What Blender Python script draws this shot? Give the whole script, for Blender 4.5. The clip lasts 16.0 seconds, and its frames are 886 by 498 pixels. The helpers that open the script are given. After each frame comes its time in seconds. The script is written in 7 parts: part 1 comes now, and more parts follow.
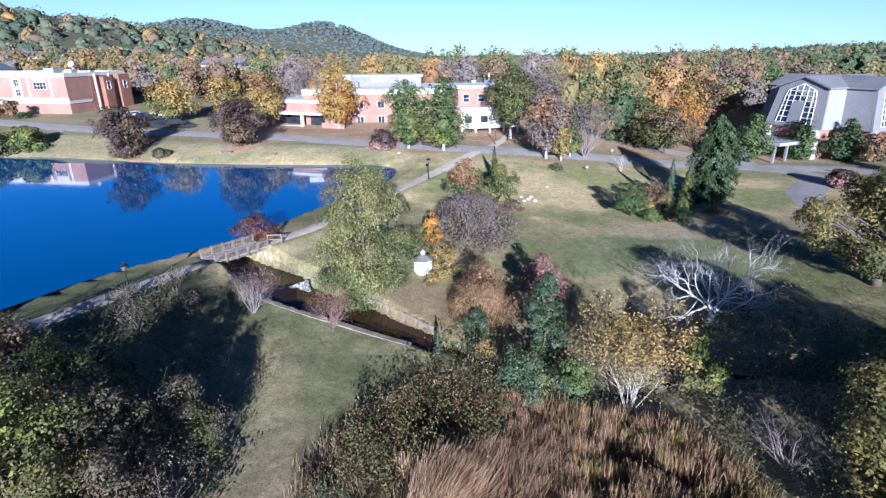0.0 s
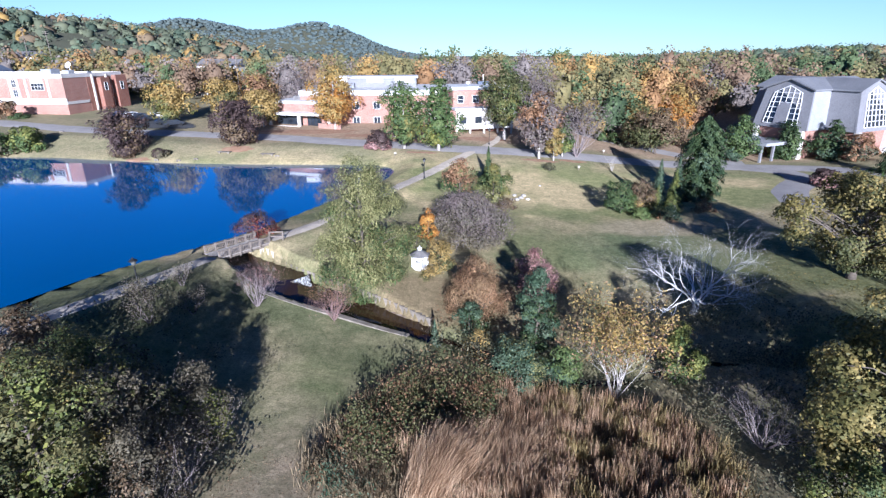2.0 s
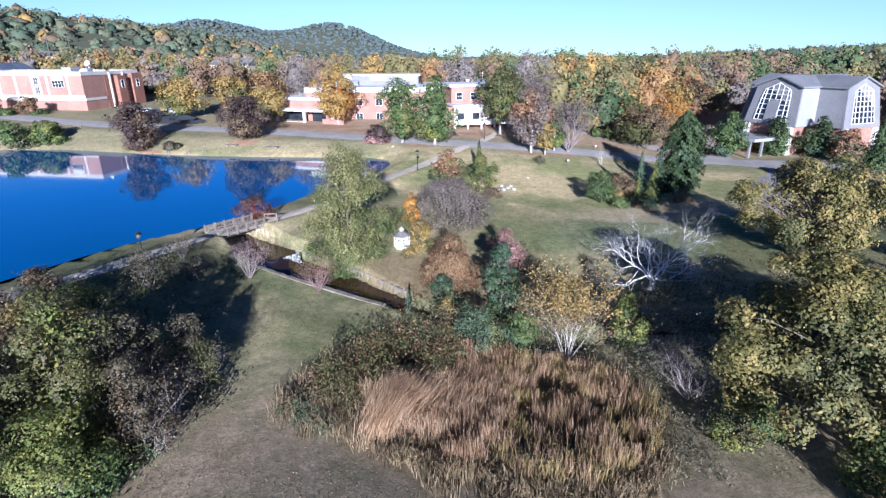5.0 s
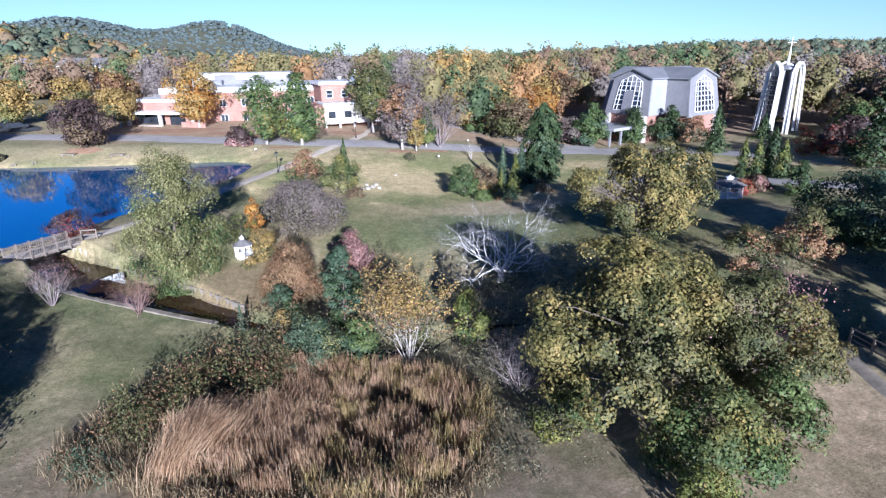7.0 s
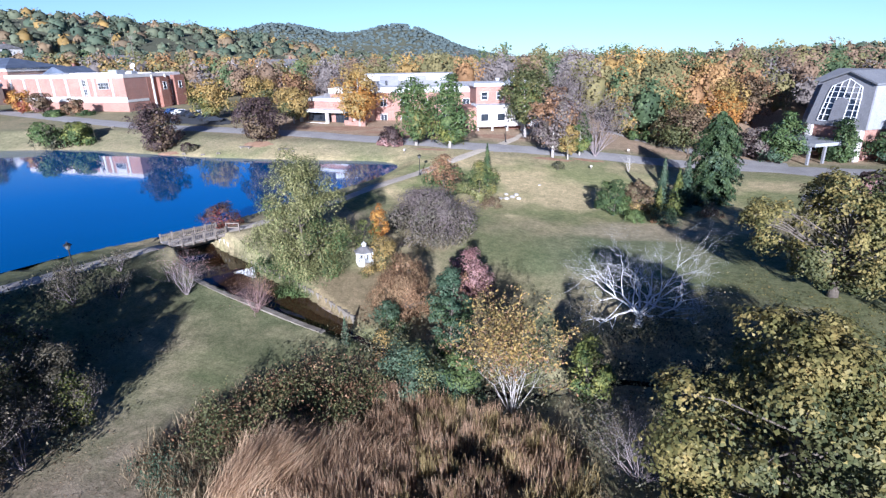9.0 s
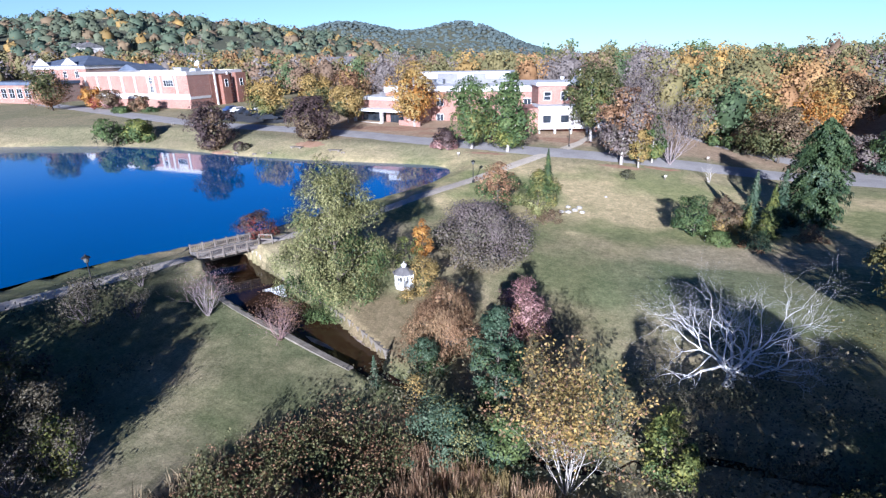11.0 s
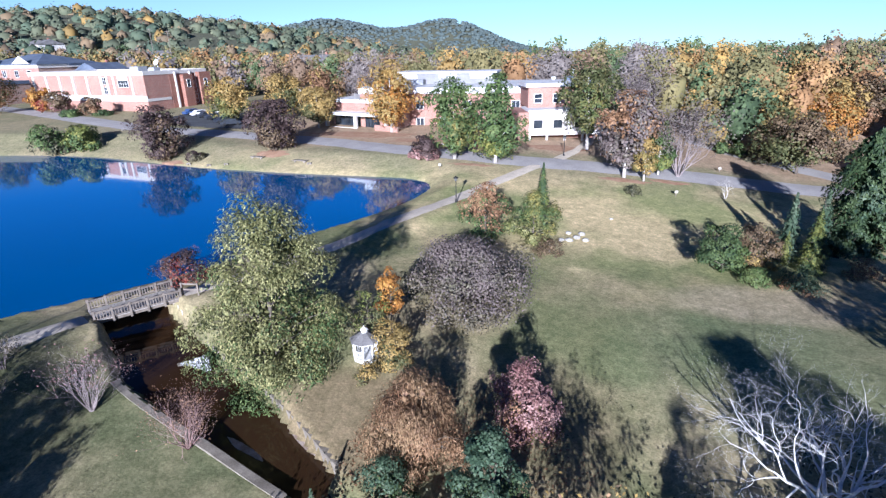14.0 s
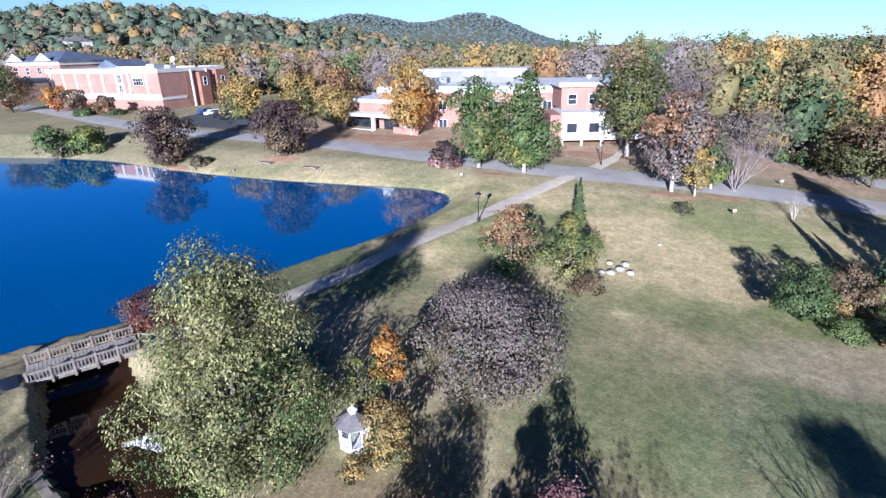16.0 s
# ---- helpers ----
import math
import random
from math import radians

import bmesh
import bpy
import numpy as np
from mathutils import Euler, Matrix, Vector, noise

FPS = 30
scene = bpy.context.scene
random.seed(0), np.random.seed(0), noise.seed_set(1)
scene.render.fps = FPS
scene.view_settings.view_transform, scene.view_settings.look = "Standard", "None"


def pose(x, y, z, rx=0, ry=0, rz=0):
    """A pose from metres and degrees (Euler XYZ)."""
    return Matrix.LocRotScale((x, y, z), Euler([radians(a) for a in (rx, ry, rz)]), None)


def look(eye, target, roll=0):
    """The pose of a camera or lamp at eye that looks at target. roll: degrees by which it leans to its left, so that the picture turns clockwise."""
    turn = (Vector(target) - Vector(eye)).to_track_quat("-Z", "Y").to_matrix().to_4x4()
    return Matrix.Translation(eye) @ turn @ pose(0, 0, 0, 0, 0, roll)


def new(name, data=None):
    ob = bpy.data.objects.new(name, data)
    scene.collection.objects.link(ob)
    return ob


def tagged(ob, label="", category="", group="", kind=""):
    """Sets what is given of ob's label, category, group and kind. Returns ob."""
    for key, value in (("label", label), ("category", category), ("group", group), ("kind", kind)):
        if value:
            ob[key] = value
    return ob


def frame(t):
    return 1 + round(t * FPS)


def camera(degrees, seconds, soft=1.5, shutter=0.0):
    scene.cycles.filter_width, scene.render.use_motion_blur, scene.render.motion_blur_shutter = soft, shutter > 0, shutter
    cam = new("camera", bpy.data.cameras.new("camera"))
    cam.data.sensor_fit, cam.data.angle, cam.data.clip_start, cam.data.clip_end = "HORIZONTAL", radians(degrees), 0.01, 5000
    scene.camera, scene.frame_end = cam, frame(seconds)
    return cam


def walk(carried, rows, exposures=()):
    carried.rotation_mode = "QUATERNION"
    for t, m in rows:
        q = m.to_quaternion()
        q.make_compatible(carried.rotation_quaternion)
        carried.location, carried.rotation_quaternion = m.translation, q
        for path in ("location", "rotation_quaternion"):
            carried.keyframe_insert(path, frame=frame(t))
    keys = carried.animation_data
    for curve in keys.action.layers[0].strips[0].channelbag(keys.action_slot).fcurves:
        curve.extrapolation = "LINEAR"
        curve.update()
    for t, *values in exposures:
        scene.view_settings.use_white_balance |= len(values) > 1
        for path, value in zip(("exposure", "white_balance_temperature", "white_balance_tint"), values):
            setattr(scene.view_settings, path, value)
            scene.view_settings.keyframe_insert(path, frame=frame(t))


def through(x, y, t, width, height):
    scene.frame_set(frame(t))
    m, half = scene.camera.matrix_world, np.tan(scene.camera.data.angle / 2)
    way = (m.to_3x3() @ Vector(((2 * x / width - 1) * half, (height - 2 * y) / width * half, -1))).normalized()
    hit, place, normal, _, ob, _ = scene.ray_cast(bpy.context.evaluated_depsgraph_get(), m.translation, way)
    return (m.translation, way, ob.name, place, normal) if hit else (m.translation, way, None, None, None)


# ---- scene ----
cam = camera(79.4, 16.0, soft=1.35)
PATH = [
    (0, (-0.091, 0.497, 18.298), (-0.18, 2.374, 17.611), -0.4),
    (0.5, (-0.136, 0.225, 18.4), (-0.222, 2.101, 17.714), -0.5),
    (1, (-0.219, -0.122, 18.544), (-0.301, 1.755, 17.858), -0.4),
    (1.5, (-0.233, -0.753, 18.576), (-0.308, 1.124, 17.891), -0.4),
    (2, (-0.129, -1.484, 18.559), (-0.198, 0.394, 17.874), -0.3),
    (2.5, (0.057, -2.209, 18.428), (-0.015, -0.33, 17.745), -0.3),
    (3, (0.414, -3.107, 18.342), (0.342, -1.228, 17.663), -0.3),
    (5.3, (4.497, -6.032, 17.92), (4.377, -4.156, 17.237), -0.3),
    (5.5, (5.211, -5.94, 17.737), (5.125, -4.06, 17.059), -0.4),
    (6, (6.544, -5.654, 17.518), (6.692, -3.781, 16.832), -0.6),
    (6.5, (8.175, -5.078, 17.403), (8.38, -3.212, 16.714), -0.7),
    (7, (9.452, -3.905, 17.46), (9.673, -2.041, 16.77), -0.8),
    (7.5, (10.77, -2.724, 17.583), (10.712, -0.844, 16.902), -1.1),
    (8, (11.475, -1.341, 17.591), (11.246, 0.527, 16.915), -1.4),
    (8.5, (11.81, 0.09, 17.527), (11.593, 1.958, 16.846), -1.2),
    (9, (12.07, 1.485, 17.573), (11.723, 3.333, 16.892), -1.1),
    (9.2, (12.063, 2.125, 17.601), (11.605, 3.95, 16.922), -1.2),
    (11.5, (11.028, 9.719, 17.539), (10.476, 11.515, 16.853), -1.2),
    (12, (10.674, 11.483, 17.537), (10.131, 13.282, 16.851), -1.2),
    (12.5, (10.291, 13.449, 17.592), (9.758, 15.249, 16.903), -1.3),
    (13, (9.857, 15.348, 17.568), (9.333, 17.151, 16.879), -1.3),
    (13.5, (9.355, 17.335, 17.553), (8.845, 19.14, 16.861), -1.2),
    (14, (8.942, 19.295, 17.51), (8.442, 21.103, 16.817), -1.2),
    (14.5, (8.474, 21.455, 17.458), (7.981, 23.264, 16.76), -1.3),
    (15, (8.054, 23.441, 17.528), (7.57, 25.251, 16.827), -1.3),
    (15.5, (7.659, 25.658, 17.681), (7.184, 27.468, 16.974), -1.3),
    (16, (7.321, 27.702, 17.709), (6.73, 29.477, 17.002), -1.4),
]
walk(cam, [(t, look(e, g, r)) for t, e, g, r in PATH], exposures=[(0.0, 1.14, 5370, 17)])

# ---- light ----
SUN_EL, SUN_DIR = 15.6, (-0.10, 0.995)          # height in degrees, and the way that shadows fall
world = bpy.data.worlds.new("sky")
scene.world = world
world.use_nodes = True
wn = world.node_tree
wn.nodes.clear()
sky = wn.nodes.new("ShaderNodeTexSky")
sky.sky_type, sky.sun_disc = "NISHITA", False
sky.sun_elevation = radians(SUN_EL)
sky.sun_rotation = math.atan2(-SUN_DIR[0], -SUN_DIR[1])
sky.altitude, sky.air_density, sky.dust_density, sky.ozone_density = 0, 0.75, 0.0, 3.0
wbg = wn.nodes.new("ShaderNodeBackground")
wbg.inputs["Strength"].default_value = 0.062
wout = wn.nodes.new("ShaderNodeOutputWorld")
wtint = wn.nodes.new("ShaderNodeMix")
wtint.data_type, wtint.blend_type = "RGBA", "MULTIPLY"
wtint.inputs[0].default_value = 1.0
wtint.inputs[7].default_value = (1.02, 1.0, 1.02, 1)
# the sky deepens towards the zenith
wtc = wn.nodes.new("ShaderNodeTexCoord")
wsep = wn.nodes.new("ShaderNodeSeparateXYZ")
wramp = wn.nodes.new("ShaderNodeValToRGB")
while len(wramp.color_ramp.elements) < 4:
    wramp.color_ramp.elements.new(0.5)
for _e, (_p, _k) in zip(wramp.color_ramp.elements, ((0.0, (0.66, 0.86, 1.0)), (0.09, (1.0, 1.0, 1.0)), (0.19, (0.24, 0.64, 1.08)), (0.6, (0.11, 0.21, 0.35)))):
    _e.position, _e.color = _p, (*_k, 1)
wdeep = wn.nodes.new("ShaderNodeMix")
wdeep.data_type, wdeep.blend_type = "RGBA", "MULTIPLY"
wdeep.inputs[0].default_value = 1.0
wn.links.new(wtc.outputs["Generated"], wsep.inputs[0])
wn.links.new(wsep.outputs["Z"], wramp.inputs[0])
wn.links.new(sky.outputs[0], wdeep.inputs[6])
wn.links.new(wramp.outputs[0], wdeep.inputs[7])
wn.links.new(wdeep.outputs[2], wtint.inputs[6])
wn.links.new(wtint.outputs[2], wbg.inputs[0])
wn.links.new(wbg.outputs[0], wout.inputs[0])
sun_data = bpy.data.lights.new("sun", "SUN")
sun_data.energy, sun_data.angle, sun_data.color = 5.0, radians(0.55), (1.0, 0.96, 0.90)
sun = new("sun", sun_data)
_c = math.cos(radians(SUN_EL))
sun.matrix_world = look((0, 0, 80), (SUN_DIR[0] * _c, SUN_DIR[1] * _c, 80 - math.sin(radians(SUN_EL))))

# ---- materials ----


def mat(name, rough=0.8, metal=0.0, spec=0.3):
    m = bpy.data.materials.new(name)
    m.use_nodes = True
    b = m.node_tree.nodes["Principled BSDF"]
    b.inputs["Roughness"].default_value = rough
    b.inputs["Metallic"].default_value = metal
    b.inputs["Specular IOR Level"].default_value = spec
    return m, m.node_tree, b


def ramp(nt, fac, stops):
    r = nt.nodes.new("ShaderNodeValToRGB")
    els = r.color_ramp.elements
    while len(els) < len(stops):
        els.new(0.5)
    for e, (p, c) in zip(els, stops):
        e.position, e.color = p, (*c, 1)
    nt.links.new(fac, r.inputs[0])
    return r.outputs[0]


def noise_tex(nt, scale, detail=4.0, rough=0.55, where="Position"):
    n = nt.nodes.new("ShaderNodeTexNoise")
    n.inputs["Scale"].default_value = scale
    n.inputs["Detail"].default_value = detail
    n.inputs["Roughness"].default_value = rough
    if where == "Position":
        g = nt.nodes.new("ShaderNodeNewGeometry")
        nt.links.new(g.outputs["Position"], n.inputs["Vector"])
    else:
        g = nt.nodes.new("ShaderNodeTexCoord")
        nt.links.new(g.outputs["Object"], n.inputs["Vector"])
    return n.outputs["Fac"]


def mix(nt, fac, a, b, kind="MIX"):
    m = nt.nodes.new("ShaderNodeMix")
    m.data_type, m.blend_type = "RGBA", kind
    for s, v in ((m.inputs[0], fac), (m.inputs[6], a), (m.inputs[7], b)):
        if isinstance(v, (int, float)):
            s.default_value = v
        elif isinstance(v, tuple):
            s.default_value = (*v, 1)
        else:
            nt.links.new(v, s)
    return m.outputs[2]


def math_node(nt, op, a, b=0.0, clamp=False):
    m = nt.nodes.new("ShaderNodeMath")
    m.operation, m.use_clamp = op, clamp
    for s, v in ((m.inputs[0], a), (m.inputs[1], b)):
        if isinstance(v, (int, float)):
            s.default_value = v
        else:
            nt.links.new(v, s)
    return m.outputs[0]


def bump(nt, bsdf, height, strength=0.4, dist=0.05):
    b = nt.nodes.new("ShaderNodeBump")
    b.inputs["Strength"].default_value, b.inputs["Distance"].default_value = strength, dist
    nt.links.new(height, b.inputs["Height"])
    nt.links.new(b.outputs[0], bsdf.inputs["Normal"])


def tinted(name, a, b, scale=3.0, rough=0.85, fine=30.0, relief=0.3, spec=0.3, metal=0.0):
    """Two tones in blotches at one scale and grain at another."""
    m, nt, bs = mat(name, rough, metal, spec)
    big = ramp(nt, noise_tex(nt, scale), [(0.3, a), (0.7, b)])
    g = noise_tex(nt, fine, 3)
    grain = ramp(nt, g, [(0.3, (0.75, 0.75, 0.75)), (0.7, (1.12, 1.12, 1.12))])
    nt.links.new(mix(nt, 1.0, big, grain, "MULTIPLY"), bs.inputs["Base Color"])
    bump(nt, bs, g, relief, 0.02)
    return m


def leafy(name, tones, spread=0.35, through=0.12, rough=0.6, vary=0.2, patch=0.55):
    """Leaves: a tone for each leaf, drifting over the crown, some light passing through."""
    m, nt, bs = mat(name, rough, 0, 0.25)
    g = nt.nodes.new("ShaderNodeNewGeometry")
    o = nt.nodes.new("ShaderNodeObjectInfo")
    drift = noise_tex(nt, patch, 2)
    f = math_node(nt, "MULTIPLY_ADD", g.outputs["Random Per Island"], spread)
    f.node.inputs[2].default_value = 0
    d = math_node(nt, "MULTIPLY_ADD", drift, 1.7)
    d.node.inputs[2].default_value = -0.35 - spread / 2
    s = math_node(nt, "ADD", f, d)
    s = math_node(nt, "ADD", s, math_node(nt, "MULTIPLY", math_node(nt, "SUBTRACT", o.outputs["Random"], 0.5), 0.2), True)
    n = len(tones)
    col = ramp(nt, s, [(0.08 + 0.84 * i / max(1, n - 1), c) for i, c in enumerate(tones)])
    light = ramp(nt, g.outputs["Random Per Island"], [(0.0, (1 - vary,) * 3), (1.0, (1 + vary,) * 3)])
    col = mix(nt, 1.0, col, light, "MULTIPLY")
    nt.links.new(col, bs.inputs["Base Color"])
    tr = nt.nodes.new("ShaderNodeBsdfTranslucent")
    nt.links.new(col, tr.inputs[0])
    mx = nt.nodes.new("ShaderNodeMixShader")
    mx.inputs[0].default_value = through
    nt.links.new(bs.outputs[0], mx.inputs[1])
    nt.links.new(tr.outputs[0], mx.inputs[2])
    nt.links.new(mx.outputs[0], nt.nodes["Material Output"].inputs[0])
    return m


GREEN = leafy("green_leaves", [(0.046, 0.08, 0.031), (0.088, 0.132, 0.045), (0.14, 0.178, 0.062)], 0.3)
GREEN_GOLD = leafy("green_and_gold_leaves", [(0.05, 0.085, 0.03), (0.09, 0.115, 0.04), (0.17, 0.16, 0.05), (0.27, 0.205, 0.06)], 0.3)
OLIVE = leafy("olive_leaves", [(0.05, 0.066, 0.027), (0.105, 0.112, 0.045), (0.18, 0.16, 0.066)], 0.38, 0.18)
OAK = leafy("yellowing_oak_leaves", [(0.085, 0.092, 0.032), (0.165, 0.15, 0.05), (0.27, 0.22, 0.078), (0.35, 0.255, 0.09)], 0.25, 0.2, 0.6, 0.2, 0.8)
SILVER = leafy("silvery_leaves", [(0.085, 0.095, 0.034), (0.175, 0.178, 0.068), (0.29, 0.275, 0.12)], 0.8, 0.1)
GOLD = leafy("golden_leaves", [(0.22, 0.165, 0.06), (0.34, 0.24, 0.085), (0.41, 0.27, 0.085)], 0.32)
ORANGE = leafy("orange_leaves", [(0.24, 0.11, 0.035), (0.38, 0.17, 0.04), (0.42, 0.24, 0.06)], 0.32)
RUST = leafy("rust_leaves", [(0.15, 0.08, 0.045), (0.25, 0.14, 0.075), (0.34, 0.21, 0.115)], 0.6)
MAROON = leafy("maroon_leaves", [(0.045, 0.03, 0.03), (0.075, 0.05, 0.047), (0.115, 0.08, 0.07)], 0.35)
WEEP = leafy("weeping_twigs", [(0.12, 0.07, 0.04), (0.225, 0.138, 0.076), (0.32, 0.215, 0.115)], 0.6)
THICKET = leafy("dull_thicket_leaves", [(0.055, 0.05, 0.034), (0.11, 0.096, 0.064), (0.18, 0.15, 0.098)], 0.5)
RED = leafy("red_leaves", [(0.16, 0.03, 0.025), (0.28, 0.06, 0.04), (0.2, 0.1, 0.06)], 0.6)
PINK = leafy("pink_leaves", [(0.19, 0.095, 0.09), (0.31, 0.17, 0.155), (0.40, 0.255, 0.23)], 0.5)
GREYLEAF = leafy("dull_purple_grey_leaves", [(0.115, 0.088, 0.082), (0.185, 0.15, 0.14), (0.15, 0.14, 0.095)], 0.4)
CONIFER = leafy("conifer_needles", [(0.022, 0.042, 0.02), (0.045, 0.075, 0.03), (0.075, 0.105, 0.04)], 0.6, 0.1)
BLUECON = leafy("blue_green_leaves", [(0.034, 0.064, 0.038), (0.066, 0.108, 0.062), (0.125, 0.165, 0.105)], 0.6, 0.18)
LIME = leafy("lime_green_leaves", [(0.08, 0.105, 0.03), (0.14, 0.165, 0.045), (0.23, 0.22, 0.06)], 0.6)
BROWNLEAF = leafy("brown_leaves", [(0.075, 0.05, 0.03), (0.14, 0.095, 0.055), (0.2, 0.15, 0.09)], 0.6)
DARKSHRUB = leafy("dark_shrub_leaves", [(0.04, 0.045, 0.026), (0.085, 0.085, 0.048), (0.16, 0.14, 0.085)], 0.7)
BLADE_TAN = leafy("tan_grass_blades", [(0.30, 0.19, 0.11), (0.46, 0.31, 0.19), (0.55, 0.40, 0.26)], 0.7, 0.3)
BLADE_RUST = leafy("russet_grass_blades", [(0.22, 0.135, 0.08), (0.40, 0.26, 0.16), (0.56, 0.395, 0.265)], 0.7, 0.3)
BLADE_OLIVE = leafy("olive_grass_blades", [(0.20, 0.15, 0.065), (0.36, 0.275, 0.12), (0.50, 0.39, 0.19)], 0.7, 0.3)
BLADE_DARK = leafy("dark_weed_leaves", [(0.12, 0.09, 0.055), (0.22, 0.17, 0.10), (0.34, 0.265, 0.16)], 0.7, 0.2)

W_GREEN = leafy("wood_green", [(0.051, 0.081, 0.042), (0.094, 0.136, 0.061), (0.153, 0.196, 0.086)], 0.14, 0.25, 0.7, 0.14, 0.10)
W_OLIVE = leafy("wood_olive", [(0.106, 0.109, 0.051), (0.196, 0.179, 0.079), (0.291, 0.239, 0.103)], 0.14, 0.25, 0.7, 0.14, 0.10)
W_GOLD = leafy("wood_gold", [(0.222, 0.162, 0.065), (0.358, 0.239, 0.086), (0.478, 0.299, 0.094)], 0.14, 0.25, 0.7, 0.14, 0.10)
W_ORANGE = leafy("wood_orange", [(0.253, 0.147, 0.073), (0.360, 0.206, 0.094), (0.454, 0.280, 0.119)], 0.14, 0.25, 0.7, 0.14, 0.10)
W_BROWN = leafy("wood_brown", [(0.145, 0.103, 0.072), (0.239, 0.162, 0.106), (0.341, 0.239, 0.145)], 0.14, 0.25, 0.7, 0.14, 0.10)
W_GREY = leafy("wood_grey", [(0.145, 0.123, 0.113), (0.231, 0.200, 0.183), (0.324, 0.282, 0.256)], 0.14, 0.25, 0.7, 0.14, 0.10)
# hills and ridge: distance haze is put into these paler, bluer leaf tones
H_GREEN = leafy("hazed_hill_green", [(0.063, 0.093, 0.067), (0.103, 0.140, 0.093), (0.159, 0.192, 0.117)], 0.14, 0.25, 0.8, 0.14, 0.07)
H_OLIVE = leafy("hazed_hill_olive", [(0.092, 0.110, 0.074), (0.141, 0.159, 0.100), (0.208, 0.217, 0.133)], 0.14, 0.25, 0.8, 0.14, 0.07)
H_BROWN = leafy("hazed_hill_brown", [(0.151, 0.117, 0.081), (0.225, 0.167, 0.103), (0.308, 0.217, 0.125)], 0.14, 0.25, 0.8, 0.14, 0.07)
H_BLUE = leafy("hazed_ridge_green", [(0.075, 0.10, 0.10), (0.09, 0.115, 0.11), (0.105, 0.13, 0.12)], 0.3, 0.05, 0.9, 0.1, 0.05)

BARK = tinted("bark", (0.10, 0.08, 0.065), (0.20, 0.17, 0.14), 4, 0.95, 25, 0.8)
PALE_BARK = tinted("pale_bark", (0.36, 0.33, 0.30), (0.62, 0.58, 0.54), 3, 0.9, 18, 0.5)
DEAD_WOOD = tinted("bleached_dead_wood", (0.60, 0.58, 0.57), (0.84, 0.82, 0.80), 2, 0.85, 20, 0.5)
TWIG = tinted("grey_twigs", (0.19, 0.155, 0.15), (0.36, 0.305, 0.30), 2, 0.95, 12, 0.3)
PINK_TWIG = tinted("reddish_twigs", (0.22, 0.14, 0.13), (0.38, 0.26, 0.24), 1.5, 0.95, 12, 0.3)
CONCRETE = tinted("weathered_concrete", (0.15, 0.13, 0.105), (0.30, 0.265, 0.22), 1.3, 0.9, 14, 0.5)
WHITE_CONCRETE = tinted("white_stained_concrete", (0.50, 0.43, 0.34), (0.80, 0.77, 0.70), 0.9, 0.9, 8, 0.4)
PATH_MAT = tinted("pale_path", (0.52, 0.45, 0.36), (0.69, 0.60, 0.49), 0.8, 0.95, 20, 0.5)
ROAD_MAT = tinted("worn_asphalt", (0.34, 0.32, 0.31), (0.44, 0.415, 0.40), 0.35, 0.9, 14, 0.4)
LOT_MAT = tinted("dark_asphalt", (0.055, 0.06, 0.068), (0.10, 0.105, 0.115), 0.35, 0.9, 14, 0.4)
KERB_MAT = tinted("kerb_concrete", (0.42, 0.40, 0.37), (0.58, 0.55, 0.51), 1.0, 0.9, 14, 0.3)
WOOD_GREY = tinted("weathered_timber", (0.15, 0.125, 0.105), (0.28, 0.24, 0.205), 2.5, 0.9, 22, 0.5)
DECK = tinted("pale_deck_boards", (0.34, 0.31, 0.28), (0.48, 0.44, 0.40), 2.0, 0.9, 22, 0.4)
WHITE_PAINT = tinted("white_paint", (0.72, 0.72, 0.71), (0.82, 0.82, 0.81), 1.5, 0.6, 20, 0.1)
WHITE_WALL = tinted("white_stucco", (0.58, 0.545, 0.51), (0.70, 0.665, 0.63), 0.5, 0.85, 8, 0.2)
BLACK_METAL = tinted("black_painted_metal", (0.012, 0.013, 0.014), (0.03, 0.03, 0.032), 5, 0.5, 30, 0.1)
ROOF_GREY = tinted("grey_roof_metal", (0.20, 0.205, 0.22), (0.26, 0.265, 0.28), 0.25, 0.6, 6, 0.1)
SLATE_WALL = tinted("grey_cladding", (0.21, 0.21, 0.225), (0.27, 0.27, 0.285), 0.25, 0.75, 6, 0.15)
LIGHT_PANEL = tinted("light_grey_panel", (0.29, 0.30, 0.32), (0.36, 0.37, 0.39), 0.3, 0.75, 6, 0.1)
ROOF_WHITE = tinted("white_membrane_roof", (0.60, 0.60, 0.60), (0.76, 0.76, 0.76), 0.3, 0.8, 6, 0.1)
ROOF_BLUE = tinted("blue_slate_roof", (0.085, 0.11, 0.16), (0.15, 0.18, 0.24), 0.3, 0.7, 5, 0.2)
SHINGLE = tinted("grey_shingles", (0.14, 0.135, 0.135), (0.24, 0.23, 0.23), 0.8, 0.95, 9, 0.5)
STONE = tinted("pale_boulder", (0.30, 0.285, 0.255), (0.50, 0.475, 0.435), 1.5, 0.9, 10, 0.6)
BARE_SOIL = tinted("red_brown_soil", (0.30, 0.17, 0.10), (0.42, 0.27, 0.18), 0.8, 0.95, 12, 0.5)
GRAVEL_BAR = tinted("wet_gravel_bar", (0.26, 0.19, 0.15), (0.46, 0.39, 0.34), 1.6, 0.7, 9, 0.7)
CAR_PAINTS = [tinted("car_paint_" + n, c, tuple(v * 1.15 for v in c), 2, 0.3, 40, 0.0, 0.6)
              for n, c in (("white", (0.7, 0.7, 0.7)), ("dark", (0.03, 0.035, 0.045)), ("silver", (0.4, 0.41, 0.43)), ("red", (0.3, 0.03, 0.03)), ("blue", (0.04, 0.08, 0.2)))]
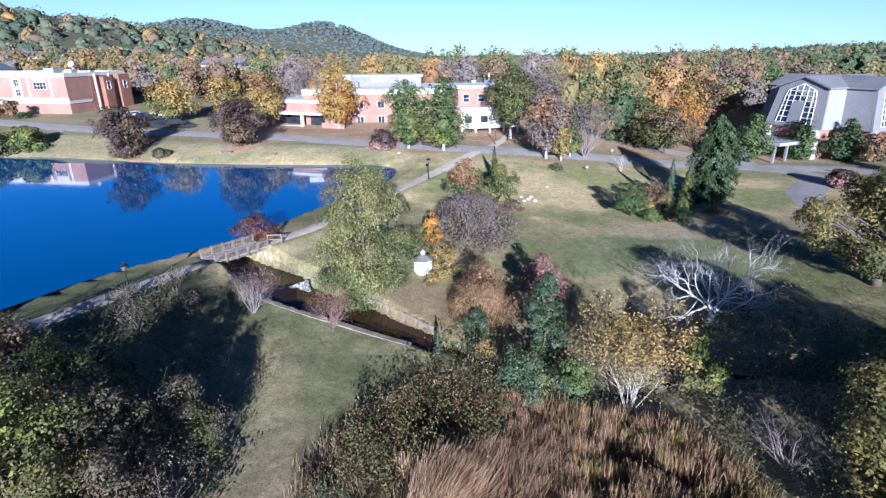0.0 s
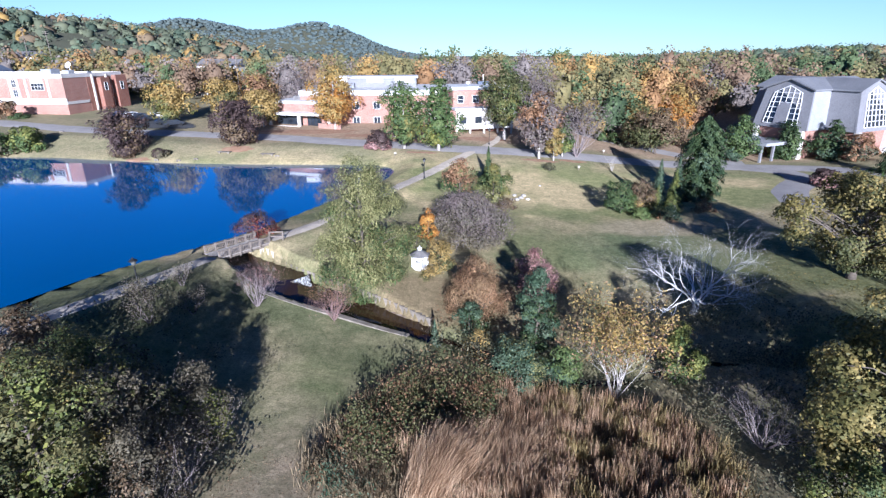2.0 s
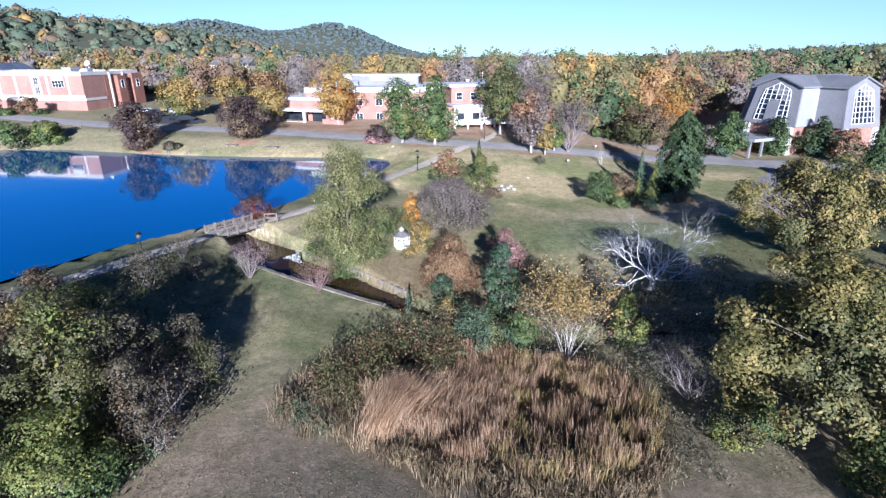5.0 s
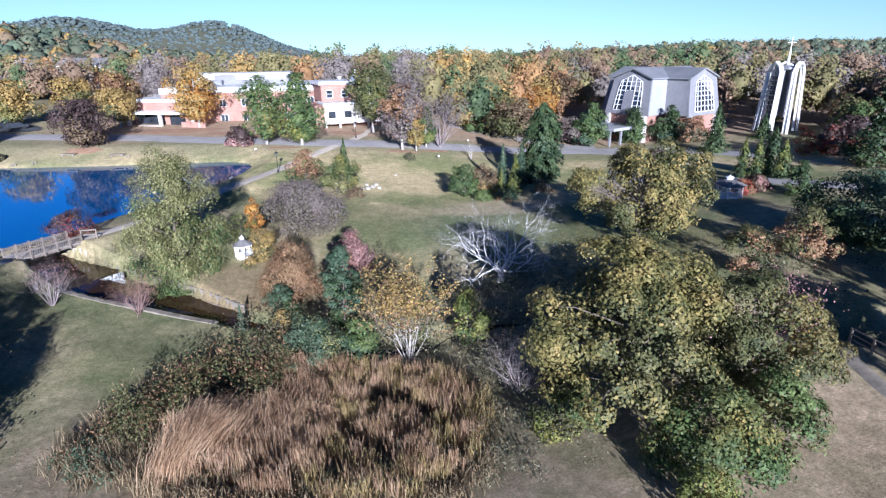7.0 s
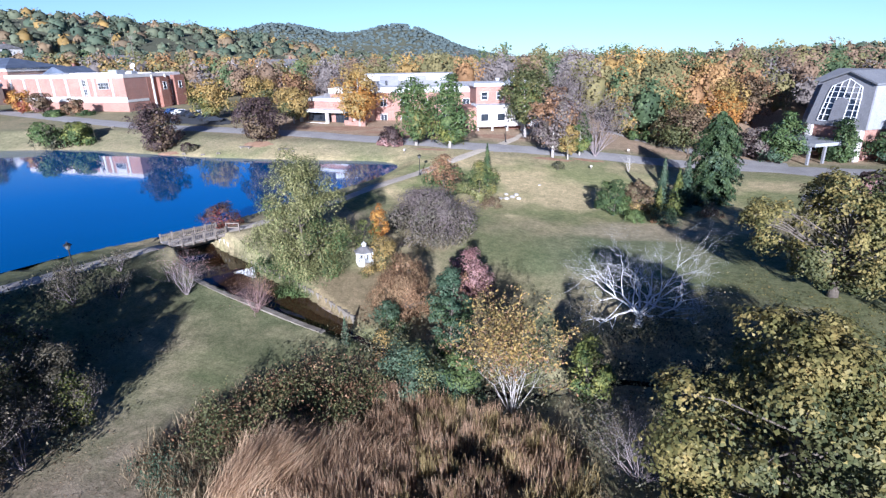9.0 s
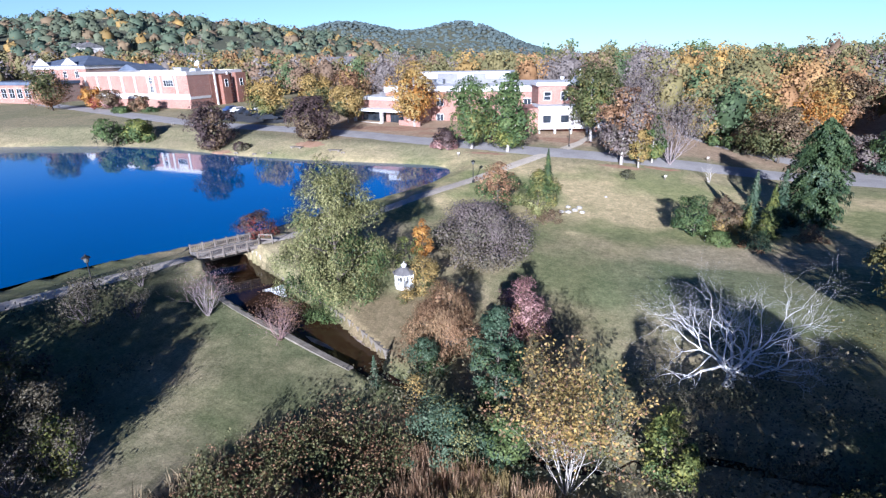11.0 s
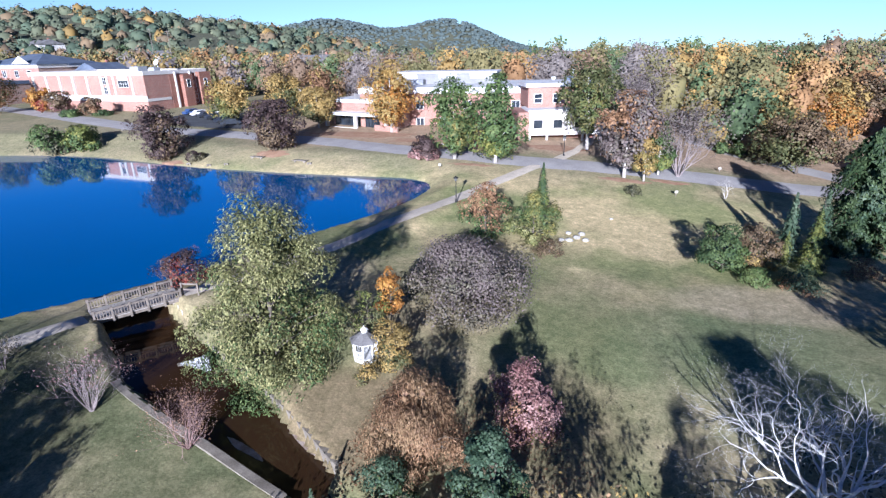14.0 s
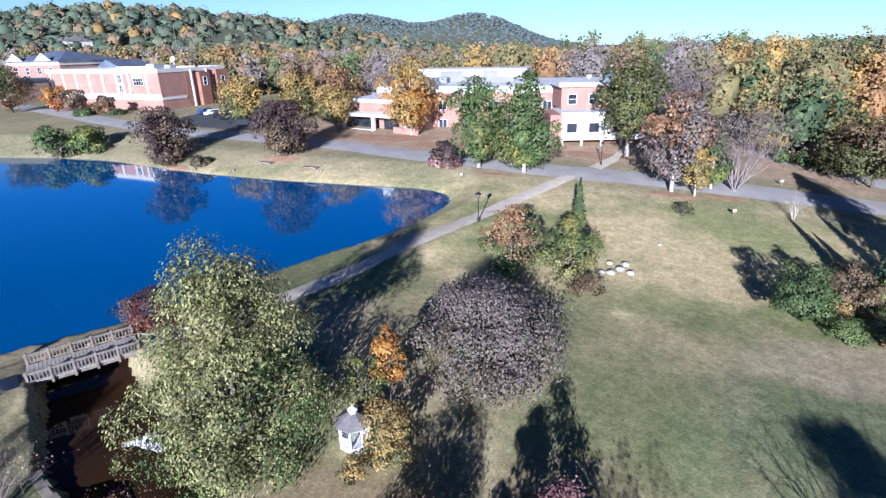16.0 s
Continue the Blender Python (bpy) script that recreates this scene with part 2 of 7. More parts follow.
RUBBER = tinted("tyre_rubber", (0.015, 0.015, 0.015), (0.03, 0.03, 0.03), 5, 0.9, 30, 0.2)


def brick_mat(name, a, b, mortar):
    m, nt, bs = mat(name, 0.9, 0, 0.2)
    tc = nt.nodes.new("ShaderNodeTexCoord")
    mp = nt.nodes.new("ShaderNodeMapping")
    mp.inputs["Rotation"].default_value = (radians(90), 0, 0)
    nt.links.new(tc.outputs["Object"], mp.inputs["Vector"])
    br = nt.nodes.new("ShaderNodeTexBrick")
    br.inputs["Scale"].default_value = 4.5
    br.inputs["Color1"].default_value, br.inputs["Color2"].default_value, br.inputs["Mortar"].default_value = (*a, 1), (*b, 1), (*mortar, 1)
    br.inputs["Mortar Size"].default_value = 0.012
    nt.links.new(mp.outputs[0], br.inputs["Vector"])
    stain = ramp(nt, noise_tex(nt, 0.35), [(0.3, (0.82, 0.82, 0.82)), (0.7, (1.1, 1.08, 1.05))])
    nt.links.new(mix(nt, 1.0, br.outputs[0], stain, "MULTIPLY"), bs.inputs["Base Color"])
    bump(nt, bs, br.outputs["Fac"], -0.2, 0.01)
    return m


BRICK = brick_mat("pink_red_brick", (0.33, 0.17, 0.135), (0.41, 0.225, 0.18), (0.42, 0.35, 0.30))
BRICK_DARK = brick_mat("dark_red_brick", (0.26, 0.115, 0.085), (0.32, 0.15, 0.11), (0.34, 0.28, 0.24))


def glass_mat():
    m, nt, bs = mat("window_glass", 0.06, 0, 0.8)
    f = noise_tex(nt, 0.4, 2)
    nt.links.new(ramp(nt, f, [(0.3, (0.012, 0.016, 0.022)), (0.7, (0.045, 0.055, 0.07))]), bs.inputs["Base Color"])
    return m


GLASS = glass_mat()


def water_mat(name, deep, rough, wave, strength, ior=1.33, sheen=(1.0, 1.0, 1.0)):
    m, nt, bs = mat(name, rough, 0, 0.5)
    bs.inputs["IOR"].default_value = ior
    bs.inputs["Specular Tint"].default_value = (*sheen, 1)
    f = noise_tex(nt, 0.05, 3)
    nt.links.new(ramp(nt, f, [(0.3, deep), (0.7, tuple(v * 1.25 for v in deep))]), bs.inputs["Base Color"])
    n = noise_tex(nt, wave, 3, 0.5)
    bump(nt, bs, n, strength, 0.02)
    return m


# the lake's blue base colour stands in for part of the reflected sky
LAKE = water_mat("sky_tinted_lake_water", (0.0008, 0.07, 0.205), 0.045, 0.9, 0.014, 2.3, (0.85, 0.95, 1.0))
STREAM = water_mat("brown_stream_water", (0.030, 0.016, 0.008), 0.05, 1.5, 0.2)


def foam_mat():
    m, nt, bs = mat("falling_water", 0.35, 0, 0.5)
    tc = nt.nodes.new("ShaderNodeTexCoord")
    mp = nt.nodes.new("ShaderNodeMapping")
    mp.inputs["Scale"].default_value = (9, 9, 1.6)
    nt.links.new(tc.outputs["Object"], mp.inputs["Vector"])
    n = nt.nodes.new("ShaderNodeTexNoise")
    n.inputs["Scale"].default_value = 1.4
    nt.links.new(mp.outputs[0], n.inputs["Vector"])
    nt.links.new(ramp(nt, n.outputs[0], [(0.46, (0.05, 0.05, 0.055)), (0.6, (0.62, 0.64, 0.66))]), bs.inputs["Base Color"])
    bump(nt, bs, n.outputs[0], 0.6, 0.05)
    return m


FOAM = foam_mat()


def lawn_mat():
    """Mown autumn grass: dull green, tan and worn patches, red-brown soil and leaf litter further off."""
    m, nt, bs = mat("autumn_grass", 0.95, 0, 0.15)
    big, mid, fine = noise_tex(nt, 0.07, 3), noise_tex(nt, 0.6, 6, 0.72), noise_tex(nt, 7.0, 4, 0.7)
    green = ramp(nt, mid, [(0.25, (0.11, 0.135, 0.07)), (0.75, (0.23, 0.24, 0.135))])
    tan = ramp(nt, mid, [(0.25, (0.23, 0.205, 0.135)), (0.75, (0.43, 0.375, 0.26))])
    f = ramp(nt, big, [(0.43, (0, 0, 0)), (0.57, (1, 1, 1))])
    col = mix(nt, f, green, tan)
    g = nt.nodes.new("ShaderNodeNewGeometry")
    sp = nt.nodes.new("ShaderNodeSeparateXYZ")
    nt.links.new(g.outputs["Position"], sp.inputs[0])
    wob = math_node(nt, "MULTIPLY", math_node(nt, "SUBTRACT", noise_tex(nt, 0.2, 4), 0.5), 14.0)
    yy = math_node(nt, "ADD", sp.outputs["Y"], wob)
    midlawn = math_node(nt, "DIVIDE", math_node(nt, "SUBTRACT", yy, 33.0), 6.0, True)
    col = mix(nt, midlawn, mix(nt, 1.0, col, (1.08, 1.06, 0.98), "MULTIPLY"), mix(nt, 1.0, col, (1.08, 1.05, 0.96), "MULTIPLY"))
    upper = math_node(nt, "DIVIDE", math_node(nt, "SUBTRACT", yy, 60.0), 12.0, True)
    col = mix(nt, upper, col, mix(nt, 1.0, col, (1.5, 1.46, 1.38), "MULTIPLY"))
    # dark green turf below the stream wall
    lush = math_node(nt, "SUBTRACT", 1.0, math_node(nt, "DIVIDE", math_node(nt, "ABSOLUTE", math_node(nt, "SUBTRACT", yy, 38.5)), 9.0), True)
    lush = math_node(nt, "MULTIPLY", lush, math_node(nt, "DIVIDE", math_node(nt, "SUBTRACT", -3.0, sp.outputs["X"]), 3.5, True))
    col = mix(nt, math_node(nt, "MULTIPLY", lush, 1.1, True), col, ramp(nt, mid, [(0.25, (0.075, 0.09, 0.045)), (0.75, (0.17, 0.178, 0.10))]))
    # worn brown turf towards the near end of the meadow
    worn = math_node(nt, "DIVIDE", math_node(nt, "SUBTRACT", 29.0, yy), 9.0, True)
    brown = ramp(nt, mid, [(0.25, (0.27, 0.215, 0.15)), (0.75, (0.58, 0.465, 0.345))])
    turf = ramp(nt, noise_tex(nt, 0.25, 4, 0.6), [(0.40, (0.9, 0.9, 0.9)), (0.62, (0.45, 0.45, 0.45))])
    col = mix(nt, math_node(nt, "MULTIPLY", worn, turf), col, brown)
    # a moist green hollow in the lawn
    wet = math_node(nt, "ADD", math_node(nt, "POWER", math_node(nt, "DIVIDE", math_node(nt, "ADD", math_node(nt, "SUBTRACT", sp.outputs["X"], 21.0), math_node(nt, "MULTIPLY", wob, 0.3)), 10.0), 2.0),
                    math_node(nt, "POWER", math_node(nt, "DIVIDE", math_node(nt, "SUBTRACT", yy, 54.0), 10.0), 2.0))
    wet = math_node(nt, "MULTIPLY", math_node(nt, "SUBTRACT", 1.15, wet, True), 0.75)
    col = mix(nt, wet, col, ramp(nt, mid, [(0.25, (0.12, 0.165, 0.085)), (0.75, (0.23, 0.27, 0.145))]))
    # dry brown ground under the trees by the stream
    def spot(x, y, a, b):
        e = math_node(nt, "ADD", math_node(nt, "POWER", math_node(nt, "DIVIDE", math_node(nt, "ADD", math_node(nt, "SUBTRACT", sp.outputs["X"], x), math_node(nt, "MULTIPLY", wob, 0.15)), a), 2.0),
                      math_node(nt, "POWER", math_node(nt, "DIVIDE", math_node(nt, "ADD", math_node(nt, "SUBTRACT", sp.outputs["Y"], y), math_node(nt, "MULTIPLY", wob, 0.15)), b), 2.0))
        return math_node(nt, "MULTIPLY", math_node(nt, "SUBTRACT", 1.0, e, True), 1.6, True)
    bare_earth = ramp(nt, mid, [(0.25, (0.14, 0.115, 0.068)), (0.75, (0.28, 0.225, 0.14))])
    col = mix(nt, spot(-2.5, 42.5, 6.5, 5.0), col, bare_earth)
    col = mix(nt, math_node(nt, "MULTIPLY", spot(7.0, 44.0, 6.0, 8.0), 0.6), col, bare_earth)
    col = mix(nt, math_node(nt, "MULTIPLY", spot(24.0, 62.5, 9.0, 4.0), 0.7), col, ramp(nt, mid, [(0.25, (0.34, 0.29, 0.19)), (0.75, (0.55, 0.46, 0.33))]))
    col = mix(nt, math_node(nt, "MULTIPLY", spot(39.0, 9.0, 15.0, 11.0), 0.6), col, ramp(nt, mid, [(0.25, (0.15, 0.115, 0.075)), (0.75, (0.30, 0.235, 0.165))]))
    # mown bands curving round the near lawn
    dx, dy = math_node(nt, "SUBTRACT", sp.outputs["X"], -19.0), math_node(nt, "SUBTRACT", sp.outputs["Y"], 25.0)
    ring = math_node(nt, "SQRT", math_node(nt, "ADD", math_node(nt, "MULTIPLY", dx, dx), math_node(nt, "MULTIPLY", dy, dy)))
    band = math_node(nt, "SINE", math_node(nt, "ADD", math_node(nt, "MULTIPLY", ring, 4.4), math_node(nt, "MULTIPLY", wob, 0.25)))
    col = mix(nt, 1.0, col, ramp(nt, math_node(nt, "MULTIPLY_ADD", band, 0.25), [(0.0, (0.93, 0.94, 0.95)), (0.25, (1.06, 1.05, 1.02))]), "MULTIPLY")
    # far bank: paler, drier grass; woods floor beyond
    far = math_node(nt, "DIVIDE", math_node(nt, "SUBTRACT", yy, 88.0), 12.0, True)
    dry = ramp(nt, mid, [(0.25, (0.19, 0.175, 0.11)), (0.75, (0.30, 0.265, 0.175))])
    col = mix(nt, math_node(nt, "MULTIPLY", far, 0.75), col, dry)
    verge = math_node(nt, "MULTIPLY", math_node(nt, "DIVIDE", math_node(nt, "SUBTRACT", yy, 104.0), 6.0, True), math_node(nt, "DIVIDE", math_node(nt, "ADD", sp.outputs["X"], 60.0), 10.0, True))
    col = mix(nt, math_node(nt, "MULTIPLY", verge, 0.8), col, ramp(nt, mid, [(0.25, (0.33, 0.225, 0.155)), (0.75, (0.52, 0.38, 0.275))]))
    wood = math_node(nt, "DIVIDE", math_node(nt, "SUBTRACT", yy, 185.0), 30.0, True)
    col = mix(nt, wood, col, ramp(nt, mid, [(0.2, (0.09, 0.10, 0.07)), (0.8, (0.14, 0.14, 0.10))]))
    blotch = ramp(nt, noise_tex(nt, 1.9, 5, 0.75), [(0.3, (0.66, 0.70, 0.66)), (0.7, (1.3, 1.26, 1.3))])
    col = mix(nt, 1.0, col, blotch, "MULTIPLY")
    grain = ramp(nt, fine, [(0.25, (0.58, 0.58, 0.56)), (0.75, (1.38, 1.35, 1.3))])
    nt.links.new(mix(nt, 1.0, col, grain, "MULTIPLY"), bs.inputs["Base Color"])
    bump(nt, bs, fine, 0.5, 0.05)
    return m


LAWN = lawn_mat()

# ---- mesh helpers ----


class Geo:
    """Collects points and faces of one mesh."""

    def __init__(self):
        self.v, self.f = [], []

    def add(self, verts, faces):
        k = len(self.v)
        self.v += [tuple(p) for p in verts]
        self.f += [tuple(i + k for i in q) for q in faces]
        return self

    def box(self, c, s, rz=0.0, taper=1.0):
        """A box with its base centre at c and size s, turned by rz degrees, its top narrowed."""
        a = radians(rz)
        ca, sa = math.cos(a), math.sin(a)
        vs = []
        for z, k in ((0, 1.0), (s[2], taper)):
            for x, y in ((-1, -1), (1, -1), (1, 1), (-1, 1)):
                px, py = x * s[0] / 2 * k, y * s[1] / 2 * k
                vs.append((c[0] + px * ca - py * sa, c[1] + px * sa + py * ca, c[2] + z))
        return self.add(vs, [(3, 2, 1, 0), (4, 5, 6, 7), (0, 1, 5, 4), (1, 2, 6, 5), (2, 3, 7, 6), (3, 0, 4, 7)])

    def prism(self, poly, z0, z1):
        n = len(poly)
        vs = [(x, y, z0) for x, y in poly] + [(x, y, z1) for x, y in poly]
        return self.add(vs, [tuple(range(n))[::-1], tuple(range(n, 2 * n))] + [(i, (i + 1) % n, (i + 1) % n + n, i + n) for i in range(n)])

    def tube(self, pts, radii, n=6, cap=True):
        pts = [Vector(p) for p in pts]
        vs, fs = [], []
        side = Vector((1, 0, 0))
        for i, p in enumerate(pts):
            d = (pts[min(i + 1, len(pts) - 1)] - pts[max(i - 1, 0)]).normalized()
            side = (side - d * side.dot(d))
            if side.length < 1e-3:
                side = d.orthogonal()
            side.normalize()
            up = d.cross(side)
            r = radii[i]
            vs += [p + (side * math.cos(a) + up * math.sin(a)) * r for a in (2 * math.pi * k / n for k in range(n))]
        for i in range(len(pts) - 1):
            for k in range(n):
                a, b = i * n + k, i * n + (k + 1) % n
                fs.append((a, b, b + n, a + n))
        if cap:
            fs += [tuple(range(n))[::-1], tuple(range((len(pts) - 1) * n, len(pts) * n))]
        return self.add(vs, fs)

    def lathe(self, c, prof, n=16):
        """A turned shape: prof is rows of radius and height over c."""
        vs, fs = [], []
        for r, z in prof:
            vs += [(c[0] + r * math.cos(2 * math.pi * k / n), c[1] + r * math.sin(2 * math.pi * k / n), c[2] + z) for k in range(n)]
        for i in range(len(prof) - 1):
            for k in range(n):
                a, b = i * n + k, i * n + (k + 1) % n
                fs.append((a, b, b + n, a + n))
        fs += [tuple(range(n))[::-1], tuple(range((len(prof) - 1) * n, len(prof) * n))]
        return self.add(vs, fs)

    def mesh(self, name, material, smooth=False):
        me = bpy.data.meshes.new(name)
        me.from_pydata(self.v, [], self.f)
        me.materials.append(material)
        if smooth:
            me.polygons.foreach_set("use_smooth", [True] * len(me.polygons))
        me.update()
        return me


def thing(name, x, y, z, label, category, rz=0.0, group="", kind=""):
    ob = new(name)
    ob.matrix_basis = pose(x, y, z, 0, 0, rz)
    ob.empty_display_size = 0.3
    return tagged(ob, label, category, group, kind)


def part(name, geo, material, parent, label="", smooth=False):
    me = geo.mesh(name, material, smooth) if isinstance(geo, Geo) else geo
    ob = new(name, me)
    if parent is not None:
        ob.parent = parent
    return tagged(ob, label)


def solid(name, geo, material, label, category, group="", kind="", smooth=False):
    """A thing of one mesh, in world coordinates."""
    return tagged(part(name, geo, material, None, "", smooth), label, category, group, kind)


def quads_mesh(name, verts, material, corners=4, smooth=False):
    """A mesh of separate faces from an (n, corners, 3) array."""
    n = len(verts)
    me = bpy.data.meshes.new(name)
    me.vertices.add(n * corners)
    me.vertices.foreach_set("co", np.ascontiguousarray(verts, dtype=np.float32).ravel())
    me.loops.add(n * corners)
    me.loops.foreach_set("vertex_index", np.arange(n * corners, dtype=np.int32))
    me.polygons.add(n)
    me.polygons.foreach_set("loop_start", np.arange(0, n * corners, corners, dtype=np.int32))
    me.materials.append(material)
    me.update(calc_edges=True)
    return me


def leaf_quads(rng, centres, sizes, outward, loose=0.8, slim=0.6, hang=0.0):
    """Leaf-shaped rhombs at centres; outward: the way that they mostly face."""
    n = len(centres)
    nor = outward + rng.normal(0, loose, (n, 3))
    nor /= np.linalg.norm(nor, axis=1, keepdims=True) + 1e-9
    t = np.cross(nor, rng.normal(0, 1, (n, 3)))
    if hang:
        t = t * (1 - hang) + np.array([0, 0, -1.0]) * hang * 2
        t -= nor * (t * nor).sum(axis=1, keepdims=True)
    t /= np.linalg.norm(t, axis=1, keepdims=True) + 1e-9
    b = np.cross(nor, t)
    s = sizes[:, None] / 2
    w = s * slim
    return np.stack([centres - t * s, centres + b * w - t * s * 0.15 + nor * s * 0.15, centres + t * s, centres - b * w - t * s * 0.15 + nor * s * 0.15], axis=1)


SHAPES = {
    "round": lambda u: np.sqrt(np.clip(1 - (2 * u - 1) ** 2, 0.02, 1)) ** 0.9,
    "oval": lambda u: np.clip(np.sin(np.pi * np.clip(u * 0.92 + 0.06, 0, 1)), 0.05, 1) ** 0.75,
    "broad": lambda u: np.clip(np.sin(np.pi * np.clip(u, 0, 1) ** 0.75), 0.05, 1) ** 0.6,
    "cone": lambda u: np.clip(1.0 - u, 0.03, 1) ** 0.85,
    "pillar": lambda u: np.clip(1.0 - u ** 3, 0.05, 1) * np.clip(0.6 + 2 * u, 0, 1),
    "mound": lambda u: np.sqrt(np.clip(1 - u * u, 0.03, 1)),
    "egg": lambda u: np.clip(np.sin(np.pi * np.clip(u, 0, 1) ** 0.6), 0.05, 1) ** 0.7,
    "dome": lambda u: np.clip(1 - u ** 2.4, 0.03, 1) ** 0.62 * np.clip(0.78 + 0.9 * u, 0, 1),
    "cedar": lambda u: np.clip(1 - u ** 9, 0.1, 1) ** 0.7 * np.clip(0.8 + 0.5 * u, 0, 1),
}


def crown(rng, h, r, base, shape, leaves, size, slim=0.6, loose=0.35, droop=0.0, hang=0.0, fill=1.0, inner=0.3, boughs=None, thin=0.0, puff=1.0):
    """Leaf rhombs of one crown over the origin, and the bough centres: each bough is a puff of leaves with gaps between."""
    n = boughs or int(np.clip(14 + 8 * r, 16, 70))
    u = (np.arange(n * 6) % n + rng.random(n * 6)) / n
    u = rng.permutation(u[rng.random(n * 6) < SHAPES[shape](u) ** 1.2])[:n]
    a = np.arange(len(u)) * 2.39996 + rng.normal(0, 0.35, len(u))
    p1, p2 = rng.random(2) * 6.28
    lobes = 1 + 0.16 * np.sin(2 * a + p1 + 3 * u) + 0.13 * np.sin(3 * a + p2 - 5 * u)
    pr = r * (0.17 + 0.17 * rng.random(len(u))) * (14 / n) ** 0.25 * 1.35 * puff
    rad = np.clip(r * SHAPES[shape](u) * lobes * (0.35 + 0.65 * rng.random(len(u)) ** 0.5) - pr * 0.55, 0, None)
    z = np.clip(h * (base + (1 - base) * u), h * base + pr * 0.3, h - pr * 0.45)
    c = np.stack([rad * np.cos(a), rad * np.sin(a), z], axis=1)
    k = rng.choice(len(c), leaves, p=pr ** 2 / (pr ** 2).sum())
    mid = np.array([0, 0, h * (base + 0.35 * (1 - base))])
    away = (c - mid) / (np.linalg.norm(c - mid, axis=1, keepdims=True) + 1e-6)
    d = rng.normal(0, 1, (leaves, 3)) + away[k] * 0.7 + np.array([0, 0, 0.35])
    d /= np.linalg.norm(d, axis=1, keepdims=True)
    q1, q2, q3 = (rng.random((3, len(c))) * 6.28)[:, k]
    lump = 1 + 0.16 * np.sin(d[:, 0] * 5 + q1) + 0.16 * np.sin(d[:, 1] * 5 + q2) + 0.14 * np.sin(d[:, 2] * 6 + q3)
    out = d * (pr[k] * lump * (1.08 - 0.42 * rng.random(leaves) ** 2))[:, None] * np.array([1, 1, 0.8])
    if droop:
        out[:, 2] -= droop * pr[k] * rng.random(leaves) ** 2
    if thin:
        out += rng.normal(0, thin, out.shape)
    pos = c[k] + out
    pos[:, 2] = np.clip(pos[:, 2], 0.03, h * 1.04)
    q = leaf_quads(rng, pos, size * (0.6 + 0.8 * rng.random(leaves)), d + away[k] * 0.3 + np.array([0, 0, 0.3]), loose, slim, hang)
    if fill:
        # the shaded inner mass of the crown
        m = int(min(1500, max(40, fill * r * (h * (1 - base)) * 26)))
        v = rng.random(m) * 0.9
        e = rng.random(m) * 2 * np.pi
        rad = r * SHAPES[shape](v) * 0.6 * np.sqrt(rng.random(m))
        p = np.stack([rad * np.cos(e), rad * np.sin(e), h * (base + (1 - base) * (0.03 + v * 0.93))], axis=1)
        q = np.concatenate([q, leaf_quads(rng, p, np.clip(r * 0.14, 0.14, inner) * (0.6 + 0.6 * rng.random(m)), np.tile((0, 0, 0.3), (m, 1)), 1.0, 0.8)])
    return q, c


def fir_crown(rng, h, r, shape, leaves, size, sag=0.35, tiers=None):
    """Needle sprays along drooping boughs set round a trunk, and the bough tips."""
    n = tiers or int(np.clip(30 + 16 * h, 40, 220))
    u = (np.arange(n) + rng.random(n)) / n
    prof = SHAPES[shape](u)
    length = r * prof * (0.72 + 0.4 * rng.random(n))
    a = np.arange(n) * 2.39996 + rng.normal(0, 0.3, n)
    zb = h * (0.04 + 0.95 * u)
    k = rng.choice(n, leaves, p=(length + 0.1 * r) / (length + 0.1 * r).sum())
    t = rng.random(leaves) ** 0.6
    side = rng.normal(0, 0.13, leaves) * (length[k] * (1.1 - 0.6 * t) + 0.1)
    x = np.cos(a[k]) * length[k] * t - np.sin(a[k]) * side
    y = np.sin(a[k]) * length[k] * t + np.cos(a[k]) * side
    z = zb[k] - sag * length[k] * t ** 1.6 - np.abs(rng.normal(0, 0.10, leaves)) * length[k] * (1 - 0.4 * t)
    pos = np.stack([x, y, np.clip(z, 0.04, h)], 1)
    out = np.stack([np.cos(a[k]), np.sin(a[k]), 0.55 + 0 * t], 1)
    q = leaf_quads(rng, pos, size * (0.6 + 0.8 * rng.random(leaves)), out, 0.35, 0.4, 0.45)
    m = int(min(900, 60 * r * h))
    v, e = rng.random(m), rng.random(m) * 2 * np.pi
    rad = r * SHAPES[shape](v) * 0.55 * np.sqrt(rng.random(m))
    p = np.stack([rad * np.cos(e), rad * np.sin(e), np.clip(h * 0.95 * v - sag * rad, 0.1, h)], 1)
    q = np.concatenate([q, leaf_quads(rng, p, np.full(m, min(0.4, size * 1.5)), np.tile((0, 0, 0.2), (m, 1)), 1.0, 0.7)])
    tips = np.stack([np.cos(a) * length, np.sin(a) * length, np.clip(zb - sag * length, 0.1, h)], 1)
    return q, tips


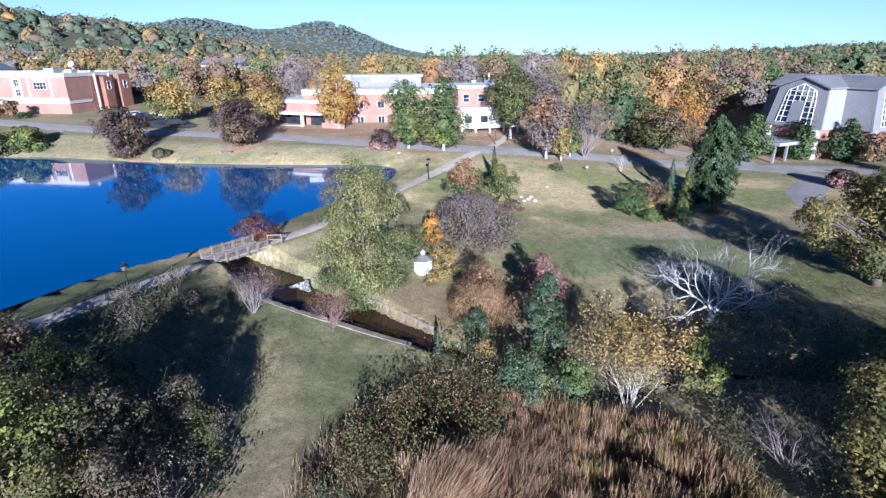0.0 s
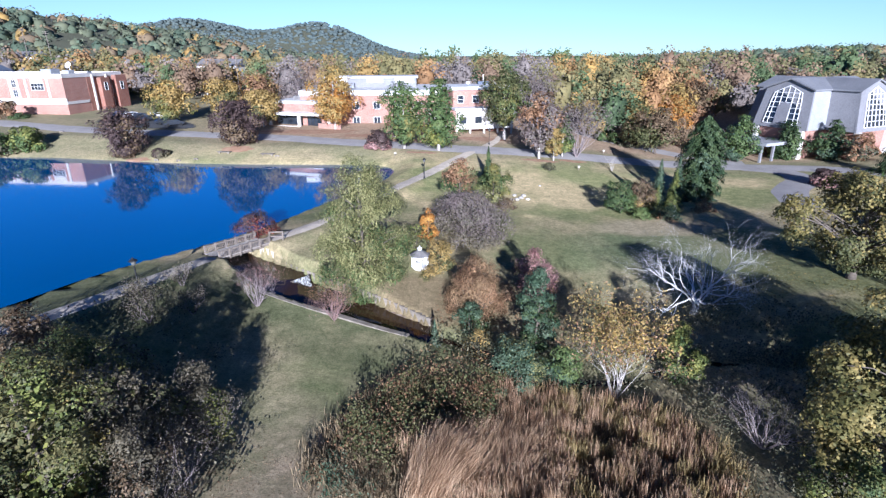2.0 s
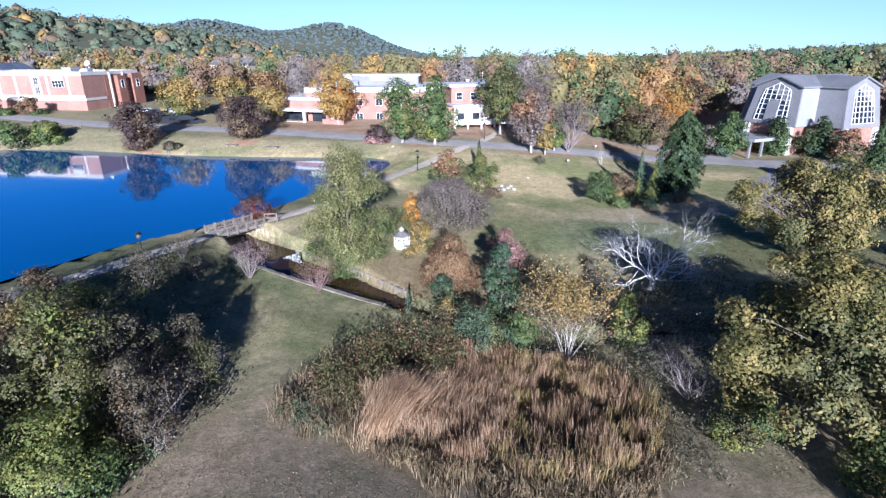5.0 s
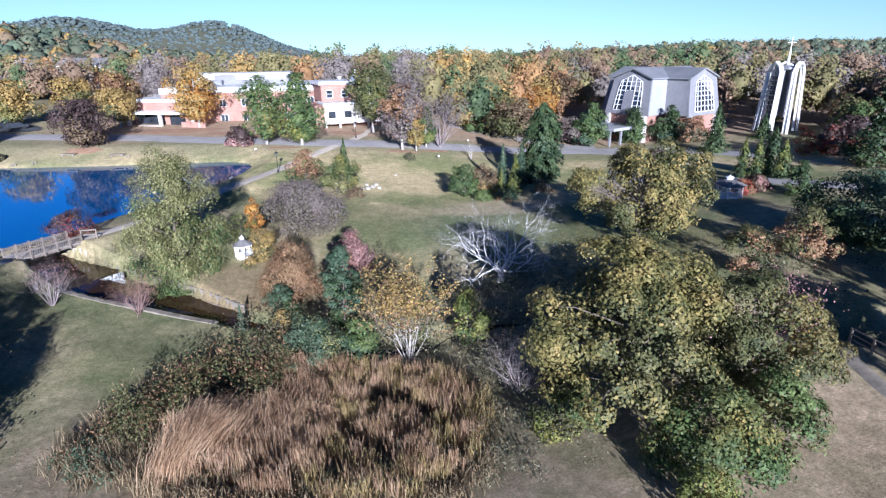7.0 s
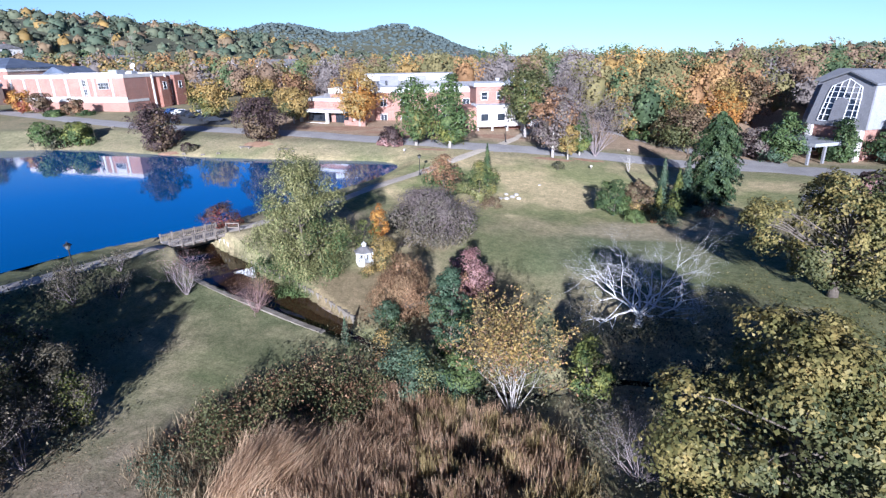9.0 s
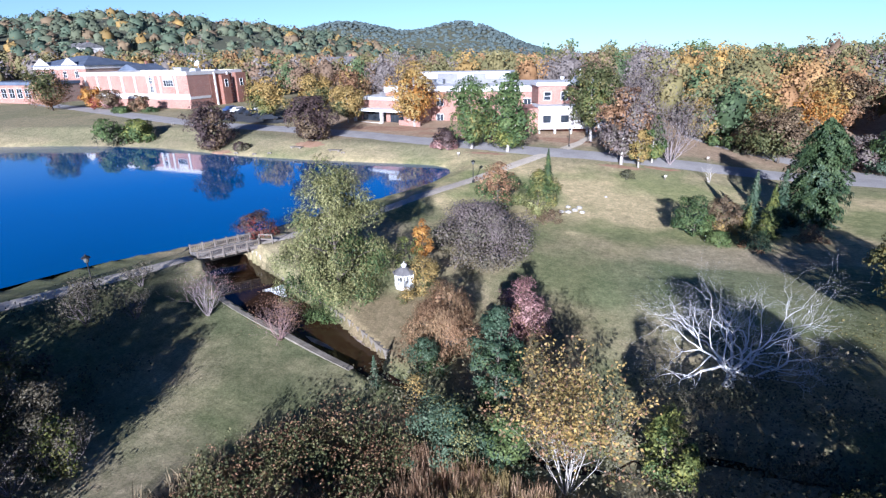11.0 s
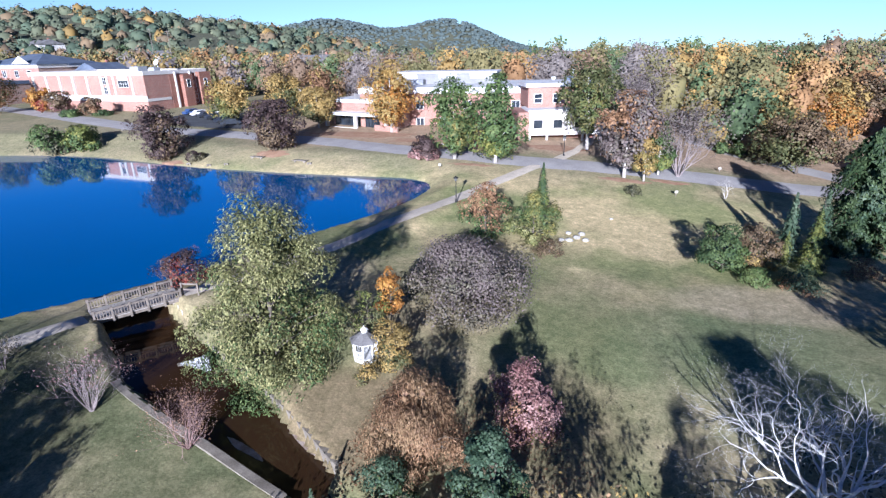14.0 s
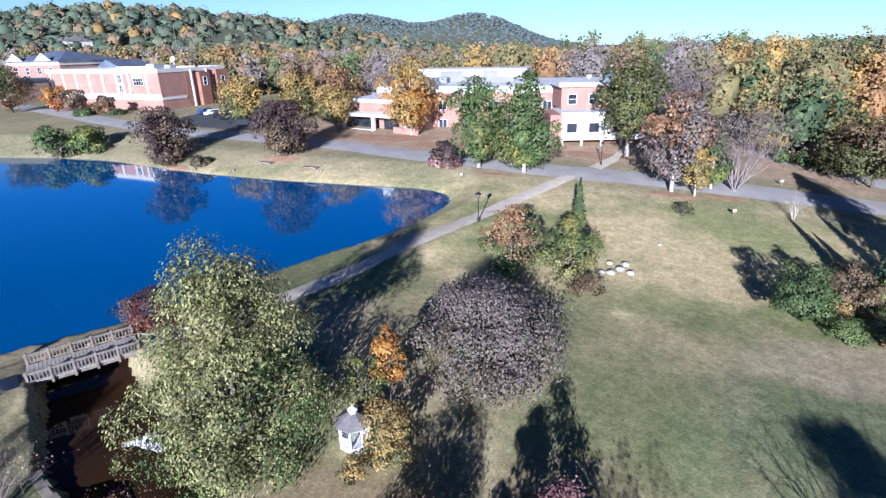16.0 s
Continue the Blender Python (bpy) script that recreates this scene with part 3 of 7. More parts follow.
def limbs(rng, geo, clump_centres, h, r0, base, count, top=0.8, n=6, bend=0.12):
    """A tapered trunk from the origin with limbs curving out to some of the clumps."""
    lean = rng.normal(0, 0.03 * h, 2)
    tp = [(lean[0] * k ** 2, lean[1] * k ** 2, h * top * k) for k in np.linspace(0, 1, 7)]
    geo.tube(tp, [r0 * (1.35 if k == 0 else 1) * (1 - 0.85 * k / 6) for k in range(7)], max(6, n))
    order = rng.permutation(len(clump_centres))[:count]
    for i in order:
        c = clump_centres[i]
        z0 = np.clip(c[2] - (0.25 + 0.3 * rng.random()) * np.hypot(c[0], c[1]) - 0.05 * h, max(0.05, base * 0.7) * h, h * top * 0.97)
        k = z0 / (h * top)
        s = Vector((lean[0] * k * k, lean[1] * k * k, z0))
        e = Vector(c)
        d = e - s
        q1 = s + d * 0.35 + Vector((rng.normal(0, bend), rng.normal(0, bend), 0.05 * d.length))
        q2 = s + d * 0.7 + Vector((rng.normal(0, bend), rng.normal(0, bend), 0.07 * d.length))
        rr = max(0.012, r0 * (1 - 0.8 * k) * 0.45)
        geo.tube([s, q1, q2, e], [rr, rr * 0.7, rr * 0.45, rr * 0.15], 5, False)
    return geo


def branches(rng, geo, p, d, length, r, depth, kids=3, wiggle=0.25, lift=0.15, angle=0.7, n=5, steps=4, shrink=0.68):
    """Bare wood that forks again and again."""
    pts, rad = [Vector(p)], [r]
    d = Vector(d).normalized()
    spots = []
    for i in range(steps):
        d = (d + Vector(rng.normal(0, wiggle, 3)) + Vector((0, 0, lift))).normalized()
        pts.append(pts[-1] + d * length / steps)
        rad.append(r * (1 - 0.6 * (i + 1) / steps))
        spots.append((pts[-1].copy(), d.copy(), rad[-1]))
    geo.tube(pts, rad, n if depth > 2 else 3, False)
    if depth <= 0:
        return
    for k in range(kids):
        q, qd, qr = spots[min(steps - 1, 1 + int(rng.random() * (steps - 1)))] if k < kids - 1 else spots[-1]
        nd = (qd + Vector(rng.normal(0, angle, 3))).normalized()
        branches(rng, geo, q, nd, length * shrink * (0.75 + 0.5 * rng.random()), qr * 0.75, depth - 1, kids, wiggle, lift, angle, n, steps if depth > 2 else 2, shrink)


def smooth01(v):
    v = np.clip(v, 0, 1)
    return v * v * (3 - 2 * v)


def seg_dist(x, y, line):
    """Distance of points from a polyline, and how far along it (0 to 1 over all) the nearest place is."""
    best, along = np.full(np.shape(x), 1e9), np.zeros(np.shape(x))
    n = len(line) - 1
    for i in range(n):
        (ax, ay), (bx, by) = line[i], line[i + 1]
        dx, dy = bx - ax, by - ay
        t = np.clip(((x - ax) * dx + (y - ay) * dy) / (dx * dx + dy * dy), 0, 1)
        d = np.hypot(x - ax - t * dx, y - ay - t * dy)
        near = d < best
        best = np.where(near, d, best)
        along = np.where(near, (i + t) / n, along)
    return best, along


def inside(x, y, poly):
    r = np.zeros(np.shape(x), bool)
    for i in range(len(poly)):
        (ax, ay), (bx, by) = poly[i], poly[i - 1]
        hit = ((ay > y) != (by > y)) & (x < (bx - ax) * (y - ay) / ((by - ay) or 1e-9) + ax)
        r ^= hit
    return r


def rounded(poly, times=2):
    """Corners cut off again and again, for flowing outlines."""
    for _ in range(times):
        out = []
        for i in range(len(poly)):
            (ax, ay), (bx, by) = poly[i], poly[(i + 1) % len(poly)]
            out += [(ax * 0.75 + bx * 0.25, ay * 0.75 + by * 0.25), (ax * 0.25 + bx * 0.75, ay * 0.25 + by * 0.75)]
        poly = out
    return poly


def flowing(line, step=1.0):
    """A smooth line through the given places, in even steps."""
    pts = []
    n = len(line)
    for i in range(n - 1):
        p0, p1, p2, p3 = (Vector(line[max(0, min(n - 1, j))]) for j in (i - 1, i, i + 1, i + 2))
        k = max(2, int((p2 - p1).length / step))
        for j in range(k):
            t = j / k
            pts.append(tuple(0.5 * (2 * p1 + (p2 - p0) * t + (2 * p0 - 5 * p1 + 4 * p2 - p3) * t * t + (3 * p1 - p0 - 3 * p2 + p3) * t ** 3)))
    return pts + [tuple(line[-1])]

# ---- the lie of the land ----
# knolls and hollows: x, y, height, reach
KNOLLS = [(-2, 8, 2.52, 16), (-16, 24, -2.24, 16), (10, 30, -4.08, 14), (36, 40, 1.87, 22), (-14, 44, 1.7, 14), (26, 70, -2.86, 22),
          (16, 98, 1.4, 24), (60, 112, -4.92, 34), (-40, 20, 0.6, 25), (90, 80, 1.93, 40), (70, 40, 1.17, 30), (-10, 37.5, -0.7, 5)]
HILLS = [(-330, 400, 24.5, 105), (-430, 300, 25, 120), (-215, 450, 9, 80), (-480, 1900, 100, 130), (-840, 1850, 88, 150), (-330, 1750, 22, 120),
         (-1050, 1700, 61, 200), (300, 560, 7, 110), (430, 470, 7, 120), (650, 420, 8, 160)]
SHORE = rounded([(-140, 86), (-110, 97.5), (-84, 100.8), (-68, 97.2), (-55, 94.6), (-42, 93.5), (-25, 93.2), (-16, 93.4), (-11.3, 89.5), (-12, 81), (-14.1, 74.7), (-17.6, 67.9),
                 (-21, 60), (-24, 53.5), (-27.5, 48.6), (-30.7, 45.2), (-33.5, 41.2), (-36, 35.5), (-42, 24), (-75, 8), (-150, 10), (-175, 50)], 2)
DAM = flowing([(-50, 8), (-41, 19), (-34.4, 26.6), (-30.3, 32), (-28.2, 35.4), (-26.5, 38.4), (-25.2, 40.9), (-23.6, 44.4), (-20, 49.6), (-17, 54), (-13.0, 62), (-11.0, 68.8), (-7.2, 78.8), (-3.2, 88.3), (1.8, 99)], 1.0)
# the walled stream below the dam, then its brushy bed
WALL_NEAR = [(-25.3, 46.2), (-22.6, 44.3), (-17.7, 40.6), (-9.4, 38.3), (-4.4, 36.9)]
WALL_FAR = [(-22.6, 51.0), (-20.3, 49.3), (-16.0, 46.9), (-8.1, 43.0), (-2.6, 39.6)]
BED = [(x + 0.08, y + 0.22) for x, y in WALL_NEAR] + [(3, 33.6), (11, 31.6), (19, 34), (28, 31), (38, 24), (46, 20), (48, 23.5), (39, 28), (29, 35), (19, 37.5), (11, 35), (4, 36.6)] + [(x - 0.12, y - 0.26) for x, y in WALL_FAR[::-1]]
BED_X = [-25.5, -20, -15.6, -14.6, -9, -3, 4, 11, 20, 30, 46]
BED_Z = [-0.9, -1.25, -1.5, -2.35, -2.95, -3.6, -4.4, -5.1, -4.6, -3.8, -3.2]


def ground_z(x, y):
    """Height of the land."""
    x, y = np.asarray(x, float), np.asarray(y, float)
    r = np.hypot(x, y)
    z = -2.95 - 0.54 * x / 100 + 4.79 * y / 100
    for a, b, h, s in KNOLLS:
        z = z + h * np.exp(-((x - a) ** 2 + (y - b) ** 2) / (2 * s * s))
    k = smooth01((r - 150) / 120)
    z = z * (1 - k) + 1.8 * k
    for a, b, h, s in HILLS:
        z = z + h * np.exp(-((x - a) ** 2 + (y - b) ** 2) / (2 * s * s))
    # closed canopy of the far woods
    z = z + 5.5 * smooth01((r - 345) / 25)
    # dam crest carrying the path
    d, al = seg_dist(x, y, DAM)
    top = np.where(al < 0.62, 0.85, 0.85 - (al - 0.62) * 0.9)
    crest = top - np.clip(d - 1.7, 0, 30) * 0.32
    w = smooth01((crest - z + 0.6) / 1.2) * smooth01((12 - d) / 5)
    z = z * (1 - w) + np.maximum(z, crest) * w
    # lake basin
    ds, _ = seg_dist(x, y, SHORE + SHORE[:1])
    wet = inside(x, y, SHORE)
    bank = 0.12 + ds * np.where(y < 70, 0.115, 0.28)
    z = np.where(wet, np.minimum(z, -0.03 - np.minimum(ds * np.where(y < 70, 0.13, 0.5), 2.5)), np.where(ds < 8, np.maximum(np.minimum(z, bank), 0.06 + 0 * z), z))
    # stream bed
    inb = inside(x, y, BED)
    db, _ = seg_dist(x, y, BED + BED[:1])
    bz = np.interp(x, BED_X, BED_Z)
    side = smooth01(db / 0.35)
    soft = x > -2.5
    z = np.where(inb, np.where(soft, z + (np.minimum(bz, z) - z) * smooth01(db / 1.6), np.minimum(z, bz)), z)
    return z


def gz(x, y):
    return float(ground_z(np.array([x]), np.array([y]))[0])


def graded(lo, hi, fine_lo, fine_hi, step, grow):
    out = list(np.arange(fine_lo, fine_hi, step))
    s, v = step, fine_lo
    while v > lo:
        s *= grow
        v -= s
        out.insert(0, v)
    s, v = step, out[-1]
    while v < hi:
        s *= grow
        v += s
        out.append(v)
    return np.array(out)


def sheet(name, xs, ys, zfun, material, keep=None):
    gx, gy = np.meshgrid(xs, ys)
    z = zfun(gx, gy)
    nx, ny = len(xs), len(ys)
    co = np.stack([gx, gy, z], axis=-1).reshape(-1, 3)
    i = np.arange((ny - 1) * nx).reshape(ny - 1, nx)[:, :-1].ravel()
    q = np.stack([i, i + 1, i + nx + 1, i + nx], axis=1)
    if keep is not None:
        cx, cy = co[q].mean(axis=1)[:, 0], co[q].mean(axis=1)[:, 1]
        q = q[keep(cx, cy)]
    me = bpy.data.meshes.new(name)
    me.from_pydata(co.tolist(), [], q.tolist())
    me.materials.append(material)
    me.polygons.foreach_set("use_smooth", [True] * len(me.polygons))
    me.update()
    return new(name, me)


def with_fine(a, lo, hi, step):
    return np.concatenate([a[a < lo], np.arange(lo, hi, step), a[a >= hi]])


gxs = with_fine(graded(-3600, 3600, -36, 60, 1.4, 1.08), -26.5, -1.5, 0.32)
gys = with_fine(graded(-400, 3600, 4, 112, 1.4, 1.07), 35.5, 52.0, 0.32)
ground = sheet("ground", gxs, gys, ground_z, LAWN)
tagged(ground, "mown autumn grass, green and tan, with worn patches", "ground", kind="structure")


def ribbon(name, line, width, lift, material, label, category, kind="structure", sides=5, widths=None):
    g = Geo()
    n = len(line)
    vs = []
    for i, (x, y) in enumerate(line):
        (ax, ay), (bx, by) = line[max(0, i - 1)], line[min(n - 1, i + 1)]
        l = math.hypot(bx - ax, by - ay)
        px, py = -(by - ay) / l, (bx - ax) / l
        w = (widths(i / (n - 1)) if widths else width) * (1 + 0.04 * math.sin(i * 1.7) + 0.03 * math.sin(i * 0.6))
        for k in range(sides):
            o = (k / (sides - 1) - 0.5) * w
            vs.append((x + px * o, y + py * o))
    zs = ground_z(np.array([v[0] for v in vs]), np.array([v[1] for v in vs]))
    zs = zs.reshape(n, sides)
    edge = np.zeros(sides)
    edge[0] = edge[-1] = -0.08
    zs = zs + lift + edge
    fs = [(i * sides + k, i * sides + k + 1, (i + 1) * sides + k + 1, (i + 1) * sides + k) for i in range(n - 1) for k in range(sides - 1)]
    g.add([(v[0], v[1], z) for v, z in zip(vs, zs.ravel())], [f[::-1] for f in fs])
    return solid(name, g, material, label, category, kind=kind, smooth=True)


# ---- water ----
lake = Geo()
lake.add([(x, y, 0.0) for x, y in SHORE], [tuple(range(len(SHORE)))])
solid("lake", lake, LAKE, "lake water coloured with the sky's blue, mirroring the far bank", "lake", kind="structure")
sxs, sys_ = np.arange(-26, 47, 0.5), np.arange(18, 52, 0.5)
stream = sheet("stream", sxs, sys_, lambda x, y: np.interp(x, BED_X, BED_Z) + 0.16, STREAM, lambda x, y: inside(x, y, BED))
tagged(stream, "shallow brown stream water between concrete walls", "stream", kind="structure")

# ---- paths and roads ----
dam_a = [p for p in DAM if p[1] < 45.2]
dam_b = [p for p in DAM if p[1] > 49.4]
ribbon("footpath", dam_a, 2.3, 0.06, PATH_MAT, "pale gravel footpath along the dam", "path")
ribbon("footpath", dam_b, 2.2, 0.06, PATH_MAT, "pale gravel footpath rising to the road", "path")
ROAD = flowing([(-230, 175), (-170, 147), (-136, 133.6), (-105.5, 122.5), (-81, 115.5), (-63, 113), (-37.5, 108.8), (-24.5, 105), (-3.4, 100.8), (9.7, 101), (22, 101.5), (37, 101.2), (52, 101), (64, 98.5), (72, 92), (77, 82)], 2.0)
ribbon("road", ROAD, 6.2, 0.07, ROAD_MAT, "worn pale grey asphalt road", "road")
DRIVE = flowing([(52, 100.5), (58, 96), (57, 89), (50, 80), (47, 70)], 1.5)
ribbon("driveway", DRIVE, 5.0, 0.075, ROAD_MAT, "pale asphalt drive curving round a grass island", "road")
UPPER = flowing([(4.5, 103.5), (6.5, 109), (8.5, 116), (9, 122)], 1.0)
ribbon("footpath", UPPER, 2.0, 0.06, PATH_MAT, "pale concrete walk leading to the white building", "path")
BACK = flowing([(28, 128), (33, 121), (38, 116.5), (44, 111), (49, 106.5), (55, 104.5)], 1.5)
ribbon("driveway", BACK, 5.0, 0.07, ROAD_MAT, "shaded asphalt drive under trees", "road")
EAST = flowing([(60, 66), (66, 60), (72, 54), (84, 44), (100, 36)], 2.0)
ribbon("road", EAST, 5.0, 0.07, ROAD_MAT, "grey asphalt park road", "road")
LOT = [(-82, 121), (-63, 116.5), (-60.5, 121), (-66, 127), (-77, 134), (-88, 137.5), (-90, 128)]
lot = sheet("parking_lot", np.arange(-92, -58, 1.0), np.arange(114, 140, 1.0), lambda x, y: ground_z(x, y) + 0.09, LOT_MAT, lambda x, y: inside(x, y, rounded(LOT, 1)))
tagged(lot, "dark asphalt parking lot with cars", "parking lot", kind="structure")

# ---- buildings ----


def wbox(parent, name, x0, x1, y0, y1, z0, z1, material, label=""):
    return part(name, Geo().box(((x0 + x1) / 2, (y0 + y1) / 2, z0), (x1 - x0, y1 - y0, z1 - z0)), material, parent, label)


def window(parent, x, z, w, h, y=0.0, cols=2, rows=2, frame_mat=None, face="y"):
    """A window set on a wall: frame proud of the wall, recessed-looking dark pane, bars. face: y for a front wall, x for an end wall."""
    fm = frame_mat or WHITE_PAINT
    pane = Geo()
    fr = Geo()
    t = 0.09

    def slab(g, a0, a1, z0, z1, d0, d1):
        if face == "y":
            g.box(((a0 + a1) / 2, y - (d0 + d1) / 2, z0), (a1 - a0, d1 - d0, z1 - z0))
        else:
            g.box((y + (d0 + d1) / 2, (a0 + a1) / 2, z0), (d1 - d0, a1 - a0, z1 - z0))
    slab(pane, x - w / 2, x + w / 2, z, z + h, -0.05, 0.03)
    slab(fr, x - w / 2 - t, x - w / 2, z - t, z + h + t, -0.05, 0.1)
    slab(fr, x + w / 2, x + w / 2 + t, z - t, z + h + t, -0.05, 0.1)
    slab(fr, x - w / 2, x + w / 2, z - t, z, -0.05, 0.12)
    slab(fr, x - w / 2, x + w / 2, z + h, z + h + t, -0.05, 0.1)
    for i in range(1, cols):
        a = x - w / 2 + w * i / cols
        slab(fr, a - 0.035, a + 0.035, z, z + h, 0.03, 0.07)
    for j in range(1, rows):
        b = z + h * j / rows
        slab(fr, x - w / 2, x + w / 2, b - 0.035, b + 0.035, 0.03, 0.065)
    ob = part("window", fr, fm, parent)
    part("pane", pane, GLASS, ob, "dark reflecting glass")
    return ob


def brick_hall():
    b = thing("academic_hall", -146, 142.2, 4.2, "two-storey pink brick hall with white bands and parapet", "building", -6.4)
    L, D = 44.3, 21.0
    wbox(b, "wall", 0, L, 0, D, -0.6, 9.2, BRICK, "pink-red brick wall")
    wbox(b, "end_cladding", L, L + 0.06, 8.0, D, -0.6, 9.15, BRICK_DARK, "darker brick of the end wall")
    wbox(b, "roof", 0.35, L - 0.35, 0.35, D - 0.35, 9.2, 9.6, ROOF_WHITE)
    for n, a in (("front", (-0.12, L + 0.12, -0.12, 0.3)), ("end", (L - 0.3, L + 0.12, 0.32, D)), ("rear", (-0.12, L + 0.12, D + 0.02, D + 0.3)), ("end", (-0.12, 0.3, 0.32, D))):
        wbox(b, "parapet", *a, 9.2, 10.2, WHITE_WALL, "white parapet band")
    wbox(b, "band", -0.1, L + 0.1, -0.15, 0.1, 2.7, 4.1, WHITE_WALL)
    wbox(b, "band", L - 0.1, L + 0.15, 0.12, 7.5, 2.7, 3.4, WHITE_WALL)
    for i in range(6):
        x = 2.0 + i * 5.4
        wbox(b, "pilaster", x - 0.35, x + 0.35, -0.3, 0.1, 4.12, 9.18, WHITE_WALL)
    for x in (31.2, 33.6, 40.0):
        wbox(b, "pilaster", x - 0.3, x + 0.3, -0.28, 0.1, 4.12, 9.18, WHITE_WALL)
    window(b, 30.0, 4.6, 1.2, 1.6, 0, 2, 2)
    window(b, 30.0, 7.0, 1.2, 1.7, 0, 2, 2)
    window(b, 36.8, 6.3, 3.6, 1.6, 0, 4, 2)
    wbox(b, "panel", 35.0, 38.6, -0.08, 0.05, 8.0, 9.15, WHITE_WALL, "pale panel above the window")
    # end wall towards the car park
    for y0, y1 in ((9.6, 10.0), (14.75, 15.0)):
        wbox(b, "pier", L - 0.1, L + 0.5, y0, y1, -0.6, 9.7, WHITE_WALL)
    wbox(b, "bay", L + 0.02, L + 1.4, 11.4, 14.6, -0.6, 8.9, BRICK_DARK, "projecting dark brick bay")
    wbox(b, "bay", L + 0.02, L + 1.4, 17.2, D + 0.4, -0.6, 9.4, BRICK_DARK, "projecting dark brick bay")
    for z in (1.2, 4.2, 7.0):
        window(b, 15.9, z, 2.1, 2.2, L, 2, 2, face="x")
    window(b, 13.0, 5.6, 1.1, 2.0, L + 1.4, 1, 2, face="x")
    window(b, 19.2, 5.6, 1.1, 2.0, L + 1.4, 1, 2, face="x")
    wbox(b, "rooftop_unit", 33, 36, 6, 9, 9.62, 11.2, LIGHT_PANEL, "pale rooftop plant box")
    part("roof_dish", Geo().tube([(36.5, 12, 9.6), (36.5, 12, 12.0), (36.5, 11.6, 12.2)], [0.15, 0.15, 0.9], 10), WHITE_PAINT, b, "white roof dish on a mast")
    wbox(b, "rooftop_unit", 37.5, 39.5, 8, 10, 9.62, 10.9, LIGHT_PANEL, "pale rooftop plant box")
    return b


brick_hall()


def hip_roof(parent, x0, x1, y0, y1, z0, z1, material, name="roof", inset=None):
    i = inset if inset is not None else (y1 - y0) / 2
    ym = (y0 + y1) / 2
    g = Geo().add([(x0, y0, z0), (x1, y0, z0), (x1, y1, z0), (x0, y1, z0), (x0 + i, ym, z1), (x1 - i, ym, z1), (x0, y0, z0 - 0.3), (x1, y0, z0 - 0.3), (x1, y1, z0 - 0.3), (x0, y1, z0 - 0.3)],
                  [(0, 1, 5, 4), (1, 2, 5), (2, 3, 4, 5), (3, 0, 4), (6, 7, 1, 0), (7, 8, 2, 1), (8, 9, 3, 2), (9, 6, 0, 3), (9, 8, 7, 6)])
    return part(name, g, material, parent)


def blue_roof_hall():
    b = thing("library_hall", -203, 172, 5.4, "large white-trimmed hall with a blue slate hipped roof", "building", -5)
    wbox(b, "wall", 0, 28, 0, 22, -3, 9.6, BRICK, "pink brick wall")
    wbox(b, "cornice", -0.4, 28.4, -0.4, 22.4, 9.62, 11.0, WHITE_WALL, "white cornice")
    hip_roof(b, -0.8, 28.8, -0.8, 22.8, 11.02, 14.4, ROOF_BLUE)
    for i in range(4):
        window(b, 3.5 + i * 6.5, 6.6, 1.8, 2.2, 0, 2, 2)
    for x in (6.0, 21.5):
        g = Geo().add([(x - 4.5, -1.3, 11.0), (x + 4.5, -1.3, 11.0), (x, -1.3, 13.6), (x - 4.5, -0.9, 11.0), (x + 4.5, -0.9, 11.0), (x, -0.9, 13.6)],
                      [(0, 1, 2), (5, 4, 3), (0, 3, 4, 1), (1, 4, 5, 2), (2, 5, 3, 0)])
        part("gable", g, WHITE_WALL, b, "white pediment")
    return b


blue_roof_hall()


def low_hall():
    b = thing("glazed_hall", -205, 150, 4.2, "low hall with dark glazing and a pale roof edge", "building", -4)
    wbox(b, "wall", 0, 34, 0, 14, -1, 6.2, BRICK)
    wbox(b, "cornice", -0.3, 34.3, -0.3, 14.3, 6.22, 7.2, ROOF_BLUE)
    for i in range(8):
        window(b, 2.6 + i * 4.1, 2.0, 2.6, 3.0, 0, 2, 2)
    return b


low_hall()


def centre_block():
    b = thing("campus_building", -38, 126.5, 2.0, "long brick building with white roof edges and rooftop plant", "building", 4)
    L, D = 48.0, 26.0
    wbox(b, "wall", 0, L, 0, D, -0.6, 7.6, BRICK, "pink brick wall")
    wbox(b, "fascia", -0.25, L + 0.25, -0.25, D + 0.25, 7.62, 8.8, ROOF_WHITE, "white roof edge")
    wbox(b, "penthouse", 4, 27, 12, 22, 8.82, 11.0, SLATE_WALL, "grey rooftop plant room")
    wbox(b, "penthouse_roof", 3.6, 27.4, 11.6, 22.4, 11.02, 11.4, ROOF_WHITE)
    for x0, x1 in ((5.5, 9.5), (14.5, 18.5), (21.5, 26.4)):
        wbox(b, "panel", x0, x1, 11.9, 12.0, 9.9, 10.9, ROOF_WHITE, "white wall panel")
    wbox(b, "rooftop_unit", 6.5, 11.5, 9.0, 11.4, 8.82, 9.9, LIGHT_PANEL)
    for i in range(9):
        window(b, 3 + i * 4.9, 4.6, 1.5, 1.5, 0, 2, 1)
        window(b, 3 + i * 4.9, 1.0, 1.5, 1.7, 0, 2, 1)
    for x, h in ((39.5, 1.6), (46.0, 1.5)):
        part("vent", Geo().lathe((x, 4, 8.82), [(0.35, 0), (0.35, h * 0.7), (0.5, h * 0.75), (0.5, h)], 10), WHITE_PAINT, b, "white roof vent", True)
    wbox(b, "cooling_unit", 42, 44.6, 4, 6.2, 8.82, 10.4, ROOF_BLUE, "blue-grey cooling unit")
    part("mast", Geo().tube([(43.3, 5, 10.4), (43.3, 5, 12.0)], [0.12, 0.12]), WHITE_PAINT, b)
    return b


centre_block()


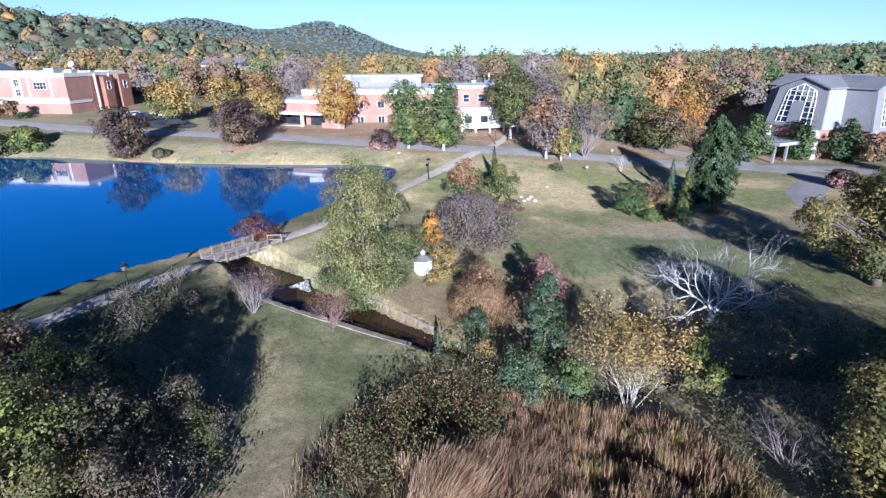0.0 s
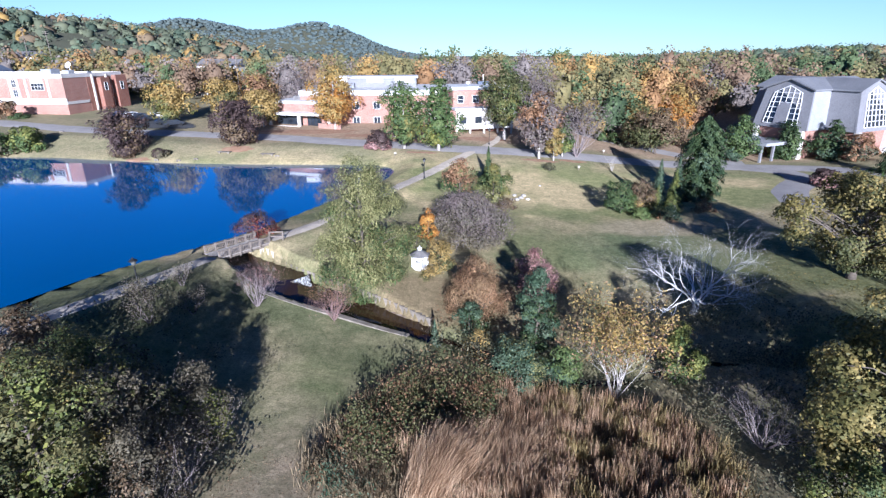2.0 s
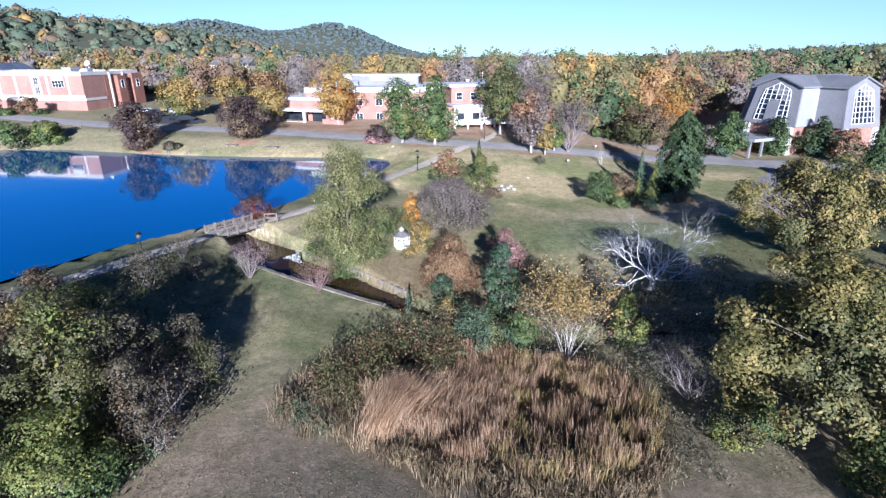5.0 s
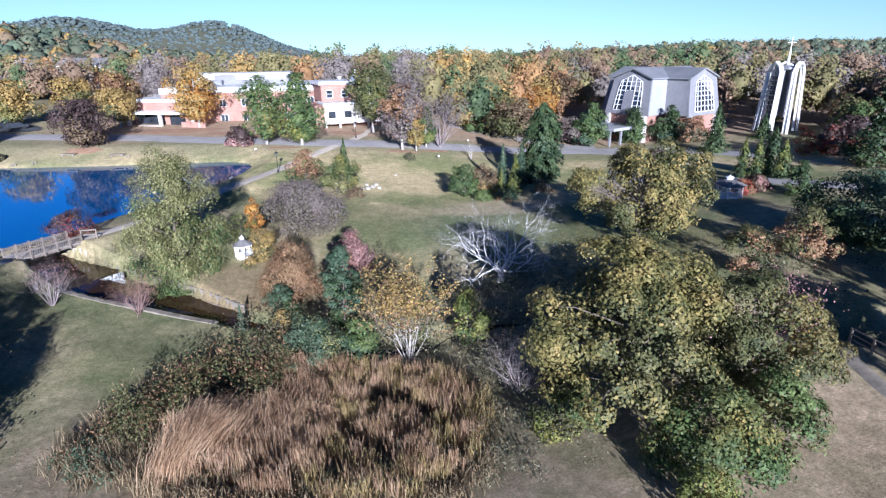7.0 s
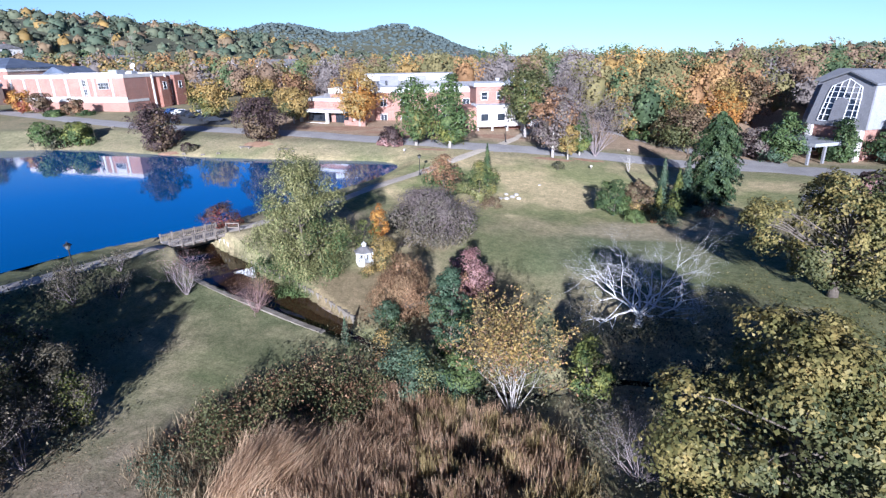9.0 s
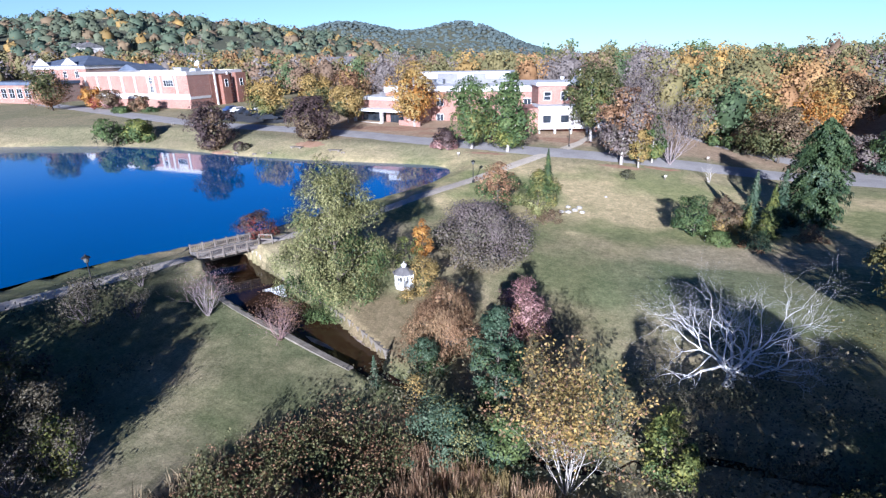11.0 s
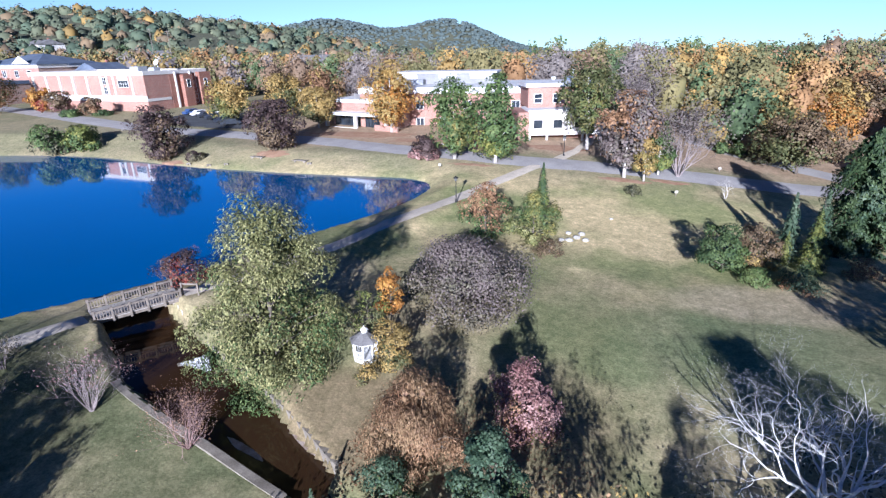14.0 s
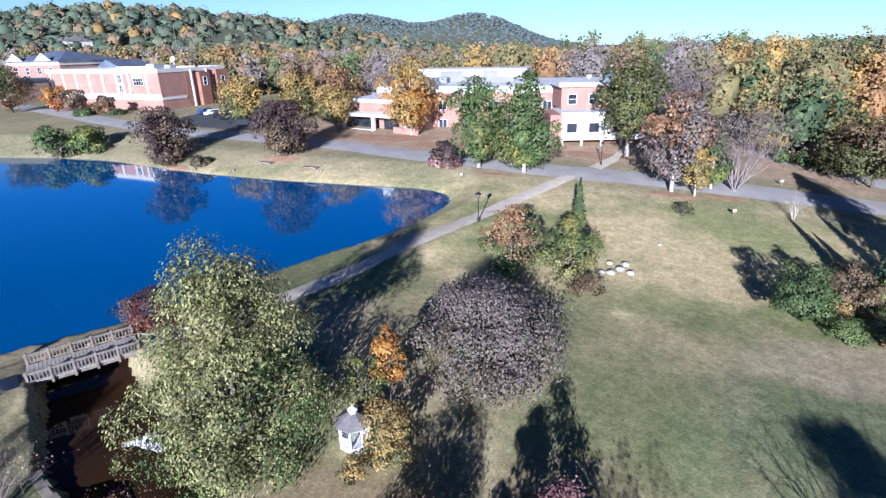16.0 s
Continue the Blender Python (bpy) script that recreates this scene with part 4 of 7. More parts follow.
def white_wing():
    b = thing("white_wing", -1.8, 115.6, 1.9, "white two-storey wing raised over an open undercroft", "building", 17)
    wbox(b, "wall", 0.3, 13.5, 0, 7.0, 1.35, 5.4, WHITE_WALL, "white wall with small dark windows")
    wbox(b, "roof", 0.1, 13.7, -0.2, 7.2, 5.42, 5.75, ROOF_WHITE)
    wbox(b, "upper_wall", 0.8, 13.5, 4.2, 12.5, 5.77, 9.3, BRICK, "set-back brick upper storey")
    wbox(b, "upper_roof", 0.3, 14.0, 3.7, 13.0, 9.32, 10.0, ROOF_WHITE)
    wbox(b, "side_wall", -1.6, 0.28, -0.2, 9.0, -1.2, 5.4, BRICK, "red brick end wall")
    wbox(b, "undercroft", 0.6, 13.2, 3.0, 6.8, -1.2, 1.33, BRICK_DARK, "shaded brick back wall")
    for x in (0.5, 3.6, 6.8, 10.0, 13.2):
        wbox(b, "pillar", x - 0.18, x + 0.18, 0.1, 0.5, -1.2, 1.33, WHITE_WALL)
    for x in (1.9, 5.4, 9.2, 12.0):
        window(b, x, 2.7, 1.35, 1.2, 0, 2, 1, BLACK_METAL)
    for x in (2.6, 6.0, 9.6):
        window(b, x, 6.6, 1.3, 1.5, 4.2, 1, 2)
    return b


white_wing()


def entrance_hall():
    b = thing("entrance_pavilion", -45, 124.0, 2.6, "low brick entrance pavilion with white canopy and glass doors", "building", -16)
    wbox(b, "wall", 0, 16, 2.4, 12, -0.6, 5.4, BRICK, "brick wall")
    wbox(b, "roof", -0.4, 16.4, 2.0, 12.4, 5.42, 6.1, ROOF_WHITE, "white flat roof edge")
    wbox(b, "canopy", -0.8, 16.8, -0.6, 2.38, 3.1, 3.65, WHITE_PAINT, "white flat canopy")
    for x in (0.2, 7.9, 15.6):
        wbox(b, "column", x - 0.3, x + 0.3, -0.2, 0.4, -0.6, 3.08, WHITE_WALL)
    wbox(b, "low_wall", 0.5, 7.6, -0.1, 0.25, -0.6, 0.7, WHITE_WALL, "low white wall")
    wbox(b, "low_wall", 13.0, 18.5, -0.3, 0.15, -0.6, 1.5, BRICK, "brick screen wall")
    window(b, 4.0, 0.75, 6.6, 2.2, 2.4, 5, 1, BLACK_METAL)
    door = part("door", Geo().box((10.6, 2.32, -0.1), (3.4, 0.16, 2.7)), GLASS, b, "dark glass entrance doors")
    fr = Geo()
    for x in (8.85, 9.7, 10.6, 11.5, 12.35):
        fr.box((x, 2.2, -0.1), (0.1, 0.1, 2.75))
    fr.box((10.6, 2.2, 2.65), (3.6, 0.1, 0.12))
    part("door_frame", fr, BLACK_METAL, door)
    wbox(b, "rooftop_unit", 3, 9, 6, 9, 6.12, 6.9, SHINGLE, "low grey rooftop box")
    return b


entrance_hall()


def church():
    b = thing("church", 74.9, 117.4, -1.6, "grey clad cross-shaped church with tall pointed windows", "church", 26.9)
    W, L, z0, ze, zr, lean = 5.2, 11.6, 5.7, 13.2, 15.1, 1.3
    # each arm: walls leaning in, a low gable, all in one mesh a wall
    for k, nm in enumerate(("left", "front", "right", "rear")):
        rot = Matrix.Rotation(radians((-90, 0, 90, 180)[k]), 4, "Z")
        g = Geo()
        a = [(-W - 0.6, -L, z0), (W + 0.6, -L, z0), (W - 0.3, -L + lean, ze), (0, -L + lean + 0.2, zr), (-W + 0.3, -L + lean, ze)]
        c = [(x, y + 0.4, z) for x, y, z in a]
        g.add([rot @ Vector(p) for p in a + c], [(0, 1, 2, 3, 4), (9, 8, 7, 6, 5), (0, 5, 6, 1), (1, 6, 7, 2), (2, 7, 8, 3), (3, 8, 9, 4), (4, 9, 5, 0)])
        part("end_wall", g, SLATE_WALL, b, "grey leaning gable wall")
        for s, m in ((-1, SLATE_WALL), (1, LIGHT_PANEL if nm == "left" else SLATE_WALL)):
            g = Geo()
            a = [(s * (W + 0.55), -L + 0.4, z0), (s * (W + 0.55), -W - 0.2, z0), (s * (W - 0.3), -W + 0.3, ze), (s * (W - 0.3), -L + lean + 0.4, ze)]
            c = [(x - s * 0.4, y, z) for x, y, z in a]
            g.add([rot @ Vector(p) for p in a + c], [(0, 1, 2, 3), (7, 6, 5, 4), (0, 4, 5, 1), (1, 5, 6, 2), (2, 6, 7, 3), (3, 7, 4, 0)])
            part("side_wall", g, m, b)
        g = Geo()
        r = [(-W - 0.2, -L + lean - 0.5, ze - 0.05), (0, -L + lean - 0.3, zr + 0.05), (W + 0.2, -L + lean - 0.5, ze - 0.05), (-W - 0.2, 0, ze - 0.05), (0, 0, zr + 0.05), (W + 0.2, 0, ze - 0.05)]
        rt = [(x, y, z + 0.28) for x, y, z in r]
        g.add([rot @ Vector(p) for p in r + rt], [(0, 3, 4, 1), (1, 4, 5, 2), (7, 10, 9, 6), (8, 11, 10, 7), (0, 1, 7, 6), (1, 2, 8, 7), (2, 5, 11, 8), (3, 0, 6, 9)])
        part("roof", g, ROOF_GREY, b)
        if nm in ("left", "front"):
            # tall pointed window with white bars
            def on_wall(x, z, d):
                t = (z - z0) / (ze - z0)
                return rot @ Vector((x, -L + lean * t - d, z))
            out = [(-3.6, z0 + 0.8), (3.6, z0 + 0.8), (3.1, 11.2), (2.75, 12.7), (0, 14.0), (-2.75, 12.7), (-3.1, 11.2)]
            g = Geo().add([on_wall(x, z, 0.05) for x, z in out] + [on_wall(x, z, -0.1) for x, z in out],
                          [tuple(range(7)), tuple(range(13, 6, -1))] + [(i, i + 7, (i + 1) % 7 + 7, (i + 1) % 7) for i in range(7)])
            win = part("window", g, GLASS, b, "tall dark window with white bars")
            bar = []
            for i in range(7):
                p, q = out[i], out[(i + 1) % 7]
                bar.append(Geo().tube([on_wall(*p, 0.1), on_wall(*q, 0.1)], [0.09, 0.09], 4))
            for x in (-2.3, -1.15, 0, 1.15, 2.3):
                top = 13.95 - abs(x) * 0.5
                bar.append(Geo().tube([on_wall(x * 1.15, z0 + 0.9, 0.1), on_wall(x, top, 0.1)], [0.09, 0.09], 4))
            for z in (7.6, 8.7, 9.7, 10.7, 11.7, 12.6):
                w = 3.5 - (z - z0 - 0.9) * 0.1
                bar.append(Geo().tube([on_wall(-w, z, 0.1), on_wall(w, z, 0.1)], [0.075, 0.075], 4))
            for g in bar:
                part("bar", g, WHITE_PAINT, win)
            if nm == "left":
                g = Geo().add([on_wall(x, z, d) for d in (0.3, 0.0) for x, z in ((-1.3, z0 + 0.9), (1.3, z0 + 0.9), (1.3, 10.2), (0, 10.9), (-1.3, 10.2))],
                              [(0, 1, 2, 3, 4), (9, 8, 7, 6, 5)] + [(i, i + 5, (i + 1) % 5 + 5, (i + 1) % 5) for i in range(5)])
                part("panel", g, SLATE_WALL, b, "grey pointed panel before the window")
        # lower storey
        g = Geo()
        a = [(-W + 0.1, -L + 0.35), (W - 0.1, -L + 0.35), (W - 0.1, 0), (-W + 0.1, 0)]
        a = [tuple((rot @ Vector((x, y, 0)))[:2]) for x, y in a]
        g.prism(a, -1.0, z0 - 0.02)
        part("base_wall", g, BRICK, b, "pink brick lower wall")
        for s in (-1, 1):
            p = rot @ Vector((s * (W - 0.5), -L + 0.2, 0))
            part("pier", Geo().box((p.x, p.y, -1.0), (1.2, 1.2, z0 + 0.95), 0, 0.8), WHITE_WALL, b, "white corner pier")
    wbox(b, "canopy", -20, -11.9, -4, 5, 3.0, 3.6, LIGHT_PANEL, "flat pale porch roof")
    for x, y in ((-20.5, -3.5), (-20.5, 4.5), (-17, -3.5), (-17, 4.5)):
        wbox(b, "post", x - 0.2, x + 0.2, y - 0.2, y + 0.2, -1.0, 2.98, SLATE_WALL)
    for y in (-3.0, 0.0, 3.0):
        window(b, y, 1.0, 1.5, 2.2, -12.0, 2, 2, face="x")
    return b


church()


def bell_tower():
    b = thing("bell_tower", 95.5, 104.5, 0.2, "open white concrete bell tower with hairpin fins and a cross", "tower", 0)
    for k in range(3):
        rot = Matrix.Rotation(radians(k * 120 - 90), 4, "Z")
        fin = Geo()
        for s in (-1, 1):
            for inner in (0.0, 0.75):
                fin.tube([rot @ Vector((s * (2.5 - 0.25 * inner), -3.4 + inner, -0.5)), rot @ Vector((s * 1.9, -2.7 + inner * 0.7, 12.6)), rot @ Vector((s * 1.25, -2.65 + inner * 0.6, 13.8)), rot @ Vector((0, -2.6 + inner * 0.6, 14.5))], [0.34, 0.28, 0.26, 0.26], 4)
        part("fin", fin, WHITE_PAINT, b, "white concrete hairpin fin")
        lv = Geo()
        for i in range(9):
            z = 3.6 + i * 1.0
            p, q = rot @ Vector((-1.5, -2.0, z)), rot @ Vector((1.5, -2.0, z))
            lv.tube([p, q], [0.10, 0.10], 5)
            for f in (0.2, 0.5, 0.8):
                c = p.lerp(q, f)
                lv.lathe((c.x, c.y, c.z - 0.55), [(0.26, 0), (0.2, 0.25), (0.06, 0.5)], 7)
        part("carillon", lv, BLACK_METAL, b, "dark bells on cross bars")
        part("back_panel", Geo().add([rot @ Vector(v) for v in ((-1.3, -1.6, 3.4), (1.3, -1.6, 3.4), (1.3, -1.5, 13.2), (-1.3, -1.5, 13.2), (-1.3, -1.35, 3.4), (1.3, -1.35, 3.4), (1.3, -1.25, 13.2), (-1.3, -1.25, 13.2))],
                                     [(0, 1, 2, 3), (7, 6, 5, 4), (0, 4, 5, 1), (1, 5, 6, 2), (2, 6, 7, 3), (3, 7, 4, 0)]), SLATE_WALL, b, "grey panel behind the bells")
    part("mast", Geo().tube([(0, 0, 13.0), (0, 0, 16.6)], [0.3, 0.2], 8).tube([(0, 0, 16.6), (0, 0, 19.4)], [0.12, 0.08], 6).tube([(-0.75, 0.3, 18.3), (0.75, -0.3, 18.3)], [0.08, 0.08], 6), WHITE_PAINT, b, "white mast with a cross")
    part("cap", Geo().lathe((0, 0, 13.1), [(2.3, 0), (2.3, 0.4), (0.3, 0.9)], 6), ROOF_GREY, b)
    part("base", Geo().lathe((0, 0, -0.6), [(4.4, 0), (4.4, 0.9), (4.2, 1.0)], 6), CONCRETE, b)
    return b


bell_tower()


def house(x, y, w, d, h, rz, wall, roof, label, rise=2.4):
    z = gz(x, y)
    b = thing("house", x, y, z, label, "house", rz, "far houses")
    wbox(b, "wall", -w / 2, w / 2, -d / 2, d / 2, -1.5, h, wall)
    g = Geo()
    e = 0.5
    v = [(-w / 2 - e, -d / 2 - e, h), (w / 2 + e, -d / 2 - e, h), (w / 2 + e, 0, h + rise), (-w / 2 - e, 0, h + rise), (-w / 2 - e, d / 2 + e, h), (w / 2 + e, d / 2 + e, h)]
    g.add(v, [(0, 1, 2, 3), (3, 2, 5, 4), (1, 5, 2), (0, 3, 4), (0, 4, 5, 1)])
    part("roof", g, roof, b)
    n = max(2, int(w / 3))
    for i in range(n):
        window(b, -w / 2 + (i + 0.5) * w / n, h * 0.55, 1.0, 1.3, -d / 2, 1, 2)
    part("chimney", Geo().box((w * 0.25, d * 0.1, h), (0.8, 0.8, rise + 0.9)), BRICK_DARK, b)
    return b


for args in ((-166, 187, 12, 11, 9.4, 82, WHITE_WALL, ROOF_BLUE, "white gabled hall wing with a blue roof"), (-150, 196, 14, 9, 8.6, 60, BRICK, SHINGLE, "brick hall wing with a grey gabled roof"), (-92, 212, 16, 10, 11, -8, WHITE_WALL, SHINGLE, "pale gabled house among trees"), (-72, 228, 18, 10, 10, -10, BRICK_DARK, SHINGLE, "dark brick house with a grey roof among trees"),
             (-40, 250, 12, 9, 9, 5, WHITE_WALL, SHINGLE, "white house half hidden by woods"), (148, 180, 9, 8, 6, 20, WHITE_WALL, SHINGLE, "small white house on the wooded hillside"),
             (104, 84, 12, 8, 3.2, 30, BRICK, SHINGLE, "low house with a pale roof behind red shrubs"), (-262, 246, 22, 12, 4, -20, WHITE_WALL, SHINGLE, "low white house at the hill foot"),
             (-205, 262, 18, 12, 7, -15, WHITE_WALL, SHINGLE, "pale house at the foot of the hill")):
    house(*args)

# ---- trees and shrubs ----


def tree(name, x, y, h, r, base, shape, material, leaves, size, label, seed, category="tree", trunk=None, bark=None, limb_count=26, group="", second=None, z=None, top=0.8, slim=0.6, loose=0.35, droop=0.0, hang=0.0, fill=1.0, inner=0.3, boughs=None, thin=0.0, sag=0.35, puff=1.0):
    """A tree or bush: tapered trunk with limbs, and a crown in one or two leaf colours."""
    leaves, size = int(leaves * 0.84), size * 1.06
    rng = np.random.default_rng(seed)
    t = thing(name, x, y, (gz(x, y) if z is None else z) - 0.05, label, category, 0, group)
    if shape in ("cone", "pillar", "cedar"):
        q, c = fir_crown(rng, h, r, shape, leaves, size, sag)
    else:
        q, c = crown(rng, h, r, base, shape, leaves, size, slim, loose, droop, hang, fill, inner, boughs, thin, puff)
    r0 = trunk if trunk is not None else 0.028 * h
    part("trunk", limbs(rng, Geo(), c, h, r0, base, limb_count, top), bark or BARK, t, smooth=True)
    if second is None:
        tagged(part("crown", quads_mesh("crown", q, material), None, t), kind="stuff")
    else:
        p = q[:, 0, :] * (3.4 / r)
        wave = np.sin(p[:, 0] + seed) * np.sin(p[:, 1] * 1.2 + 2 * seed) + 0.7 * np.sin(p[:, 2] * 1.1 + p[:, 0] * 0.6 + 3 * seed)
        score = 0.22 * wave - 0.5 * q[:, 0, 2] / h + 0.35 * rng.random(len(q))
        pick = score > np.quantile(score, 1 - second[1])
        tagged(part("crown", quads_mesh("crown", q[~pick], material), None, t), kind="stuff")
        tagged(part("crown_tint", quads_mesh("crown_tint", q[pick], second[0]), None, t), kind="stuff")
    return t


def bare(name, x, y, h, label, seed, material, stems=5, spread=0.6, depth=3, r0=0.06, kids=3, leaf=None, category="shrub", lift=0.12, length=0.45, angle=0.6, wiggle=0.12, group=""):
    rng = np.random.default_rng(seed)
    t = thing(name, x, y, gz(x, y) - 0.05, label, category, 0, group)
    g = Geo()
    for k in range(stems):
        a = 2 * math.pi * (k + rng.random() * 0.7) / stems
        d = (math.cos(a) * spread * (0.4 + rng.random()), math.sin(a) * spread * (0.4 + rng.random()), 1)
        branches(rng, g, (0.12 * math.cos(a), 0.12 * math.sin(a), 0), d, h * length, r0, depth, kids, wiggle, lift, angle)
    # bring the whole to its height
    m = max(v[2] for v in g.v)
    k = h / m
    g.v = [(a * k, b * k, c * k) for a, b, c in g.v]
    part("branchwork", g, material, t)
    if leaf:
        mt, n, size = leaf
        v = np.array(g.v)
        hi = v[v[:, 2] > h * 0.3]
        p = hi[rng.integers(0, len(hi), n)] + rng.normal(0, 0.12, (n, 3))
        q = leaf_quads(rng, p, size * (0.6 + 0.8 * rng.random(n)), np.tile((0, 0, 0.6), (n, 1)))
        tagged(part("foliage", quads_mesh("foliage", q, mt), None, t), kind="stuff")
    return t


# by the stream
tree("willow_tree", -9.3, 45.2, 12.6, 4.3, 0.0, "dome", SILVER, 66000, 0.16, "silvery grey-green leafy tree drooping over the stream", 11, trunk=0.24, limb_count=70, second=(GREEN, 0.26), z=gz(-8.7, 44.7) - 1.4, slim=0.46, boughs=150, hang=0.45, droop=0.6, thin=0.06, fill=2.3, puff=1.18, loose=0.42)
bare("shrub", -17.2, 38.4, 5.0, "leafless reddish vase-shaped shrub by the stream wall", 12, TWIG, 16, 0.32, 4, 0.045, 3, (PINK, 500, 0.10))
bare("shrub", -10.7, 38.1, 4.4, "leafless rounded twiggy shrub by the stream wall", 13, PINK_TWIG, 22, 0.6, 4, 0.035, 3, (RUST, 1400, 0.08))
tree("red_shrub", -22.0, 52.2, 2.6, 2.2, 0.05, "mound", MAROON, 5200, 0.14, "dense dark red shrub at the water's edge", 14, "shrub", trunk=0.05, limb_count=12, second=(RED, 0.3))
tree("orange_tree", -3.5, 50.4, 4.7, 1.15, 0.3, "oval", ORANGE, 3600, 0.15, "slender bright orange tree behind the gazebo", 15, trunk=0.06)
tree("yellow_shrub", -2.3, 46.8, 3.3, 1.7, 0.02, "oval", GOLD, 4600, 0.13, "yellow-leaved shrub beside the gazebo", 16, "shrub", trunk=0.04, second=(OLIVE, 0.25))
tree("yellow_shrub", -3.4, 45.4, 1.1, 0.9, 0.02, "mound", GOLD, 900, 0.11, "low yellow shrub before the gazebo", 17, "shrub", trunk=0.03, second=(OLIVE, 0.3))
tree("green_shrub", -4.6, 49.0, 3.6, 1.4, 0.2, "round", LIME, 1500, 0.14, "thin yellow-green shrub above the gazebo roof", 28, "shrub", trunk=0.04, second=(OLIVE, 0.4), fill=0.4)
tree("weeping_cherry", 1.4, 40.9, 5.3, 2.7, 0.1, "dome", WEEP, 24000, 0.17, "weeping tree with rust-brown hanging twigs", 18, trunk=0.12, limb_count=90, slim=0.22, boughs=60, hang=0.6, droop=1.2, loose=0.5, thin=0.1, second=(RUST, 0.4))
tree("crab_apple", 0.4, 56.2, 5.0, 5.6, 0.02, "dome", GREYLEAF, 24000, 0.16, "broad mounded tree with dull purple-grey leaves", 19, trunk=0.15, limb_count=70, boughs=95, thin=0.12, second=(THICKET, 0.3))
tree("pink_tree", 6.6, 43.4, 5.4, 2.05, 0.1, "egg", PINK, 10000, 0.125, "small tree with pink autumn leaves", 20, trunk=0.08, second=(RUST, 0.25), boughs=46, thin=0.1, fill=0.6)
tree("holly_tree", 5.9, 36.8, 7.2, 1.9, 0.03, "egg", BLUECON, 13000, 0.15, "dense blue-green evergreen tree", 21, trunk=0.12, second=(CONIFER, 0.3), boughs=60)
tree("evergreen_shrub", 0.6, 38.0, 2.8, 1.5, 0.02, "mound", BLUECON, 4000, 0.13, "rounded blue-green evergreen shrub", 22, "shrub", trunk=0.05, second=(CONIFER, 0.4))
tree("young_conifer", -2.2, 36.0, 2.3, 0.55, 0.02, "cone", BLUECON, 1100, 0.12, "small pale green young conifer", 23, trunk=0.04)
tree("olive_shrub", 4.0, 32.0, 4.0, 2.6, 0.02, "mound", BLUECON, 9000, 0.14, "spreading grey-green shrub over the stream bank", 24, "shrub", trunk=0.08, second=(SILVER, 0.35))
tree("olive_shrub", 7.2, 32.2, 3.3, 1.9, 0.02, "mound", GREEN, 5600, 0.14, "dark green shrub below the sycamore", 25, "shrub", trunk=0.06, second=(BLUECON, 0.5))
tree("olive_shrub", 1.2, 34.6, 2.6, 1.2, 0.05, "mound", GOLD, 1100, 0.12, "thin shrub with yellow leaves at the stream end", 26, "shrub", trunk=0.04, second=(DARKSHRUB, 0.5), thin=0.12)
tree("lime_tree", 15.6, 32.6, 5.4, 1.6, 0.03, "egg", LIME, 7000, 0.15, "bushy lime-green small tree", 27, trunk=0.08, second=(GREEN, 0.25))


def sycamore():
    rng = np.random.default_rng(31)
    t = thing("sycamore_tree", 10.9, 31.0, gz(10.9, 31.0) - 0.1, "pale-barked sycamore with thin yellow and brown leaves", "tree")
    g = Geo()
    for k in range(11):
        a = 2 * math.pi * (k + 0.5 * rng.random()) / 11
        sp = 0.08 + 0.62 * rng.random()
        branches(rng, g, (0.18 * math.cos(a), 0.18 * math.sin(a), 0), (sp * math.cos(a), sp * math.sin(a), 1), 4.8, 0.07, 4, 3, 0.07, 0.10, 0.42)
    m = max(v[2] for v in g.v)
    g.v = [(a * 9.2 / m, b * 9.2 / m, c * 9.2 / m) for a, b, c in g.v]
    part("branchwork", g, PALE_BARK, t, "pale branching stems", True)
    v = np.array(g.v)
    for nm, mt, n, lo in (("crown", GOLD, 2600, 5.4), ("crown_tint", RUST, 1500, 3.0), ("crown_brown", BROWNLEAF, 900, 0.8), ("crown_olive", OAK, 1800, 3.6)):
        hi = v[v[:, 2] > lo]
        p = hi[rng.integers(0, len(hi), n)] + rng.normal(0, 0.2, (n, 3))
        tagged(part(nm, quads_mesh(nm, leaf_quads(rng, p, 0.165 * (0.6 + 0.8 * rng.random(n)), np.tile((0, -0.2, 0.6), (n, 1))), mt), None, t), kind="stuff")
    return t


sycamore()


def dead_tree():
    rng = np.random.default_rng(45)
    t = thing("dead_tree", 20.1, 40.9, gz(20.1, 40.9) - 0.1, "bleached leafless dead tree with spreading limbs", "tree")
    part("trunk", Geo().tube([(0, 0, 0), (0.1, 0.05, 0.6), (0.05, 0.1, 1.3)], [0.4, 0.32, 0.24], 8), DEAD_WOOD, t, "bleached trunk", True)
    for k in range(9):
        a = 2 * math.pi * (k + 0.5 * rng.random()) / 9
        g = Geo()
        branches(rng, g, (0.1, 0.1, 0.6 + 0.7 * rng.random()), (math.cos(a) * 1.4, math.sin(a) * 1.05, 0.6), 3.3, 0.11, 4, 4, 0.34, 0.04, 0.6, 6, 5, 0.68)
        part("limb", g, DEAD_WOOD, t, "", True)
    return t


dead_tree()
bare("bare_tree", 17.9, 25.0, 5.6, "grey leafless many-stemmed small tree", 46, TWIG, 20, 1.0, 4, 0.04, 3, None, "tree")
bare("bare_tree", 26.4, 93.0, 3.8, "small pale leafless tree by the road", 47, PALE_BARK, 4, 0.5, 4, 0.06, 3, None, "tree")

